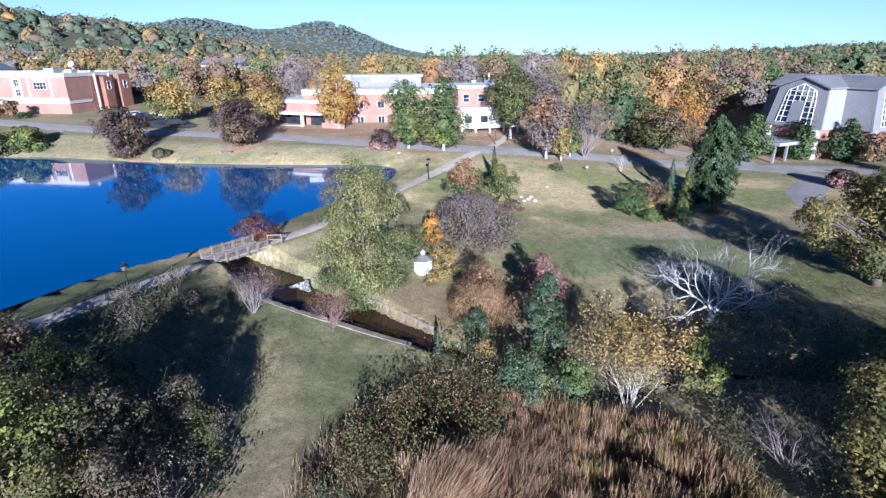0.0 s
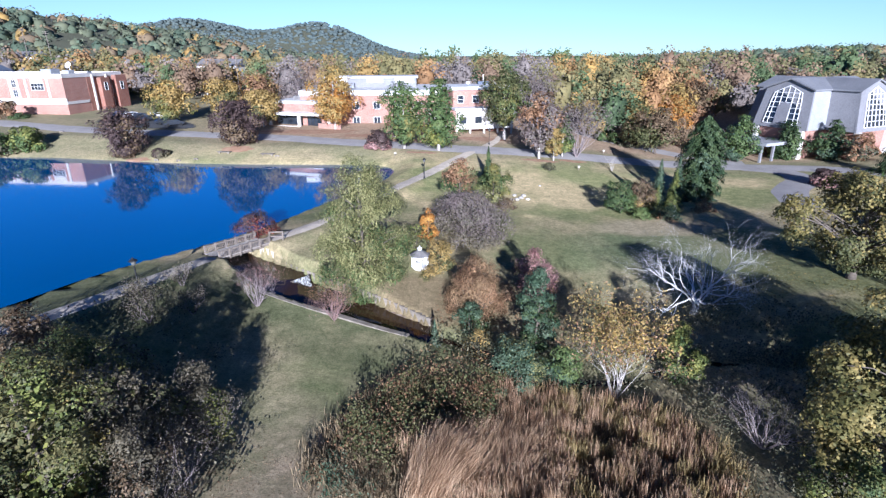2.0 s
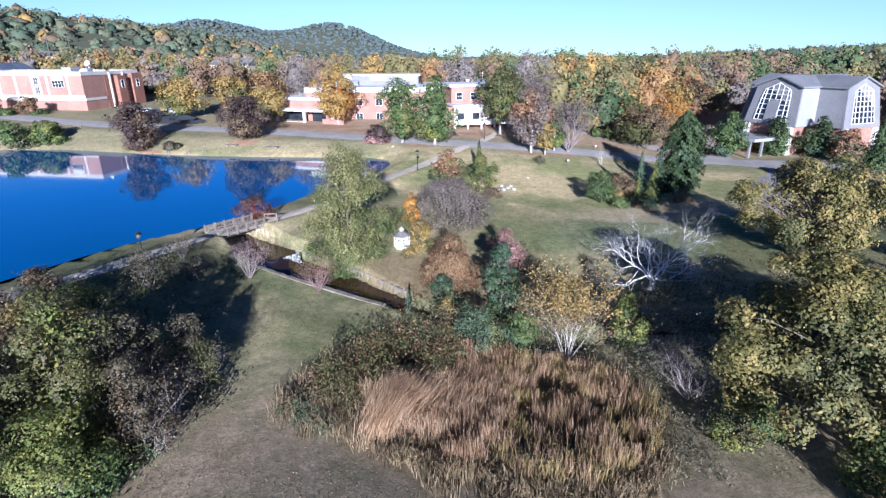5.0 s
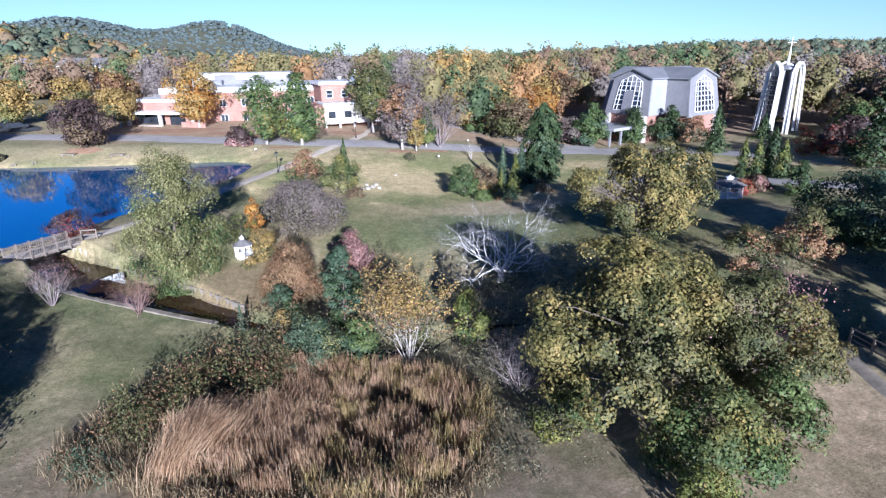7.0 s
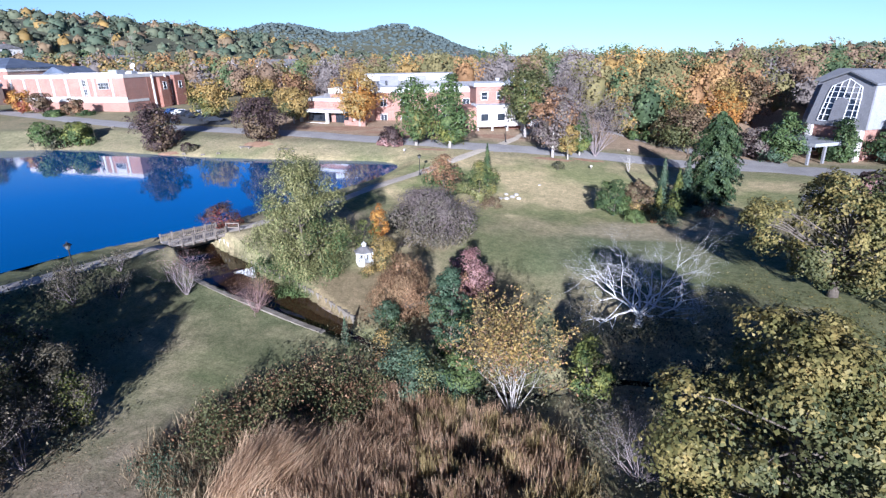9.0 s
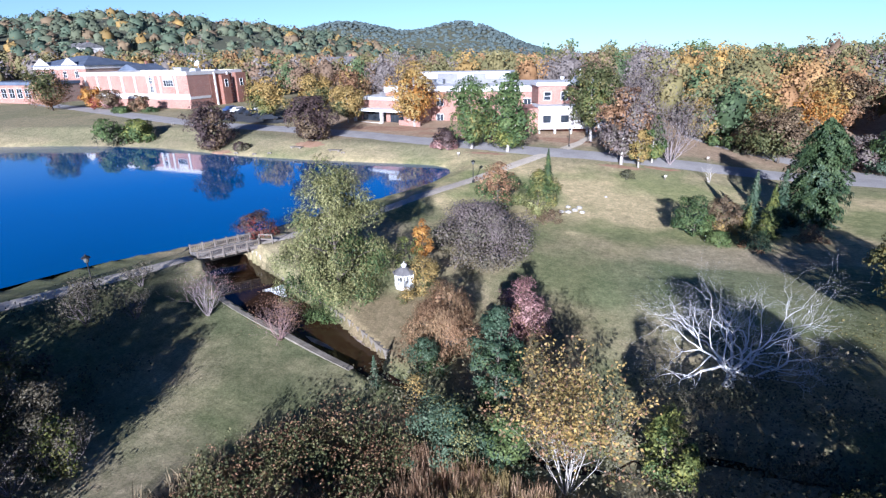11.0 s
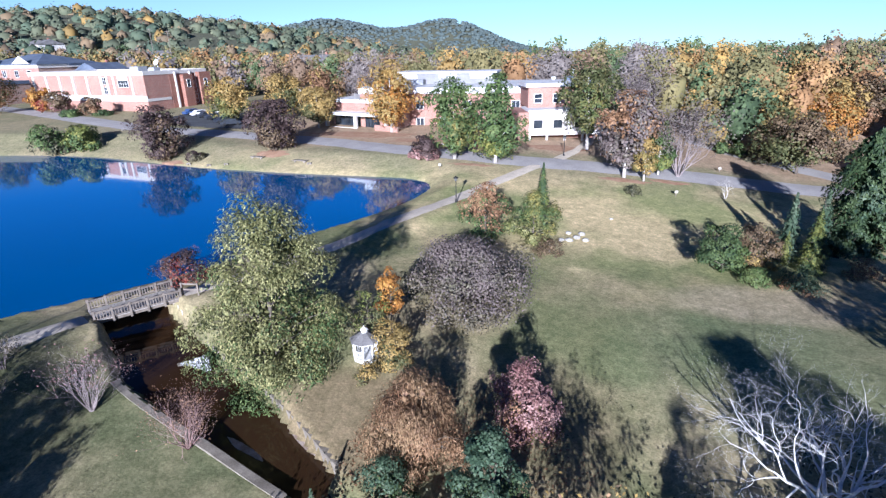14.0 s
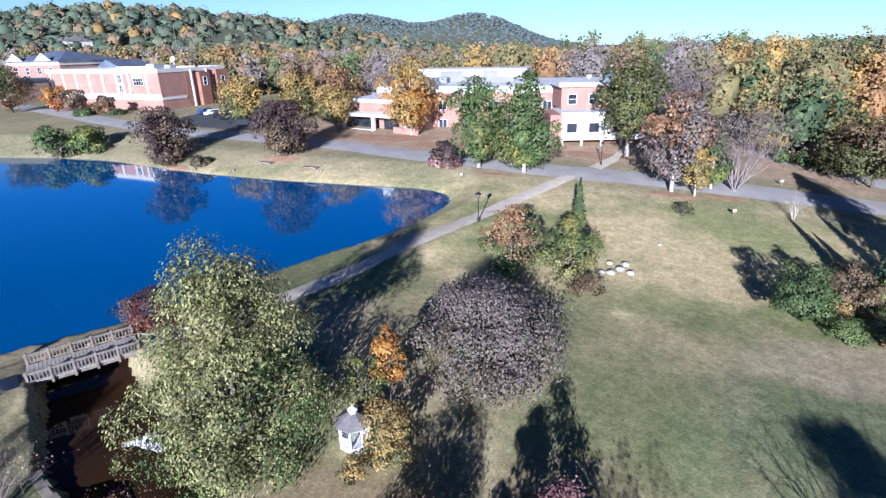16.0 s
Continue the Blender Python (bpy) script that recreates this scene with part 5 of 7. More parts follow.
# oaks on the meadow's right
tree("oak_tree", 34.6, 43.6, 10.4, 6.0, 0.12, "broad", OAK, 30000, 0.23, "large oak with olive and yellow leaves on the lawn", 51, trunk=0.34, limb_count=60, second=(OLIVE, 0.45), boughs=60, puff=0.76, loose=0.45)
tree("oak_tree", 23.4, 22.3, 10.0, 6.9, 0.14, "broad", OAK, 44000, 0.2, "big near oak with yellow and olive leaves", 52, trunk=0.3, limb_count=70, second=(OLIVE, 0.36), boughs=52, fill=0.8, puff=0.7, thin=0.06, loose=0.4, slim=0.6)
tree("oak_tree", 30.0, 20.4, 7.2, 4.4, 0.05, "broad", OLIVE, 26000, 0.16, "olive-green oak beside the larger one", 53, trunk=0.2, limb_count=40, second=(OAK, 0.35), boughs=40, puff=0.72, loose=0.45, slim=0.6)
tree("understory_tree", 24.6, 15.0, 4.8, 3.2, 0.01, "dome", GREEN_GOLD, 14000, 0.16, "dense green understory foliage below the oak", 54, "shrub", trunk=0.08, second=(GREEN, 0.35))
tree("understory_tree", 28.6, 16.2, 4.2, 2.6, 0.01, "dome", GREEN, 9500, 0.16, "green and olive understory by the oak", 62, "shrub", trunk=0.08, second=(OLIVE, 0.35))
tree("understory_tree", 19.4, 20.6, 3.4, 2.0, 0.01, "mound", GREEN_GOLD, 7000, 0.15, "green bush at the foot of the oak", 55, "shrub", trunk=0.06, second=(LIME, 0.3))
tree("understory_tree", 22.6, 12.6, 2.8, 1.5, 0.01, "dome", LIME, 4600, 0.14, "yellow-green bush at the thicket's edge", 63, "shrub", trunk=0.05, second=(GOLD, 0.3))
bare("bare_tree", 31.8, 22.0, 8.0, "grey half-bare tree with a few pinkish leaves", 56, TWIG, 10, 0.42, 4, 0.08, 3, (PINK, 2600, 0.13), "tree")
tree("oak_sapling", 33.4, 20.6, 4.6, 1.5, 0.1, "oval", GOLD, 2400, 0.15, "slender young oak with yellow leaves", 64, trunk=0.06, second=(OAK, 0.4))
tree("round_tree", 38.9, 33.4, 4.2, 1.9, 0.12, "round", OLIVE, 5600, 0.16, "small round tree with rust-orange top", 57, trunk=0.07, second=(RUST, 0.5))
tree("round_tree", 44.6, 34.2, 4.6, 2.5, 0.1, "egg", OLIVE, 7400, 0.17, "rust-orange small tree near the shade", 58, trunk=0.08, second=(RUST, 0.5))
tree("pine_tree", 52.5, 37.5, 6.4, 4.8, 0.05, "broad", BLUECON, 13000, 0.24, "dark blue-green spreading pine", 59, trunk=0.2, second=(CONIFER, 0.5))
tree("pine_tree", 52.0, 26.0, 9.5, 4.6, 0.03, "egg", CONIFER, 9000, 0.28, "dark evergreen in deep shade", 60, trunk=0.22)
tree("evergreen_tree", 26.5, 29.5, 4.0, 2.6, 0.01, "mound", DARKSHRUB, 6500, 0.17, "dark undergrowth along the stream", 61, "shrub", trunk=0.06)

# left thicket
for i, (x, y, h, r, m, s) in enumerate(((-17.4, 15.8, 10.4, 2.9, OLIVE, LIME), (-20.0, 18.6, 8.6, 3.2, GREEN_GOLD, OAK), (-15.2, 23.9, 4.8, 2.0, THICKET, LIME), (-14.6, 17.0, 5.6, 1.9, THICKET, BROWNLEAF),
                                       (-18.0, 22.2, 6.2, 2.6, THICKET, OLIVE), (-24.0, 20.0, 8.4, 3.3, BROWNLEAF, OLIVE), (-21.2, 26.4, 4.6, 2.4, THICKET, OLIVE), (-15.4, 12.4, 5.4, 2.5, LIME, GREEN),
                                       (-21.0, 12.0, 8.4, 3.6, OLIVE, LIME), (-27.4, 27.0, 4.2, 2.6, BROWNLEAF, THICKET), (-29.0, 18.0, 8.2, 3.6, OLIVE, BROWNLEAF), (-16.6, 19.6, 8.2, 2.4, THICKET, OLIVE), (-20.6, 22.6, 7.6, 3.0, GREEN_GOLD, THICKET), (-19.0, 8.4, 12.0, 3.6, OLIVE, GREEN), (-24.5, 8.0, 12.0, 4.0, OLIVE, BROWNLEAF))):
    close = y < 24.5 and x > -22
    tree("thicket_tree", x, y, h, r, 0.02, "dome", m, int((4300 if close else 1300) * r), 0.125 if close else 0.2, "dense thicket tree with olive and brown autumn leaves", 70 + i, trunk=0.02 * h, limb_count=50, group="thicket", second=(s, 0.4), inner=0.3, fill=1.5, thin=0.06)
for i, (x, y, h) in enumerate(((-14.6, 17.8, 6.4), (-16.4, 20.4, 7.0), (-14.0, 19.6, 4.6), (-14.2, 23.6, 3.6), (-15.6, 21.6, 5.4), (-13.6, 16.4, 4.4), (-23.5, 33.5, 3.2), (-25.2, 35.0, 2.6), (-21.2, 35.6, 2.6), (-23.4, 38.6, 2.2))):
    bare("bare_shrub", x, y, h, "tangled grey leafless shrub of the thicket", 90 + i, TWIG, 6, 0.6, 4, 0.05, 3, (THICKET, 900, 0.11), group="thicket")

# round the lawn
tree("red_maple", -0.4, 69.0, 6.4, 2.6, 0.04, "egg", RUST, 6840, 0.187, "pyramidal small tree in rust red and green", 111, trunk=0.08, second=(GREEN, 0.4))
tree("spruce_tree", 4.0, 82.4, 5.2, 1.15, 0.02, "cone", CONIFER, 5700, 0.173, "narrow pointed green spruce", 112, trunk=0.08, second=(LIME, 0.3))
tree("magnolia_tree", 4.2, 70.6, 5.2, 2.6, 0.03, "egg", GREEN_GOLD, 7980, 0.202, "green and yellow bushy tree beside the spruce", 113, trunk=0.08, second=(SILVER, 0.25))
tree("dry_bush", 6.0, 68.6, 1.5, 1.6, 0.0, "mound", BROWNLEAF, 1710, 0.13, "dry brown brush at the tree's foot", 114, "shrub", trunk=0.03)
tree("shrub", 14.8, 90.0, 1.3, 1.1, 0.0, "mound", DARKSHRUB, 1330, 0.13, "low dark shrub alone on the lawn", 115, "shrub", trunk=0.03)
tree("evergreen_shrub", 21.4, 69.0, 4.6, 2.2, 0.01, "round", CONIFER, 7980, 0.173, "dark evergreen shrub of the planted bed", 116, "shrub", trunk=0.06, second=(GREEN, 0.4))
tree("brown_shrub", 24.2, 70.6, 4.4, 2.0, 0.02, "round", BROWNLEAF, 6080, 0.158, "brown and gold shrub of the planted bed", 117, "shrub", trunk=0.06, second=(GOLD, 0.2))
tree("yellow_shrub", 26.0, 71.0, 2.6, 0.8, 0.0, "oval", GOLD, 1520, 0.13, "small yellow shrub of the planted bed", 118, "shrub", trunk=0.03)
tree("column_conifer", 27.4, 72.6, 3.4, 0.55, 0.0, "pillar", LIME, 1710, 0.13, "slim lime-green column conifer", 119, trunk=0.04)
tree("conifer", 29.2, 71.4, 6.0, 1.75, 0.0, "cone", LIME, 9880, 0.144, "bright green cone-shaped conifer", 120, trunk=0.08, second=(CONIFER, 0.5))
tree("blue_spruce", 27.9, 74.0, 6.8, 1.7, 0.0, "cone", BLUECON, 5700, 0.202, "blue-green spruce with layered boughs", 121, trunk=0.08, sag=0.3)
tree("cedar_tree", 35.0, 77.6, 12.4, 3.5, 0.01, "cedar", CONIFER, 26000, 0.34, "tall dark cedar with drooping boughs", 122, trunk=0.25, sag=0.5, second=(BLUECON, 0.2))
tree("blue_spruce", 31.4, 76.4, 6.6, 1.8, 0.0, "cone", BLUECON, 5700, 0.202, "blue-green spruce against the cedar", 123, trunk=0.08)
tree("low_shrub", 26.8, 66.8, 1.7, 1.9, 0.0, "mound", BLUECON, 2850, 0.144, "low blue-green shrub at the bed's edge", 124, "shrub", trunk=0.03, second=(RUST, 0.2))
tree("low_shrub", 23.6, 67.2, 1.4, 1.5, 0.0, "mound", GREEN, 2090, 0.144, "low green shrub at the bed's edge", 125, "shrub", trunk=0.03)
tree("low_shrub", 33.0, 70.5, 1.8, 1.6, 0.0, "mound", RUST, 1710, 0.144, "brownish low shrub in the cedar's shade", 126, "shrub", trunk=0.03)

# along the road and round the buildings
ROADSIDE = [
    ("street_tree", -11.0, 99.4, 12.2, 4.4, 0.09, "oval", GREEN, GREEN_GOLD, 0.45, "green street tree turning yellow low down"),
    ("street_tree", -4.5, 98.6, 13.0, 4.2, 0.08, "oval", GREEN, LIME, 0.2, "full green street tree by the road"),
    ("street_tree", -28.5, 119.0, 13.0, 5.6, 0.15, "oval", GOLD, ORANGE, 0.35, "golden-orange street tree before the entrance"),
    ("street_tree", -45.5, 121.5, 8.0, 4.2, 0.2, "round", GOLD, OLIVE, 0.3, "small yellow street tree on the verge"),
    ("maroon_tree", -63.8, 98.0, 9.0, 4.5, 0.04, "round", MAROON, BROWNLEAF, 0.2, "dense maroon plum tree on the far bank"),
    ("maroon_tree", -43.4, 101.5, 8.0, 5.0, 0.04, "round", MAROON, BROWNLEAF, 0.25, "broad maroon plum tree on the far bank"),
    ("green_shrub", -92.0, 100.5, 5.2, 4.2, 0.02, "round", GREEN, DARKSHRUB, 0.4, "rounded dark green willow on the bank"),
    ("lime_shrub", -86.5, 102.5, 4.6, 3.2, 0.02, "round", LIME, GREEN, 0.4, "lime-green small tree on the bank"),
    ("pink_shrub", -16.0, 99.8, 3.2, 2.6, 0.02, "mound", MAROON, PINK, 0.35, "dull pinkish shrub at the roadside"),
    ("dark_shrub", -56.9, 97.2, 1.5, 1.6, 0.0, "mound", MAROON, DARKSHRUB, 0.5, "low dark shrub below the plum tree"),
    ("street_tree", 8.6, 111.5, 14.2, 5.0, 0.22, "oval", OLIVE, GREEN_GOLD, 0.4, "olive-yellow street tree with a pale trunk"),
    ("street_tree", 14.0, 97.2, 11.4, 4.4, 0.16, "oval", RUST, GREYLEAF, 0.55, "thinning rose-brown street tree with pale stems"),
    ("street_tree", 16.6, 96.6, 5.6, 2.0, 0.2, "round", GOLD, OAK, 0.4, "low yellow branches beside the thinning street tree"),
    ("street_tree", 18.8, 100.2, 7.6, 2.3, 0.12, "oval", GREEN, LIME, 0.3, "small green street tree before a bare one"),
    ("roadside_tree", 39.6, 110.4, 8.8, 6.0, 0.2, "broad", BROWNLEAF, OLIVE, 0.4, "dark brown spreading tree by the back drive"),
    ("roadside_tree", 31.0, 124.0, 8.0, 4.6, 0.08, "round", GOLD, OLIVE, 0.4, "yellow-olive tree behind the hedge"),
    ("roadside_tree", 48.0, 127.0, 10.0, 4.6, 0.05, "round", ORANGE, GOLD, 0.4, "orange autumn tree beyond the back drive"),
    ("roadside_tree", 53.0, 138.0, 11.0, 5.0, 0.05, "round", GOLD, ORANGE, 0.4, "golden autumn tree behind the church drive"),
    ("roadside_tree", 60.0, 143.0, 11.0, 5.0, 0.05, "round", BROWNLEAF, RUST, 0.4, "brown autumn tree behind the church"),
    ("roadside_tree", 40.0, 124.0, 9.0, 4.4, 0.05, "round", OLIVE, GOLD, 0.4, "olive tree beyond the back drive"),
    ("campus_tree", -146, 130.5, 11.4, 6.2, 0.1, "round", OLIVE, RUST, 0.4, "olive and rust tree before the hall"),
    ("campus_tree", -133, 133.0, 6.4, 3.3, 0.15, "round", ORANGE, RED, 0.2, "orange-red small tree before the hall"),
    ("campus_tree", -124, 131.0, 5.6, 3.0, 0.15, "round", BROWNLEAF, PINK, 0.2, "brown thinning small tree before the hall"),
    ("campus_tree", -113, 130.0, 4.4, 2.4, 0.15, "round", BROWNLEAF, RUST, 0.3, "brown small tree before the hall"),
    ("campus_tree", -68.5, 125.0, 9.4, 5.2, 0.15, "round", GOLD, GREEN_GOLD, 0.4, "yellow-green tree by the parking lot"),
    ("campus_tree", -58.5, 131.0, 9.6, 5.0, 0.12, "round", GOLD, OLIVE, 0.35, "golden tree by the parking lot"),
    ("campus_tree", -50.5, 134.0, 11.4, 4.6, 0.12, "round", RUST, GOLD, 0.4, "tall gold and rust tree"),
    ("church_tree", 72.9, 91.0, 9.0, 3.3, 0.02, "cone", CONIFER, GREEN, 0.3, "dark pointed evergreen before the church"),
    ("church_tree", 65.2, 108.5, 7.4, 3.6, 0.01, "egg", CONIFER, GREEN, 0.2, "rounded dark evergreen at the church wall"),
    ("church_tree", 71.6, 105.5, 7.6, 3.2, 0.01, "egg", CONIFER, BLUECON, 0.2, "dark evergreen at the church wall"),
    ("church_tree", 75.6, 103.0, 5.2, 2.6, 0.03, "round", RUST, DARKSHRUB, 0.4, "rust-red small tree by the church pier"),
    ("church_tree", 54.6, 106.5, 8.8, 3.6, 0.06, "egg", GREEN, BLUECON, 0.35, "green tree by the church drive"),
    ("church_tree", 51.5, 109.5, 5.6, 3.2, 0.03, "round", GREYLEAF, MAROON, 0.3, "purplish grey small tree by the church drive"),
    ("column_hedge", 61.4, 66.6, 5.8, 1.15, 0.0, "pillar", LIME, CONIFER, 0.5, "tall column hedge tree"),
    ("column_hedge", 62.6, 65.2, 6.0, 1.15, 0.0, "pillar", LIME, CONIFER, 0.5, "tall column hedge tree"),
    ("column_hedge", 65.3, 63.6, 5.6, 1.3, 0.0, "pillar", LIME, CONIFER, 0.5, "tall column hedge tree"),
    ("dark_conifer", 66.5, 67.5, 7.0, 2.6, 0.0, "cone", CONIFER, DARKSHRUB, 0.2, "dark conifer behind the hedge"),
    ("round_bush", 60.6, 54.6, 4.0, 1.9, 0.0, "egg", CONIFER, GREEN, 0.25, "clipped dark egg-shaped bush"),
    ("red_tree", 81.5, 79.0, 4.8, 2.0, 0.03, "round", RED, ORANGE, 0.4, "orange-red small tree below the tower"),
    ("red_tree", 84.5, 77.5, 5.0, 2.4, 0.03, "round", MAROON, RED, 0.4, "dark red small tree below the tower"),
    ("dark_pine", 82.0, 66.0, 9.0, 4.4, 0.02, "egg", CONIFER, DARKSHRUB, 0.25, "large dark pine beyond the lane"),
    ("dark_pine", 90.0, 62.0, 10.0, 4.6, 0.02, "egg", CONIFER, DARKSHRUB, 0.25, "large dark pine beyond the lane"),
    ("campus_tree", 104.0, 95.0, 7.5, 4.0, 0.02, "round", OLIVE, BROWNLEAF, 0.4, "olive brown tree below the wooded hill"),
    ("campus_tree", 112.0, 93.0, 8.0, 4.4, 0.02, "round", GREEN, OLIVE, 0.4, "dull green tree below the wooded hill"),
    ("campus_tree", 100.0, 112.0, 8.0, 4.0, 0.02, "round", OLIVE, GREEN, 0.4, "olive tree behind the bell tower"),
    ("campus_tree", 112.0, 104.0, 8.5, 4.4, 0.02, "round", BROWNLEAF, RUST, 0.4, "brown autumn tree below the wooded hill"),
    ("campus_tree", 121.0, 98.0, 8.5, 4.6, 0.02, "round", GREEN, DARKSHRUB, 0.4, "dark green tree below the wooded hill"),
    ("dark_pine", 104.0, 80.0, 9.0, 4.2, 0.02, "egg", CONIFER, GREEN, 0.25, "dark pine beside the lane"),
    ("dark_pine", 99.0, 88.0, 7.0, 3.6, 0.02, "egg", GREEN, OLIVE, 0.3, "green tree beyond the bell tower"),
    ("red_tree", 92.5, 82.0, 5.4, 2.8, 0.03, "round", MAROON, RED, 0.3, "dark red small tree near the low house"),
    ("dark_pine", 89.0, 99.5, 5.0, 2.6, 0.02, "cone", CONIFER, GREEN, 0.25, "dark fir at the foot of the tower"),
    ("red_shrub", 55.2, 57.2, 1.7, 1.5, 0.0, "mound", RED, RUST, 0.5, "dull red shrub beside the small pavilion"),
    ("pink_shrub", 57.6, 84.0, 2.4, 2.6, 0.0, "mound", MAROON, PINK, 0.4, "pinkish brown low shrub by the drive"),
    ("pink_shrub", 58.2, 58.8, 1.8, 1.9, 0.0, "mound", BROWNLEAF, PINK, 0.4, "pale pinkish brush near the pavilion"),
    ("clipped_bush", 30.6, 119.6, 2.0, 1.2, 0.0, "round", GREEN, CONIFER, 0.4, "clipped round green bush"),
    ("clipped_bush", 33.4, 118.6, 2.2, 1.3, 0.0, "round", GREEN, CONIFER, 0.4, "clipped round green bush"),
    ("dark_shrub", 36.0, 117.0, 1.6, 2.2, 0.0, "mound", MAROON, DARKSHRUB, 0.4, "dark red shrub by the back drive"),
    ("hedge_bush", -118.0, 128.5, 1.7, 2.6, 0.0, "mound", CONIFER, GREEN, 0.3, "low clipped dark hedge before the hall"),
    ("hedge_bush", -110.0, 130.5, 1.4, 2.0, 0.0, "mound", CONIFER, GREEN, 0.3, "low clipped dark hedge before the hall"),
]
for i, (nm, x, y, h, r, bs, sh, m1, m2, k2, lab) in enumerate(ROADSIDE):
    near = y < 125 and abs(x) < 70
    tree(nm, x, y, h, r * 1.06, bs, sh, m1, int(max(800, (1500 if near else 850) * r)), 0.36 if near and r > 2 else 0.44 if r > 2 else 0.26, lab, 200 + i, "shrub" if h < 3.5 else "tree", 0.02 * h + 0.02, PALE_BARK if "street" in nm else BARK, 18, second=(m2, k2), loose=0.3, fill=1.0, inner=0.6)
bare("bare_tree", -42.5, 140.0, 15.0, "tall grey leafless tree behind the pavilion", 301, TWIG, 16, 0.55, 4, 0.14, 3, (GREYLEAF, 2200, 0.3), "tree")
bare("bare_tree", 21.6, 100.6, 12.4, "grey half-bare street tree", 302, TWIG, 16, 0.55, 4, 0.11, 3, (GREYLEAF, 3800, 0.24), "tree")
bare("bare_tree", 17.0, 128.0, 17.0, "tall grey leafless tree in the wood", 303, TWIG, 16, 0.5, 4, 0.14, 3, (GREYLEAF, 2600, 0.3), "tree")

# tall trees behind the walk, whose shade falls across the stream wood
for k, (x, y, h, r) in enumerate(((45, -1, 13, 4.6), (53, 0, 16, 6.0), (63, 4, 17, 6.5))):
    tree("shade_tree", x, y, h, r, 0.1, "broad", GREEN, 2400, 0.7, "tall green tree shading the stream wood", 320 + k, trunk=0.4, inner=0.9, group="shade trees")

# ---- reeds and tall grass ----
REEDS = rounded([(-8.4, 22.0), (-6.8, 27.4), (-4.4, 31.2), (0.6, 31.4), (9.6, 30.0), (15.2, 28.0), (15.4, 22.5), (13.0, 16.0), (9.0, 13.6), (3.8, 14.4), (-2.4, 18.6), (-7.2, 20.2)], 1)


def blades(name, material, label, centres, per, height, spread, lean, width, seed, slant=(0, 0)):
    """Tall grass: narrow bent blades in tufts."""
    rng = np.random.default_rng(seed)
    n = len(centres) * per
    c = np.repeat(centres, per, axis=0)
    base = c + rng.normal(0, spread, (n, 2))
    z = ground_z(base[:, 0], base[:, 1]) - 0.03
    h = height * (0.55 + 0.7 * rng.random(n))
    a = rng.random(n) * 2 * np.pi
    l = lean * rng.random(n) * h
    dx, dy = np.cos(a) * l + slant[0] * h, np.sin(a) * l + slant[1] * h
    wa = rng.random(n) * np.pi
    wx, wy = np.cos(wa) * width, np.sin(wa) * width
    b0 = np.stack([base[:, 0], base[:, 1], z], 1)
    m = b0 + np.stack([dx * 0.4, dy * 0.4, h * 0.62], 1)
    t = b0 + np.stack([dx, dy, h * 0.96], 1)
    w = np.stack([wx, wy, 0 * wx], 1)
    q1 = np.stack([b0 - w, b0 + w, m + w * 0.9, m - w * 0.9], 1)
    q2 = np.stack([m - w * 0.9, m + w * 0.9, t + w * 0.35, t - w * 0.35], 1)
    ob = part(name, quads_mesh(name, np.concatenate([q1, q2]), material), None, None)
    return tagged(ob, label, "tall grass", kind="stuff")


def scatter(rng, poly, n):
    xs, ys = [p[0] for p in poly], [p[1] for p in poly]
    p = np.stack([rng.uniform(min(xs), max(xs), n), rng.uniform(min(ys), max(ys), n)], 1)
    return p[inside(p[:, 0], p[:, 1], poly)]


_r = np.random.default_rng(400)
# patches of one kind each, with gaps between
patches = scatter(_r, REEDS, 900)
south = np.interp(patches[:, 0], [-8, -2.4, 3.8, 9, 15], [20.4, 18.8, 14.9, 14.1, 18.2])
deep = patches[:, 1] - south
pat = np.array([noise.noise((x * 0.3, y * 0.3, 3.0)) for x, y in patches]) + 0.5 * (_r.random(len(patches)) - 0.5)
east = patches[:, 0] > 5.2 + 1.5 * pat
margin = (deep < 1.6 + 1.5 * pat) | (patches[:, 0] < -3.0 + 1.5 * pat) | ((patches[:, 0] < 2.5 + 3 * pat) & (patches[:, 1] > 26.2))
kind_of = _r.random(len(patches))
rusty = ~margin & (pat > -0.26) & (kind_of < np.where(east, 0.2, 0.62))
yellow = ~margin & east & ~rusty & (pat > -0.25) & (kind_of < 0.6)
pale = ~margin & ~rusty & ~yellow & (pat > -0.25) & (kind_of < 0.84)
dark = ~(rusty | yellow | pale)


def tufts(centres, n, reach):
    return np.repeat(centres, n, axis=0) + _r.normal(0, reach, (len(centres) * n, 2))


blades("tall_grass", BLADE_RUST, "russet tall grass filling the wet meadow", tufts(patches[rusty], 7, 0.32), 13, 1.6, 0.12, 0.2, 0.014, 401)
blades("tall_grass", BLADE_OLIVE, "yellow-olive grass among the reeds", tufts(patches[yellow], 7, 0.32), 13, 1.35, 0.12, 0.3, 0.016, 402)
blades("tall_grass", BLADE_TAN, "pinkish tan grass among the reeds", tufts(patches[pale], 7, 0.3), 13, 1.5, 0.12, 0.22, 0.015, 404)
blades("weeds", BLADE_DARK, "dark dry weeds among the reeds", tufts(patches[dark], 6, 0.4), 12, 0.7, 0.2, 0.7, 0.016, 403)
blades("weeds", BLADE_DARK, "dry undergrowth between the tall grass", tufts(patches[::2], 4, 0.5), 12, 0.95, 0.25, 0.5, 0.018, 408)
spots = patches
fan = np.stack([_r.normal(-1.7, 0.55, 120), _r.normal(20.3, 0.7, 120)], 1)
blades("tall_grass", BLADE_TAN, "pale tan grass bent over in a fan", fan, 46, 2.1, 0.22, 0.5, 0.016, 405, (0.4, 0.55))
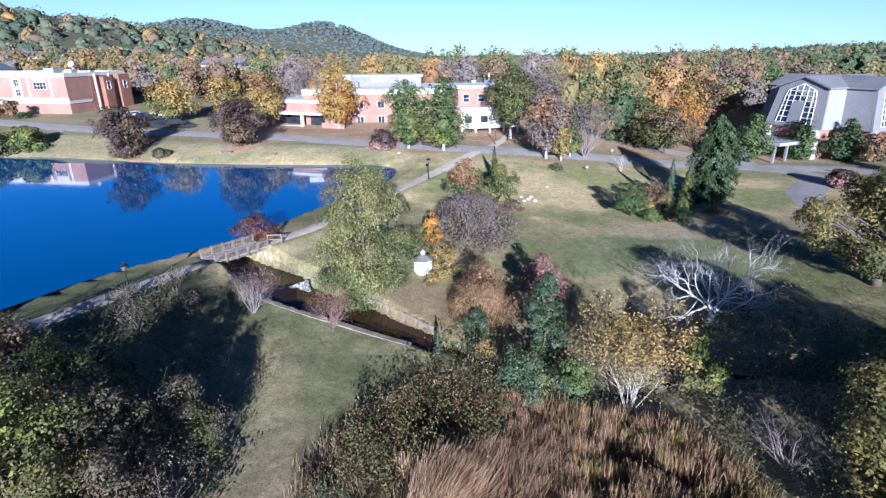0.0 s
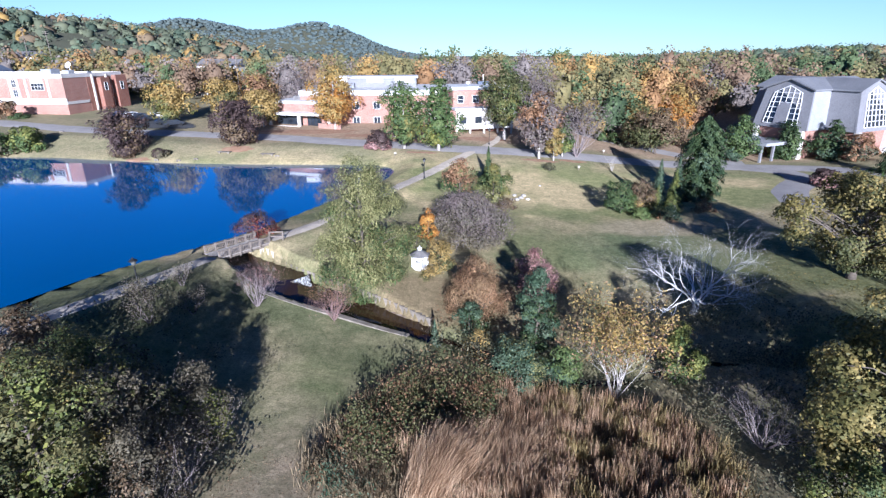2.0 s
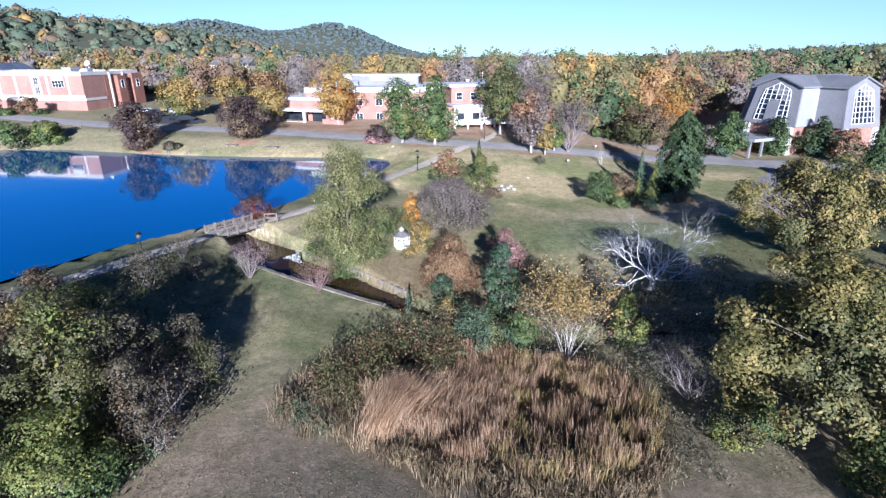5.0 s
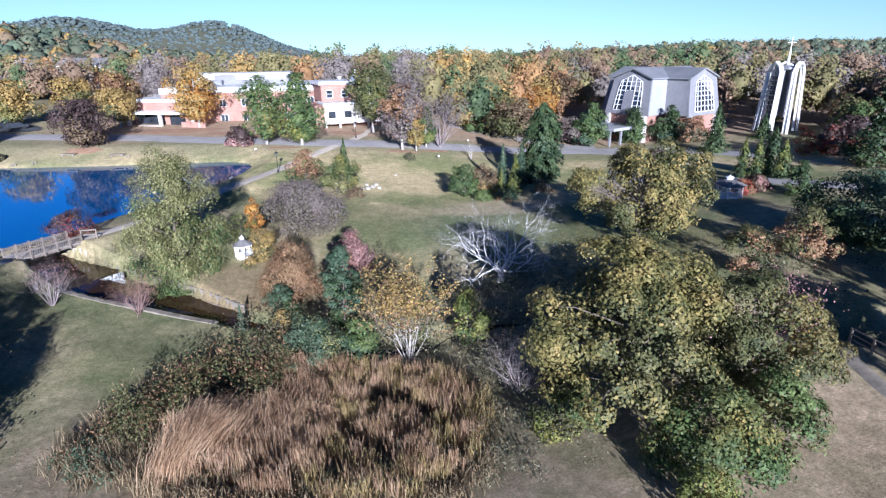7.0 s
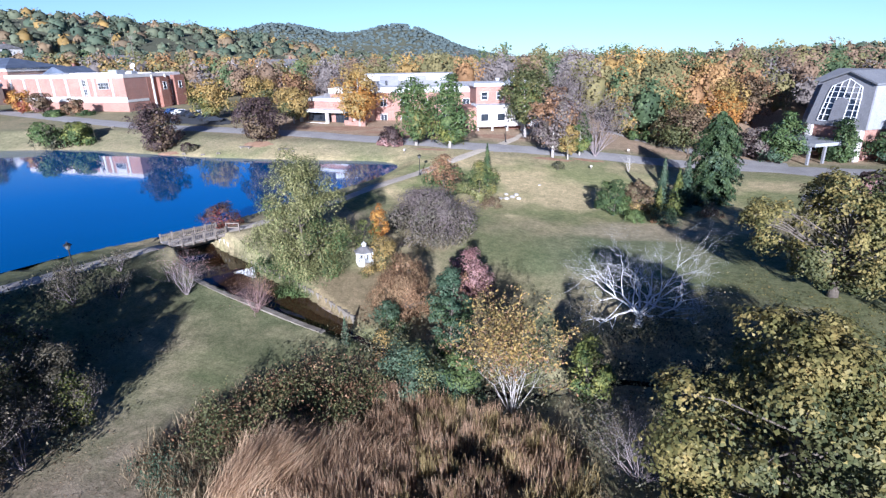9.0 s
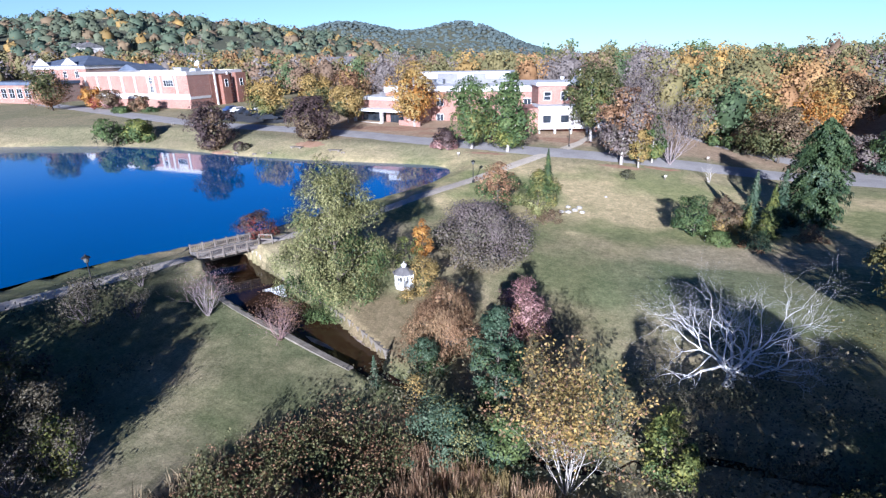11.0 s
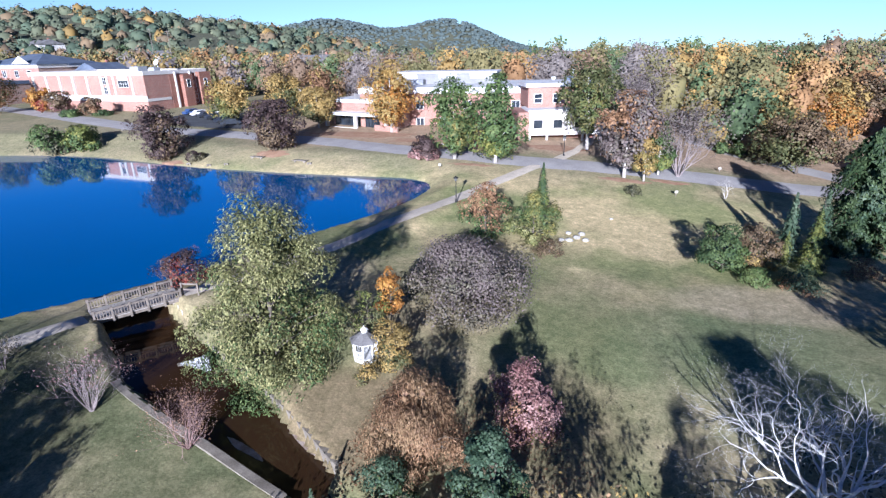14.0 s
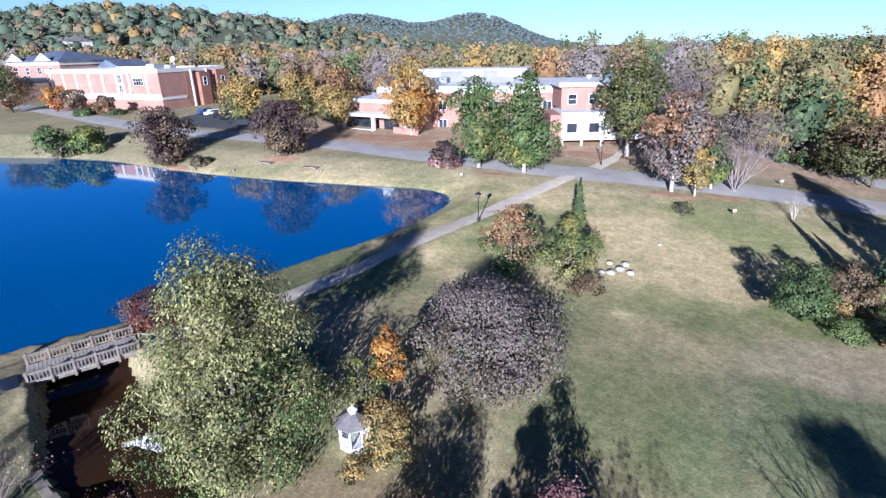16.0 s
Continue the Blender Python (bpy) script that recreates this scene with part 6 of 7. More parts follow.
fan2 = np.stack([_r.uniform(-1.5, 4.2, 90), _r.uniform(21.5, 25.8, 90)], 1)
blades("tall_grass", BLADE_TAN, "pale tan grass leaning with the wind", fan2, 34, 1.5, 0.3, 0.45, 0.014, 406, (0.3, 0.25))
edge = np.array([p for p in REEDS])
rim = np.concatenate([edge + _r.normal(0, 0.5, edge.shape) for _ in range(5)])
blades("weeds", BLADE_DARK, "rough weeds along the meadow's edge", rim, 30, 0.6, 0.4, 0.9, 0.016, 407)


def brush(name, material, label, pts, h, r, per, size, seed):
    """Low scrub: one sheet of small leaves over many stems."""
    rng = np.random.default_rng(seed)
    n = len(pts) * per
    c = np.repeat(pts, per, axis=0) + rng.normal(0, r * 0.5, (n, 2))
    z = ground_z(c[:, 0], c[:, 1])
    hh = np.repeat(h * (0.5 + rng.random(len(pts))), per)
    p = np.stack([c[:, 0], c[:, 1], z + hh * rng.random(n) ** 0.6], 1)
    q = leaf_quads(rng, p, size * (0.6 + 0.8 * rng.random(n)), np.tile((0, -0.2, 0.7), (n, 1)))
    return tagged(part(name, quads_mesh(name, q, material), None, None), label, "scrub", kind="stuff")


low = np.repeat(spots[dark], 2, axis=0) + _r.normal(0, 0.4, (2 * int(dark.sum()), 2))
brush("scrub", THICKET, "low dark brambles in the wet meadow", low[::3], 0.7, 0.6, 40, 0.10, 415)
brush("scrub", WEEP, "brown seed heads in the wet meadow", low[1::3], 0.9, 0.6, 40, 0.09, 416)
brush("scrub", BROWNLEAF, "brown seed heads among the tall grass", spots[rusty | yellow][::6], 1.25, 0.5, 50, 0.09, 417)
brush("scrub", DARKSHRUB, "dark gaps of brambles among the tall grass", spots[rusty | yellow | pale][::5], 1.2, 0.5, 80, 0.10, 418)
brush("scrub", BLUECON, "grey-green weeds at the meadow's corner", scatter(_r, [(-8.6, 20), (-7, 23), (-4.6, 20.6), (-5, 18.6)], 30), 0.8, 0.5, 60, 0.12, 419)
bank = scatter(_r, [(-5, 31), (-1, 36.5), (4, 38), (9, 37.5), (18, 39.5), (29, 37), (30, 27), (22, 24), (16, 26), (15, 30), (9, 31), (1, 32)], 420)
bank = np.concatenate([bank, scatter(_r, [(14, 38), (15, 43), (20, 44.5), (27, 43), (29, 37), (22, 36)], 45)])
brush("scrub", DARKSHRUB, "dark scrub along the stream bank", bank, 1.7, 1.0, 60, 0.17, 410)
brush("scrub", RUST, "brown dry scrub at the reeds' edge", scatter(_r, [(-7.5, 22), (-4, 32), (2, 33), (3, 28), (-3, 23)], 110), 1.9, 0.9, 60, 0.13, 411)
brush("scrub", OLIVE, "olive brown scrub in the hollow of the wet meadow", scatter(_r, [(-7.5, 22.5), (-6, 27), (-3.5, 30.5), (2.5, 30.5), (2.5, 26.5), (-1, 24), (-4, 21)], 200), 1.9, 0.8, 80, 0.14, 420)
brush("scrub", DARKSHRUB, "dark scrub between the reeds and the oak", scatter(_r, [(13.5, 16), (15, 28), (20.5, 28), (20, 17)], 90), 1.2, 0.8, 60, 0.13, 421)
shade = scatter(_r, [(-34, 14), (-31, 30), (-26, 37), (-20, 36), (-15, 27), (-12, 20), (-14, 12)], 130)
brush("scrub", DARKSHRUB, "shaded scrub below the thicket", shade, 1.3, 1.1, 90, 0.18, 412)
brush("scrub", GREEN, "green weeds at the thicket's foot", scatter(_r, [(-22, 11), (-19, 16), (-13, 17.5), (-12, 14), (-16, 11)], 60), 1.3, 0.9, 80, 0.17, 413)
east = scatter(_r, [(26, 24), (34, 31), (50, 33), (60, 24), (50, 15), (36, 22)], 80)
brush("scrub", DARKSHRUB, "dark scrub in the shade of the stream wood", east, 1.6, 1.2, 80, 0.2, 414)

# ---- fallen leaves ----


def litter(label, material, poly, n, size, seed):
    rng = np.random.default_rng(seed)
    p = scatter(rng, poly, n)
    keep = np.array([noise.noise((x * 0.35, y * 0.35, seed)) + 0.5 * rng.random() > 0.1 for x, y in p])
    p = p[keep]
    c = np.stack([p[:, 0], p[:, 1], ground_z(p[:, 0], p[:, 1]) + 0.015], 1)
    q = leaf_quads(rng, c, size * (0.6 + 0.8 * rng.random(len(c))), np.tile((0, 0, 2.0), (len(c), 1)), 0.5, 0.7)
    return tagged(part("leaf_litter", quads_mesh("leaf_litter", q, material), None, None), label, "leaves", kind="stuff")


litter("fallen brown leaves on the worn grass", WEEP, [(-22, 6), (-14, 24), (-5, 21), (3, 13), (16, 15), (24, 10), (40, 12), (42, 2), (0, 2)], 26000, 0.07, 430)
litter("fallen tan leaves on the worn grass", BLADE_TAN, [(-22, 6), (-14, 24), (-5, 21), (3, 13), (16, 15), (24, 10), (40, 12), (42, 2), (0, 2)], 16000, 0.065, 431)
litter("fallen leaves under the lawn oak", OAK, [(28, 36), (26, 46), (32, 54), (44, 50), (44, 36)], 5000, 0.15, 432)
litter("fallen rust leaves round the small trees", RUST, [(-3, 38), (-2, 46), (8, 48), (11, 42), (4, 38)], 3500, 0.13, 433)

# ---- woods ----
KEEP_OUT = [(-150, -98, 128, 168), (-212, -158, 165, 202), (-208, -168, 146, 168), (-46, -28, 116, 138), (-39, 14, 118, 156), (55, 92, 99, 136), (-92, -56, 112, 142), (90, 102, 98, 111), (-100, -84, 206, 219), (-82, -62, 222, 234)]


def wood_spots(rng, r0, r1, az0, az1, gap, ok):
    area = (az1 - az0) * (r1 * r1 - r0 * r0) / 2
    n = int(area / (gap * gap))
    r = np.sqrt(rng.uniform(r0 * r0, r1 * r1, n))
    a = rng.uniform(az0, az1, n)
    p = np.stack([r * np.sin(a), r * np.cos(a)], 1)
    keep = np.array([ok(x, y) and not any(a - 3 < x < b + 3 and c - 3 < y < d + 3 for a, b, c, d in KEEP_OUT) for x, y in p])
    return p[keep]


def lump(rings=4, sides=8):
    """Corners and faces of a closed round lump with its poles up and down."""
    v = [(0, 0, 1.0)]
    for i in range(1, rings):
        t = math.pi * i / rings
        v += [(math.sin(t) * math.cos(2 * math.pi * (k + 0.5 * (i % 2)) / sides), math.sin(t) * math.sin(2 * math.pi * (k + 0.5 * (i % 2)) / sides), math.cos(t)) for k in range(sides)]
    v.append((0, 0, -1.0))
    f = []
    for k in range(sides):
        n = (k + 1) % sides
        f.append((0, 1 + k, 1 + n))
        for i in range(rings - 2):
            a, b = 1 + i * sides, 1 + (i + 1) * sides
            f += [(a + k, b + k, b + n), (a + k, b + n, a + n)]
        f.append((1 + (rings - 2) * sides + k, len(v) - 1, 1 + (rings - 2) * sides + n))
    return np.array(v), np.array(f)


def woods(label, material, pts, seed, h, r, per, size, puffs=6, sink=0.0, body=0.5):
    """A wood: each crown is several uneven boughs of leaf clumps round a closed, lumpy inner mass."""
    rng = np.random.default_rng(seed)
    n = len(pts)
    hh = h * (0.7 + 0.55 * rng.random(n))
    rr = r * (0.75 + 0.5 * rng.random(n)) * (hh / h) ** 0.5
    z = ground_z(pts[:, 0], pts[:, 1]) - sink * smooth01((np.hypot(pts[:, 0], pts[:, 1]) - 345) / 25)
    a = np.arange(puffs)[None, :] * 2.39996 + rng.random((n, 1)) * 6.28
    u = (np.arange(puffs)[None, :] + 0.2 + 0.7 * rng.random((n, puffs))) / puffs
    off = np.sqrt(np.clip(1 - u ** 2, 0.02, 1)) * (0.5 + 0.25 * rng.random((n, puffs)))
    pr = (rr[:, None] * (0.3 + 0.24 * rng.random((n, puffs)))).ravel()
    c = np.stack([pts[:, None, 0] + np.cos(a) * off * rr[:, None], pts[:, None, 1] + np.sin(a) * off * rr[:, None],
                  z[:, None] + hh[:, None] * (0.26 + 0.6 * u)], -1).reshape(-1, 3)
    d = rng.normal(0, 1, (len(c), per, 3)) + np.array([0, -0.55, 0.4])
    d /= np.linalg.norm(d, axis=2, keepdims=True)
    k = pr[:, None, None] * (0.55 + 0.65 * rng.random((len(c), per, 1))) * np.array([1, 1, 0.85])
    p = (c[:, None, :] + d * k).reshape(-1, 3)
    q = leaf_quads(rng, p, size * (0.5 + rng.random(len(p))), d.reshape(-1, 3) + np.array([0, -0.15, 0.2]), 0.22, 0.85)
    v, f = lump(3, 5)
    m = len(v)
    core = np.stack([pts[:, 0], pts[:, 1], z + hh * 0.5], 1)[:, None, :] + v[None] * np.stack([rr * body, rr * body, hh * (0.1 + 0.44 * body)], 1)[:, None, :] * (0.7 + 0.5 * rng.random((n, m, 1)))
    nq = len(q)
    faces = (f[None] + (np.arange(n) * m)[:, None, None]).reshape(-1, 3)
    me = bpy.data.meshes.new("woodland")
    me.vertices.add(nq * 4 + n * m)
    me.vertices.foreach_set("co", np.concatenate([q.reshape(-1, 3), core.reshape(-1, 3)]).astype(np.float32).ravel())
    me.loops.add(nq * 4 + len(faces) * 3)
    me.loops.foreach_set("vertex_index", np.concatenate([np.arange(nq * 4), faces.ravel() + nq * 4]).astype(np.int32))
    me.polygons.add(nq + len(faces))
    me.polygons.foreach_set("loop_start", np.concatenate([np.arange(nq) * 4, nq * 4 + np.arange(len(faces)) * 3]).astype(np.int32))
    me.materials.append(material)
    me.update(calc_edges=True)
    return tagged(part("woodland", me, None, None), label, "woods", kind="stuff")


def near_ok(x, y):
    return (y > 122 + 0.1 * abs(x) and not (-60 < x < -20 and y < 135)) if x < 28 else (y > 118 and not (40 < x < 55 and y < 124)) if x < 80 else 0.8 * x + 0.9 * y > 168 and math.hypot(x - 95, y - 104) > 9 and not (x < 101 and y < 111)


def in_sight(pts, start, crown=11.0, eye=18.0):
    """Which trees rise above the land and woods before them, seen from over the meadow."""
    r = np.hypot(pts[:, 0], pts[:, 1])
    top = np.full(len(pts), -1e9)
    for k in np.linspace(0.0, 0.97, 16):
        d = start + (r - start) * k
        z = ground_z(pts[:, 0] * d / r, pts[:, 1] * d / r)
        top = np.maximum(top, (z + crown * 0.55 - eye) / d)
    return (ground_z(pts[:, 0], pts[:, 1]) + crown * 1.2 - eye) / r > top


_r = np.random.default_rng(500)
mid_w = wood_spots(_r, 118, 330, radians(-61), radians(57), 7.8, lambda x, y: near_ok(x, y) and not (-200 < x < -60 and y < 172 and x + y > -20))
mid_w = mid_w[(np.hypot(mid_w[:, 0], mid_w[:, 1]) < 170) | in_sight(mid_w, 130.0)]
tone = np.array([noise.noise((x * 0.03, y * 0.03, 1.0)) * 0.8 + 0.7 * _r.random() - 0.45 * (x > 75) for x, y in mid_w])
order = np.argsort(tone)
far_off = np.hypot(mid_w[:, 0], mid_w[:, 1]) > 215
cut = [0, 0.07, 0.28, 0.42, 0.76, 0.80, 0.93, 1.0]
for part_i, (m, lab) in enumerate(((W_GREEN, "green trees of the wood"), (W_BROWN, "brown autumn trees of the wood"), (W_GREY, "greyish half-bare trees of the wood"), (W_OLIVE, "olive autumn trees of the wood"),
                                   (W_GREEN, "late green trees of the wood"), (W_GOLD, "golden trees of the wood"), (W_ORANGE, "orange trees of the wood"))):
    sel = order[int(cut[part_i] * len(order)):int(cut[part_i + 1] * len(order))]
    woods(lab, m, mid_w[sel[~far_off[sel]]], 510 + part_i, 12.6, 5.0, 54, 0.58, 10)
    woods(lab + " further back", m, mid_w[sel[far_off[sel]]], 520 + part_i, 12.0, 5.6, 22, 1.0, 7)
# tall trees closing the skyline behind the campus
tall = wood_spots(_r, 225, 330, radians(-13), radians(36), 11.0, lambda x, y: True)
woods("tall dark trees along the skyline", W_GREEN, tall[::3], 551, 17.0, 5.2, 22, 1.0, 8)
woods("tall brown trees along the skyline", W_BROWN, tall[1::3], 552, 16.0, 5.4, 22, 1.0, 8)
woods("tall olive trees along the skyline", W_OLIVE, tall[2::3], 553, 16.5, 5.4, 22, 1.0, 8)
far_w = wood_spots(_r, 330, 820, radians(-62), radians(57), 10.0, lambda x, y: True)
far_w = far_w[in_sight(far_w, 220.0)]
pick = _r.random(len(far_w))
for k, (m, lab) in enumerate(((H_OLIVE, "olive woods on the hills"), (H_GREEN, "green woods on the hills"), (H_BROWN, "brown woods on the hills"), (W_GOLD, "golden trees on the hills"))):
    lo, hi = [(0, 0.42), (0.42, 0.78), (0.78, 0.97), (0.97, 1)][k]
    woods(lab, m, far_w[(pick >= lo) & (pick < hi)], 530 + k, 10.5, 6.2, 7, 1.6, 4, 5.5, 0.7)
ridge = wood_spots(_r, 1300, 2300, radians(-38), radians(-4), 14.0, lambda x, y: True)
ridge = ridge[in_sight(ridge, 830.0)]
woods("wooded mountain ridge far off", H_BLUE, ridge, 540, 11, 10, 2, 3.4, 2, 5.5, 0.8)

# ---- built things of the park ----


def wall_strip(name, line, thick, height, drop, material, label, lift=0.12):
    """A low wall following a line, its top keeping a little over the bank."""
    pts = flowing(line, 1.0)
    g = Geo()
    n = len(pts)
    vs = []
    for i, (x, y) in enumerate(pts):
        (ax, ay), (bx, by) = pts[max(0, i - 1)], pts[min(n - 1, i + 1)]
        l = math.hypot(bx - ax, by - ay)
        px, py = -(by - ay) / l, (bx - ax) / l
        zt = height(x, y) + lift
        for o, z in ((-thick / 2, zt - drop), (-thick / 2, zt), (thick / 2, zt), (thick / 2, zt - drop)):
            vs.append((x + px * o, y + py * o, z))
    fs = []
    for i in range(n - 1):
        for k in range(4):
            a, b = i * 4 + k, i * 4 + (k + 1) % 4
            fs.append((a, a + 4, b + 4, b))
    fs += [(0, 1, 2, 3), tuple(range((n - 1) * 4, n * 4))[::-1]]
    g.add(vs, fs)
    return solid(name, g, material, label, "wall")


wall_strip("stream_wall", WALL_NEAR[1:], 0.5, lambda x, y: max(np.interp(x, [-22.6, -19.0, -17.0, -5.8, -4.4], [-1.1, -1.4, -1.1, -2.95, -3.1]), gz(x - 0.25, y - 0.9) + 0.02 if x > -18.2 else -9.0), 2.4, CONCRETE, "low weathered concrete wall along the stream")
wall_strip("stream_wall", [(-17.4, 47.65)] + WALL_FAR[2:], 0.62, lambda x, y: np.interp(x, [-17.4, -16, -8, -2.6], [-0.95, -1.2, -2.1, -2.85]), 2.2, CONCRETE, "low weathered concrete wall under the drooping tree")
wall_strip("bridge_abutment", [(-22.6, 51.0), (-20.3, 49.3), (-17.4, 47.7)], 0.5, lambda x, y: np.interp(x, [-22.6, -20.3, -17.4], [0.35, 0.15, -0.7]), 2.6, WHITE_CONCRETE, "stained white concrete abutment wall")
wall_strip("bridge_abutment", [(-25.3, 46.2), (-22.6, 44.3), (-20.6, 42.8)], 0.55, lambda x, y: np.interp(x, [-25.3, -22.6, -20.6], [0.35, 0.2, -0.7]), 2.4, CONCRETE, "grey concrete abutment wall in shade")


def weir():
    t = thing("weir", -15.2, 44.4, -2.4, "small concrete weir with white falling water", "weir", 53)
    part("sill", Geo().box((0, 0.2, -0.3), (2.0, 0.3, 1.4)), CONCRETE, t)
    g = Geo()
    n = 8
    vs = []
    for j in range(7):
        u = j / 6
        for i in range(n):
            x = -0.85 + 1.7 * i / (n - 1)
            vs.append((x, 0.03 - 0.45 * u ** 2 + 0.04 * math.sin(i * 2.1 + j), 1.22 - 1.0 * u ** 1.3 + 0.03 * math.sin(i * 3.3)))
    g.add(vs, [(j * n + i, (j + 1) * n + i, (j + 1) * n + i + 1, j * n + i + 1) for j in range(6) for i in range(n - 1)])
    part("falling_water", g, FOAM, t, "white falling water", True)
    part("foam", Geo().prism([(-0.9, -0.75), (-0.3, -0.85), (0.4, -0.8), (0.95, -0.7), (0.9, -0.42), (-0.9, -0.42)], 0.05, 0.14), WHITE_CONCRETE, t, "white foam at the foot of the fall")
    return t


weir()
wall_strip("spillway_sill", [(-25.4, 46.1), (-24.0, 48.6), (-22.5, 51.1)], 0.6, lambda x, y: 0.0, 1.6, CONCRETE, "concrete spillway sill at the lake's edge", 0.05)


def gravel_bar(x, y, length, width, rz, seed):
    rng = np.random.default_rng(seed)
    pts = [(math.cos(a) * length / 2 * (0.8 + 0.35 * rng.random()), math.sin(a) * width / 2 * (0.8 + 0.4 * rng.random())) for a in np.linspace(0, 2 * math.pi, 22)[:-1]]
    a = radians(rz)
    w = [(x + p * math.cos(a) - q * math.sin(a), y + p * math.sin(a) + q * math.cos(a)) for p, q in pts]
    g = Geo()
    zz = [np.interp(px, BED_X, BED_Z) + 0.13 for px, _ in w]
    zc = np.interp(x, BED_X, BED_Z) + 0.17
    inner = [((px + x) / 2, (py + y) / 2, (z + zc) / 2 + 0.02) for (px, py), z in zip(w, zz)]
    n = len(w)
    g.add([(px, py, z) for (px, py), z in zip(w, zz)] + inner + [(x, y, zc)], [(i, (i + 1) % n, (i + 1) % n + n, i + n) for i in range(n)] + [(i + n, (i + 1) % n + n, 2 * n) for i in range(n)])
    return solid("gravel_bar", g, GRAVEL_BAR, "pale wet gravel bar in the stream", "gravel bar", "gravel bars", smooth=True)


gravel_bar(-8.3, 39.4, 4.6, 0.7, -17, 601)
gravel_bar(-5.6, 41.0, 5.4, 0.7, -30, 602)


def footbridge():
    ax, ay, bx, by = -23.8, 45.0, -20.5, 49.7
    L = math.hypot(bx - ax, by - ay)
    t = thing("footbridge", ax, ay, 0.46, "timber footbridge with grey slatted railings over the spillway", "bridge", math.degrees(math.atan2(by - ay, bx - ax)))
    t.scale = (1, 1, 0.88)
    W = 2.4
    for y in (-W / 2 + 0.15, W / 2 - 0.15, 0.0):
        part("beam", Geo().box((L / 2, y, -0.05), (L, 0.16, 0.26)), WOOD_GREY, t)
    n = int(L / 0.2)
    plank = Geo().box((0, 0, 0), (0.185, W, 0.06)).mesh("plank", DECK)
    for i in range(n):
        o = part("plank", plank, None, t)
        o.location = ((i + 0.5) * L / n, 0.01 * math.sin(i * 5), 0.215 + 0.004 * math.sin(i * 3.1))
    for s in (-1, 1):
        y = s * (W / 2 + 0.03)
        nb = 5
        post = Geo().box((0, 0, -0.1), (0.13, 0.13, 1.2)).box((0, 0, 1.1), (0.17, 0.17, 0.05)).mesh("post", WOOD_GREY)
        for i in range(nb + 1):
            o = part("post", post, None, t)
            o.location = (0.1 + i * (L - 0.2) / nb, y, 0.0)
        part("top_rail", Geo().box((L / 2, y, 0.98), (L, 0.12, 0.06)), WOOD_GREY, t)
        part("lower_rail", Geo().box((L / 2, y, 0.36), (L, 0.06, 0.07)), WOOD_GREY, t)
        part("mid_rail", Geo().box((L / 2, y, 0.88), (L, 0.06, 0.07)), WOOD_GREY, t)
        bal = Geo().box((0, 0, 0.34), (0.05, 0.05, 0.55)).mesh("baluster", WOOD_GREY)
        m = int(L / 0.18)
        for i in range(m):
            o = part("baluster", bal, None, t)
            o.location = ((i + 0.5) * L / m, y, 0.05)
    return t


footbridge()


def end_fence(x, y, rz, n):
    t = thing("fence", x, y, gz(x, y), "low timber wing fence beside the bridge", "fence", rz)
    for i in range(n + 1):
        part("post", Geo().box((i * 1.3, 0, -0.1), (0.11, 0.11, 1.1)), WOOD_GREY, t)
    for z in (0.4, 0.85):
        part("rail", Geo().box((n * 0.65, 0, z), (n * 1.3 + 0.1, 0.05, 0.12)), WOOD_GREY, t)
    return t


end_fence(-19.6, 49.2, 8, 1)


def lamp_post(x, y, h, label):
    t = thing("lamp_post", x, y, gz(x, y), label, "lamp", 0, "park lamps")
    part("pole", Geo().lathe((0, 0, -0.05), [(0.17, 0), (0.17, 0.1), (0.11, 0.35), (0.06, 0.5), (0.05, h - 0.62)], 10), BLACK_METAL, t, smooth=True)
    part("lantern", Geo().lathe((0, 0, h - 0.66), [(0.07, 0), (0.16, 0.06), (0.21, 0.36)], 8), LAMP_GLASS, t, "frosted lantern glass")
    part("cap", Geo().lathe((0, 0, h - 0.3), [(0.33, 0), (0.3, 0.07), (0.1, 0.2), (0.03, 0.3)], 10), BLACK_METAL, t)
    return t


LAMP_GLASS = tinted("frosted_lamp_glass", (0.10, 0.10, 0.095), (0.18, 0.18, 0.17), 5, 0.4, 30, 0.05)
lamp_post(-25.7, 36.4, 3.0, "black park lamp beside the dam path")
lamp_post(-5.9, 79.3, 3.2, "black park lamp beside the path on the lawn")
lamp_post(5.2, 105.6, 3.3, "black park lamp beside the road crossing")


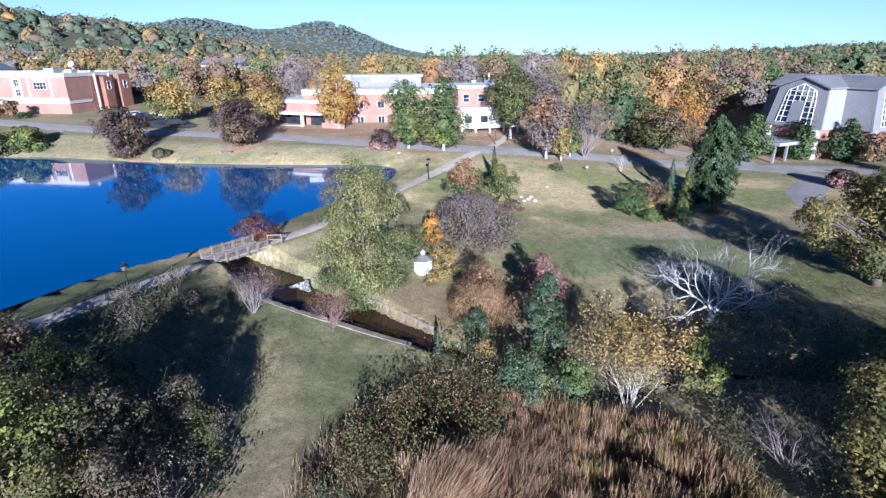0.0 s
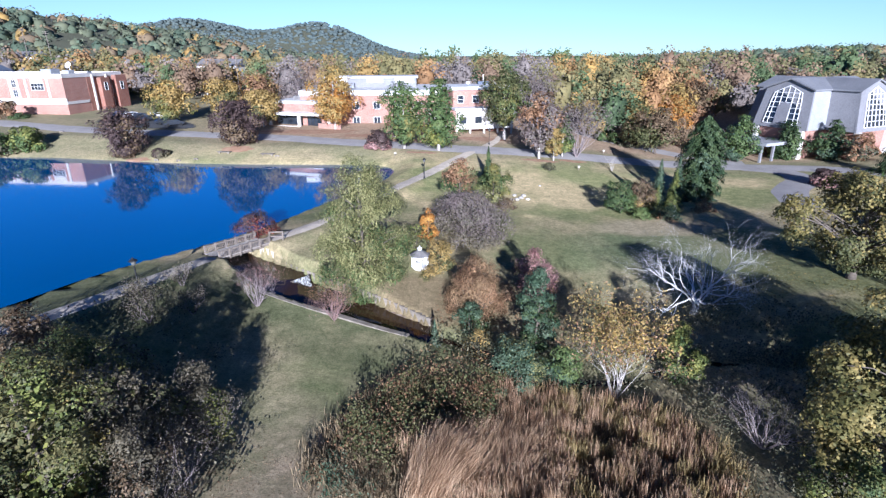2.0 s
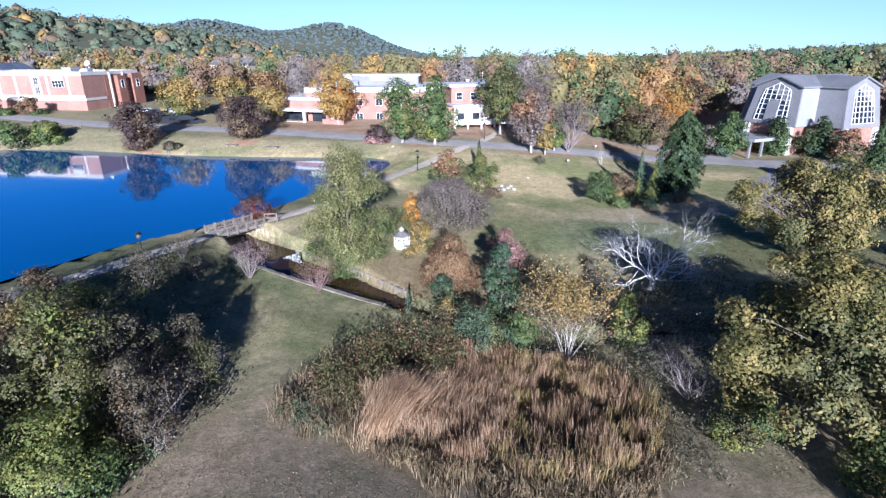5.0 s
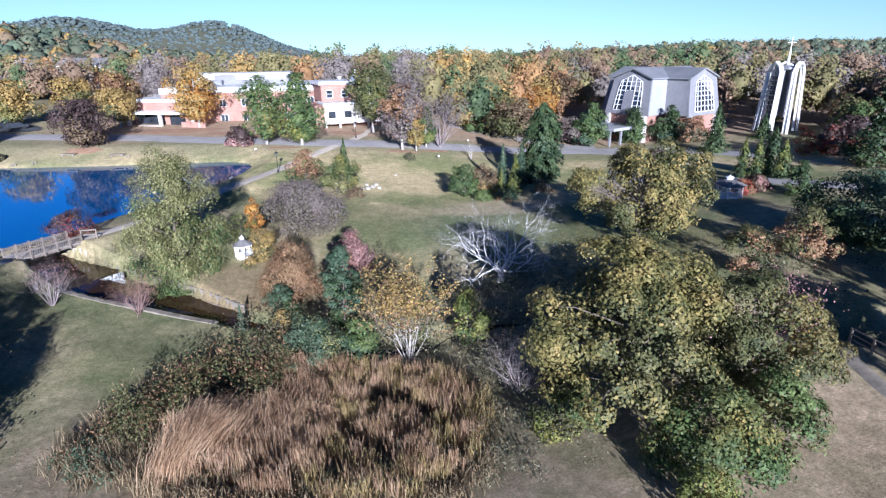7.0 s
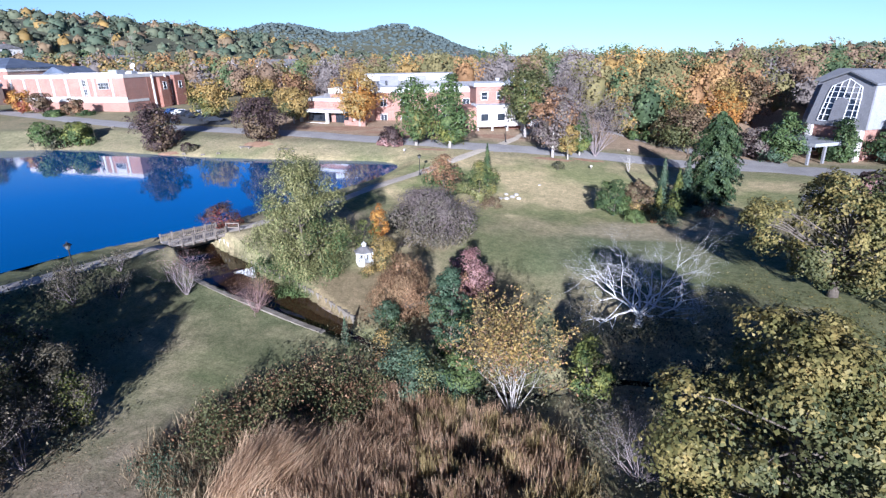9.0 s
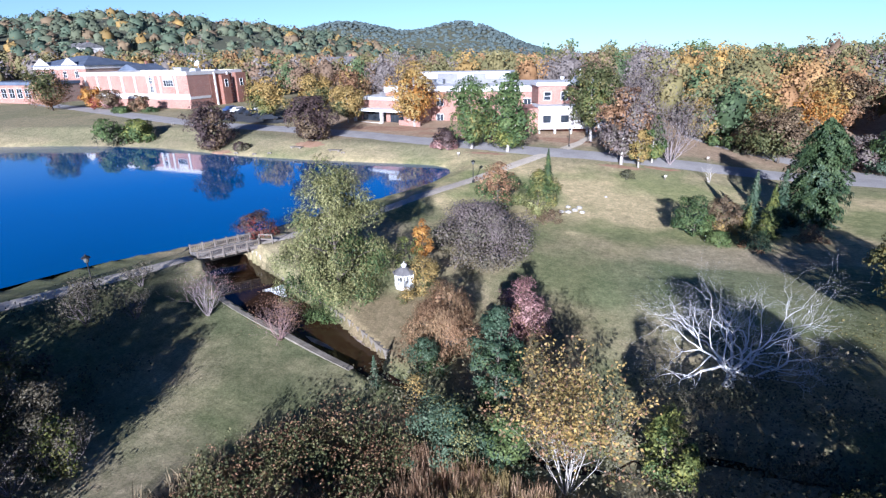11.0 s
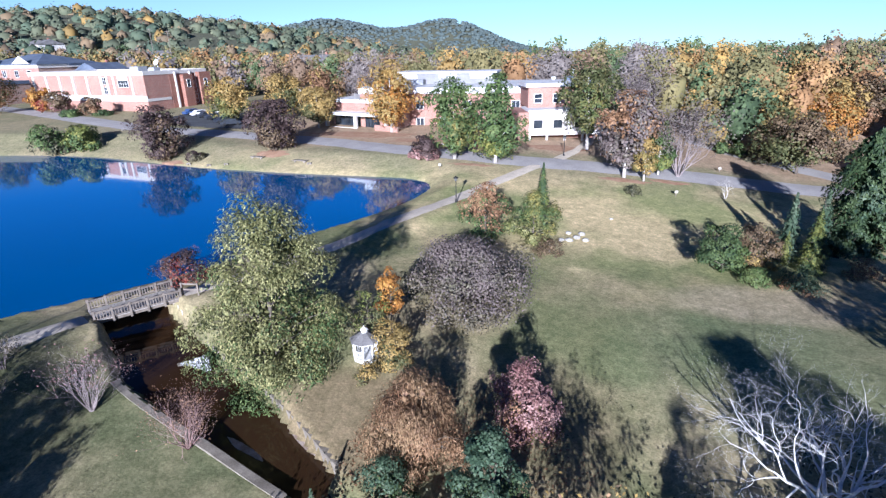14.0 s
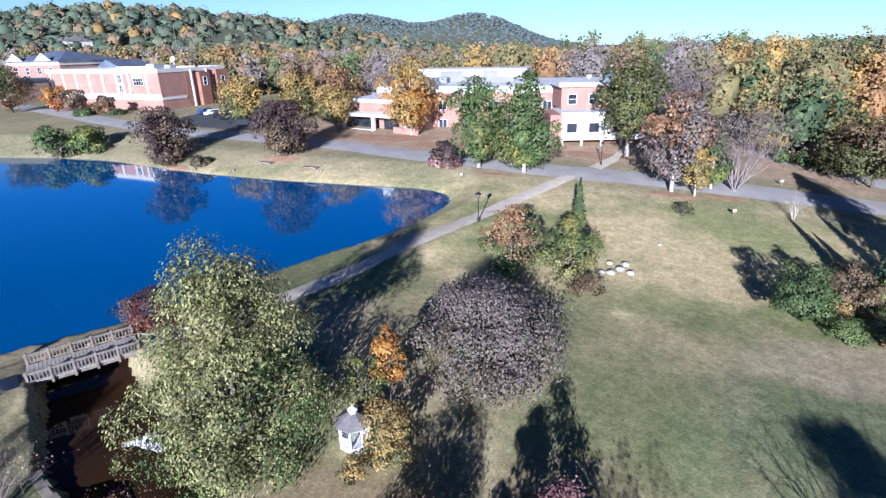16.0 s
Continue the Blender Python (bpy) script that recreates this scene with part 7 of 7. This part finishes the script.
def gazebo(x, y, r, h, label, scale=1.0):
    t = thing("gazebo", x, y, gz(x, y), label, "gazebo", 12)
    t.scale = (scale, scale, scale)
    n = 8
    eave = h * 0.62
    part("floor", Geo().lathe((0, 0, -0.5), [(r * 1.05, 0), (r * 1.05, 0.68)], n), WHITE_PAINT, t)
    corner = [(r * 0.95 * math.cos(2 * math.pi * k / n), r * 0.95 * math.sin(2 * math.pi * k / n)) for k in range(n)]
    for px, py in corner:
        part("post", Geo().box((px, py, 0.18), (0.12, 0.12, eave - 0.1)), WHITE_PAINT, t)
    for k in range(n):
        a, b = corner[k], corner[(k + 1) % n]
        m = math.degrees(math.atan2(b[1] - a[1], b[0] - a[0]))
        mx, my = (a[0] + b[0]) / 2, (a[1] + b[1]) / 2
        l = math.hypot(b[0] - a[0], b[1] - a[1])
        g = Geo().box((mx, my, eave - 0.14), (l, 0.06, 0.22), m)
        part("fascia", g, WHITE_PAINT, t)
        if k != 6:
            part("top_rail", Geo().box((mx, my, 0.8), (l, 0.08, 0.06), m), WHITE_PAINT, t)
            part("bottom_rail", Geo().box((mx, my, 0.28), (l, 0.06, 0.06), m), WHITE_PAINT, t)
            for j in range(5):
                f = (j + 0.5) / 5
                part("slat", Geo().box((a[0] + (b[0] - a[0]) * f, a[1] + (b[1] - a[1]) * f, 0.3), (0.05, 0.03, 0.52), m), WHITE_PAINT, t)
    roof = part("roof", Geo().lathe((0, 0, eave + 0.06), [(r * 1.22, 0), (r * 1.22, 0.06), (r * 0.3, h * 0.26), (r * 0.3, h * 0.262)], n), SHINGLE, t, "grey shingled roof")
    part("cupola", Geo().lathe((0, 0, eave + 0.06 + h * 0.262), [(r * 0.24, 0), (r * 0.24, 0.22), (r * 0.34, 0.24), (0.04, 0.48), (0.02, 0.62)], n), WHITE_PAINT, roof, "small white cupola")
    return t


gazebo(-4.2, 47.3, 1.05, 2.5, "small white gazebo with a grey shingled roof", 0.78)
gazebo(52.4, 56.2, 1.6, 2.3, "low white garden pavilion near the lane", 1.05)


def boulder(x, y, s, seed, label, name="boulder"):
    rng = np.random.default_rng(seed)
    bm = bmesh.new()
    bmesh.ops.create_icosphere(bm, subdivisions=2, radius=s)
    for v in bm.verts:
        k = 1 + 0.28 * noise.noise(v.co * (1.4 / s) + Vector((seed, 0, 0)))
        v.co = Vector((v.co.x * k * 1.2, v.co.y * k, v.co.z * k * 0.7))
    me = bpy.data.meshes.new(name)
    bm.to_mesh(me)
    bm.free()
    me.materials.append(STONE)
    ob = new(name, me)
    ob.location = (x, y, gz(x, y) + s * 0.3)
    return tagged(ob, label, "rock", "lawn boulders")


for k, (x, y, s) in enumerate(((6.9, 72.2, 0.36), (7.7, 72.4, 0.42), (8.4, 73.4, 0.45), (9.3, 73.0, 0.38), (8.9, 74.6, 0.4), (7.5, 74.4, 0.34))):
    boulder(x, y, s * 0.8, 620 + k, "pale boulder in a ring on the lawn")
boulder(12.0, 80.5, 0.18, 631, "small pale stone on the grass")


def slab(x, y, l, w, rz, label):
    t = thing("stone_bench", x, y, gz(x, y), label, "bench", rz, "bank benches")
    part("seat", Geo().box((0, 0, 0.16), (l, w, 0.12)), CONCRETE, t)
    for s in (-1, 1):
        part("foot", Geo().box((s * l * 0.35, 0, -0.1), (0.25, w * 0.8, 0.26)), CONCRETE, t)
    return t


slab(-45.0, 98.0, 2.6, 0.9, -8, "long pale stone slab on the bank")
slab(-36.4, 97.0, 2.6, 0.9, -6, "pale stone slab on the bank")
for x, y in ((-49.4, 95.4), (-34.4, 96.2), (-57.0, 95.6), (-52.5, 95.0), (-87.0, 113.0)):
    slab(x, y, 0.7, 0.32, 10, "small pale bench on the far bank")


def sign(x, y):
    t = thing("sign_post", x, y, gz(x, y), "small white sign on a short post", "sign", 20, "park signs")
    part("post", Geo().box((0, 0, -0.1), (0.08, 0.08, 0.9)), WOOD_GREY, t)
    part("board", Geo().box((0, -0.06, 0.45), (0.42, 0.04, 0.3)), KERB_MAT, t)
    return t


for x, y in ((-12.3, 95.2), (28.0, 106.0), (20.2, 91.6)):
    sign(x, y)


def car(x, y, rz, paint, label):
    t = thing("car", x, y, gz(x, y) + 0.09, label, "car", rz, "parked cars")
    prof = [(-2.15, 0.35), (-2.15, 0.85), (-1.5, 0.95), (-0.95, 1.42), (0.75, 1.45), (1.35, 0.98), (2.1, 0.85), (2.15, 0.4)]
    n = len(prof)
    g = Geo().add([(a, -0.85, b) for a, b in prof] + [(a, 0.85, b) for a, b in prof], [tuple(range(n))[::-1], tuple(range(n, 2 * n))] + [(i, (i + 1) % n, (i + 1) % n + n, i + n) for i in range(n)])
    part("body", g, paint, t)
    for y0 in (-0.865, 0.865):
        part("side_window", Geo().add([(-1.3, y0, 0.98), (1.1, y0, 1.0), (0.65, y0, 1.36), (-0.85, y0, 1.34), (-1.3, y0 * 0.98, 0.98), (1.1, y0 * 0.98, 1.0), (0.65, y0 * 0.98, 1.36), (-0.85, y0 * 0.98, 1.34)], [(0, 1, 2, 3), (7, 6, 5, 4), (0, 4, 5, 1), (1, 5, 6, 2), (2, 6, 7, 3), (3, 7, 4, 0)]), GLASS, t)
    part("windscreen", Geo().add([(0.82, -0.75, 1.42), (1.36, -0.75, 1.0), (1.36, 0.75, 1.0), (0.82, 0.75, 1.42), (0.84, -0.75, 1.45), (1.39, -0.75, 1.02), (1.39, 0.75, 1.02), (0.84, 0.75, 1.45)],
                                 [(3, 2, 1, 0), (4, 5, 6, 7), (0, 1, 5, 4), (1, 2, 6, 5), (2, 3, 7, 6), (3, 0, 4, 7)]), GLASS, t)
    for a in (-1.35, 1.35):
        for b in (-0.8, 0.8):
            w = Geo().tube([(a, b - 0.1, 0.31), (a, b + 0.1, 0.31)], [0.31, 0.31], 14)
            part("wheel", w, RUBBER, t)
    return t


for k, (x, y, rz, c) in enumerate(((-79.0, 130.0, 60, 1), (-75.5, 128.0, 60, 1), (-86.0, 133.5, 70, 4), (-82.5, 132.0, 62, 0), (-70.0, 124.0, 50, 1), (-66.5, 121.4, 40, 1), (-76.0, 131.5, 60, 0))):
    car(x, y, rz, CAR_PAINTS[c], ("white", "dark", "silver", "red", "blue")[c] + " car parked on the asphalt")


def utility_pole(x, y, h):
    t = thing("utility_pole", x, y, gz(x, y), "timber utility pole with cross arms", "pole", 30, "utility poles")
    part("pole", Geo().tube([(0, 0, -0.5), (0, 0, h)], [0.16, 0.11], 8), WOOD_GREY, t)
    for z in (h - 0.4, h - 1.1):
        part("cross_arm", Geo().box((0, 0, z), (2.2, 0.12, 0.14)), WOOD_GREY, t)
    return t


for x, y, h in ((102, 86, 9.5), (112, 88, 9.5), (92, 56, 10), (-78, 190, 14), (-176, 235, 22), (-190, 240, 22)):
    utility_pole(x, y, h)


def side_fence():
    t = thing("fence", 39.0, 23.0, gz(39.0, 23.0), "timber rail fence beside a small path bridge", "fence", -85)
    for i in range(5):
        part("post", Geo().box((i * 1.5, 0, -0.4), (0.12, 0.12, 1.5)), WOOD_GREY, t)
    for z in (0.3, 0.65, 1.0):
        part("rail", Geo().box((3.0, 0, z), (6.2, 0.05, 0.1)), WOOD_GREY, t)
    return t


side_fence()
ribbon("footpath", flowing([(38.6, 24), (37.6, 20), (37.4, 15), (39, 9)], 1.0), 1.2, 0.05, CONCRETE, "pale path in the shade of the stream wood", "path")


def soil(x, y, a, b, seed):
    rng = np.random.default_rng(seed)
    pts = []
    for k in range(28):
        t = 2 * math.pi * k / 28
        q = 0.75 + 0.5 * rng.random()
        pts.append((x + a * q * math.cos(t), y + b * q * math.sin(t)))
    pts = rounded(pts, 1)
    n = len(pts)
    g = Geo()
    rings = [1.0, 0.66, 0.33]
    vs = [(x + (px - x) * k, y + (py - y) * k) for k in rings for px, py in pts] + [(x, y)]
    zs = ground_z(np.array([v[0] for v in vs]), np.array([v[1] for v in vs])) + np.array([-0.02] * n + [0.045] * (2 * n + 1))
    fs = [(r * n + i, r * n + (i + 1) % n, (r + 1) * n + (i + 1) % n, (r + 1) * n + i) for r in range(2) for i in range(n)] + [(2 * n + i, 2 * n + (i + 1) % n, 3 * n) for i in range(n)]
    g.add([(v[0], v[1], z) for v, z in zip(vs, zs)], fs)
    return solid("bare_soil", g, BARE_SOIL, "patch of bare red-brown soil in the grass", "soil", kind="structure", smooth=True)


for k, a in enumerate(((14, 95.8, 4.0, 1.0), (20, 97.4, 3.0, 0.9), (-7.5, 96.6, 3.6, 0.8), (-33, 116, 12, 3.2), (4, 111, 6, 2.6), (-10, 108, 8, 2.4), (-43, 99.6, 3.6, 1.4), (-61, 96.4, 2.4, 0.9), (-18, 112, 9, 2.6))):
    soil(*a, 640 + k)
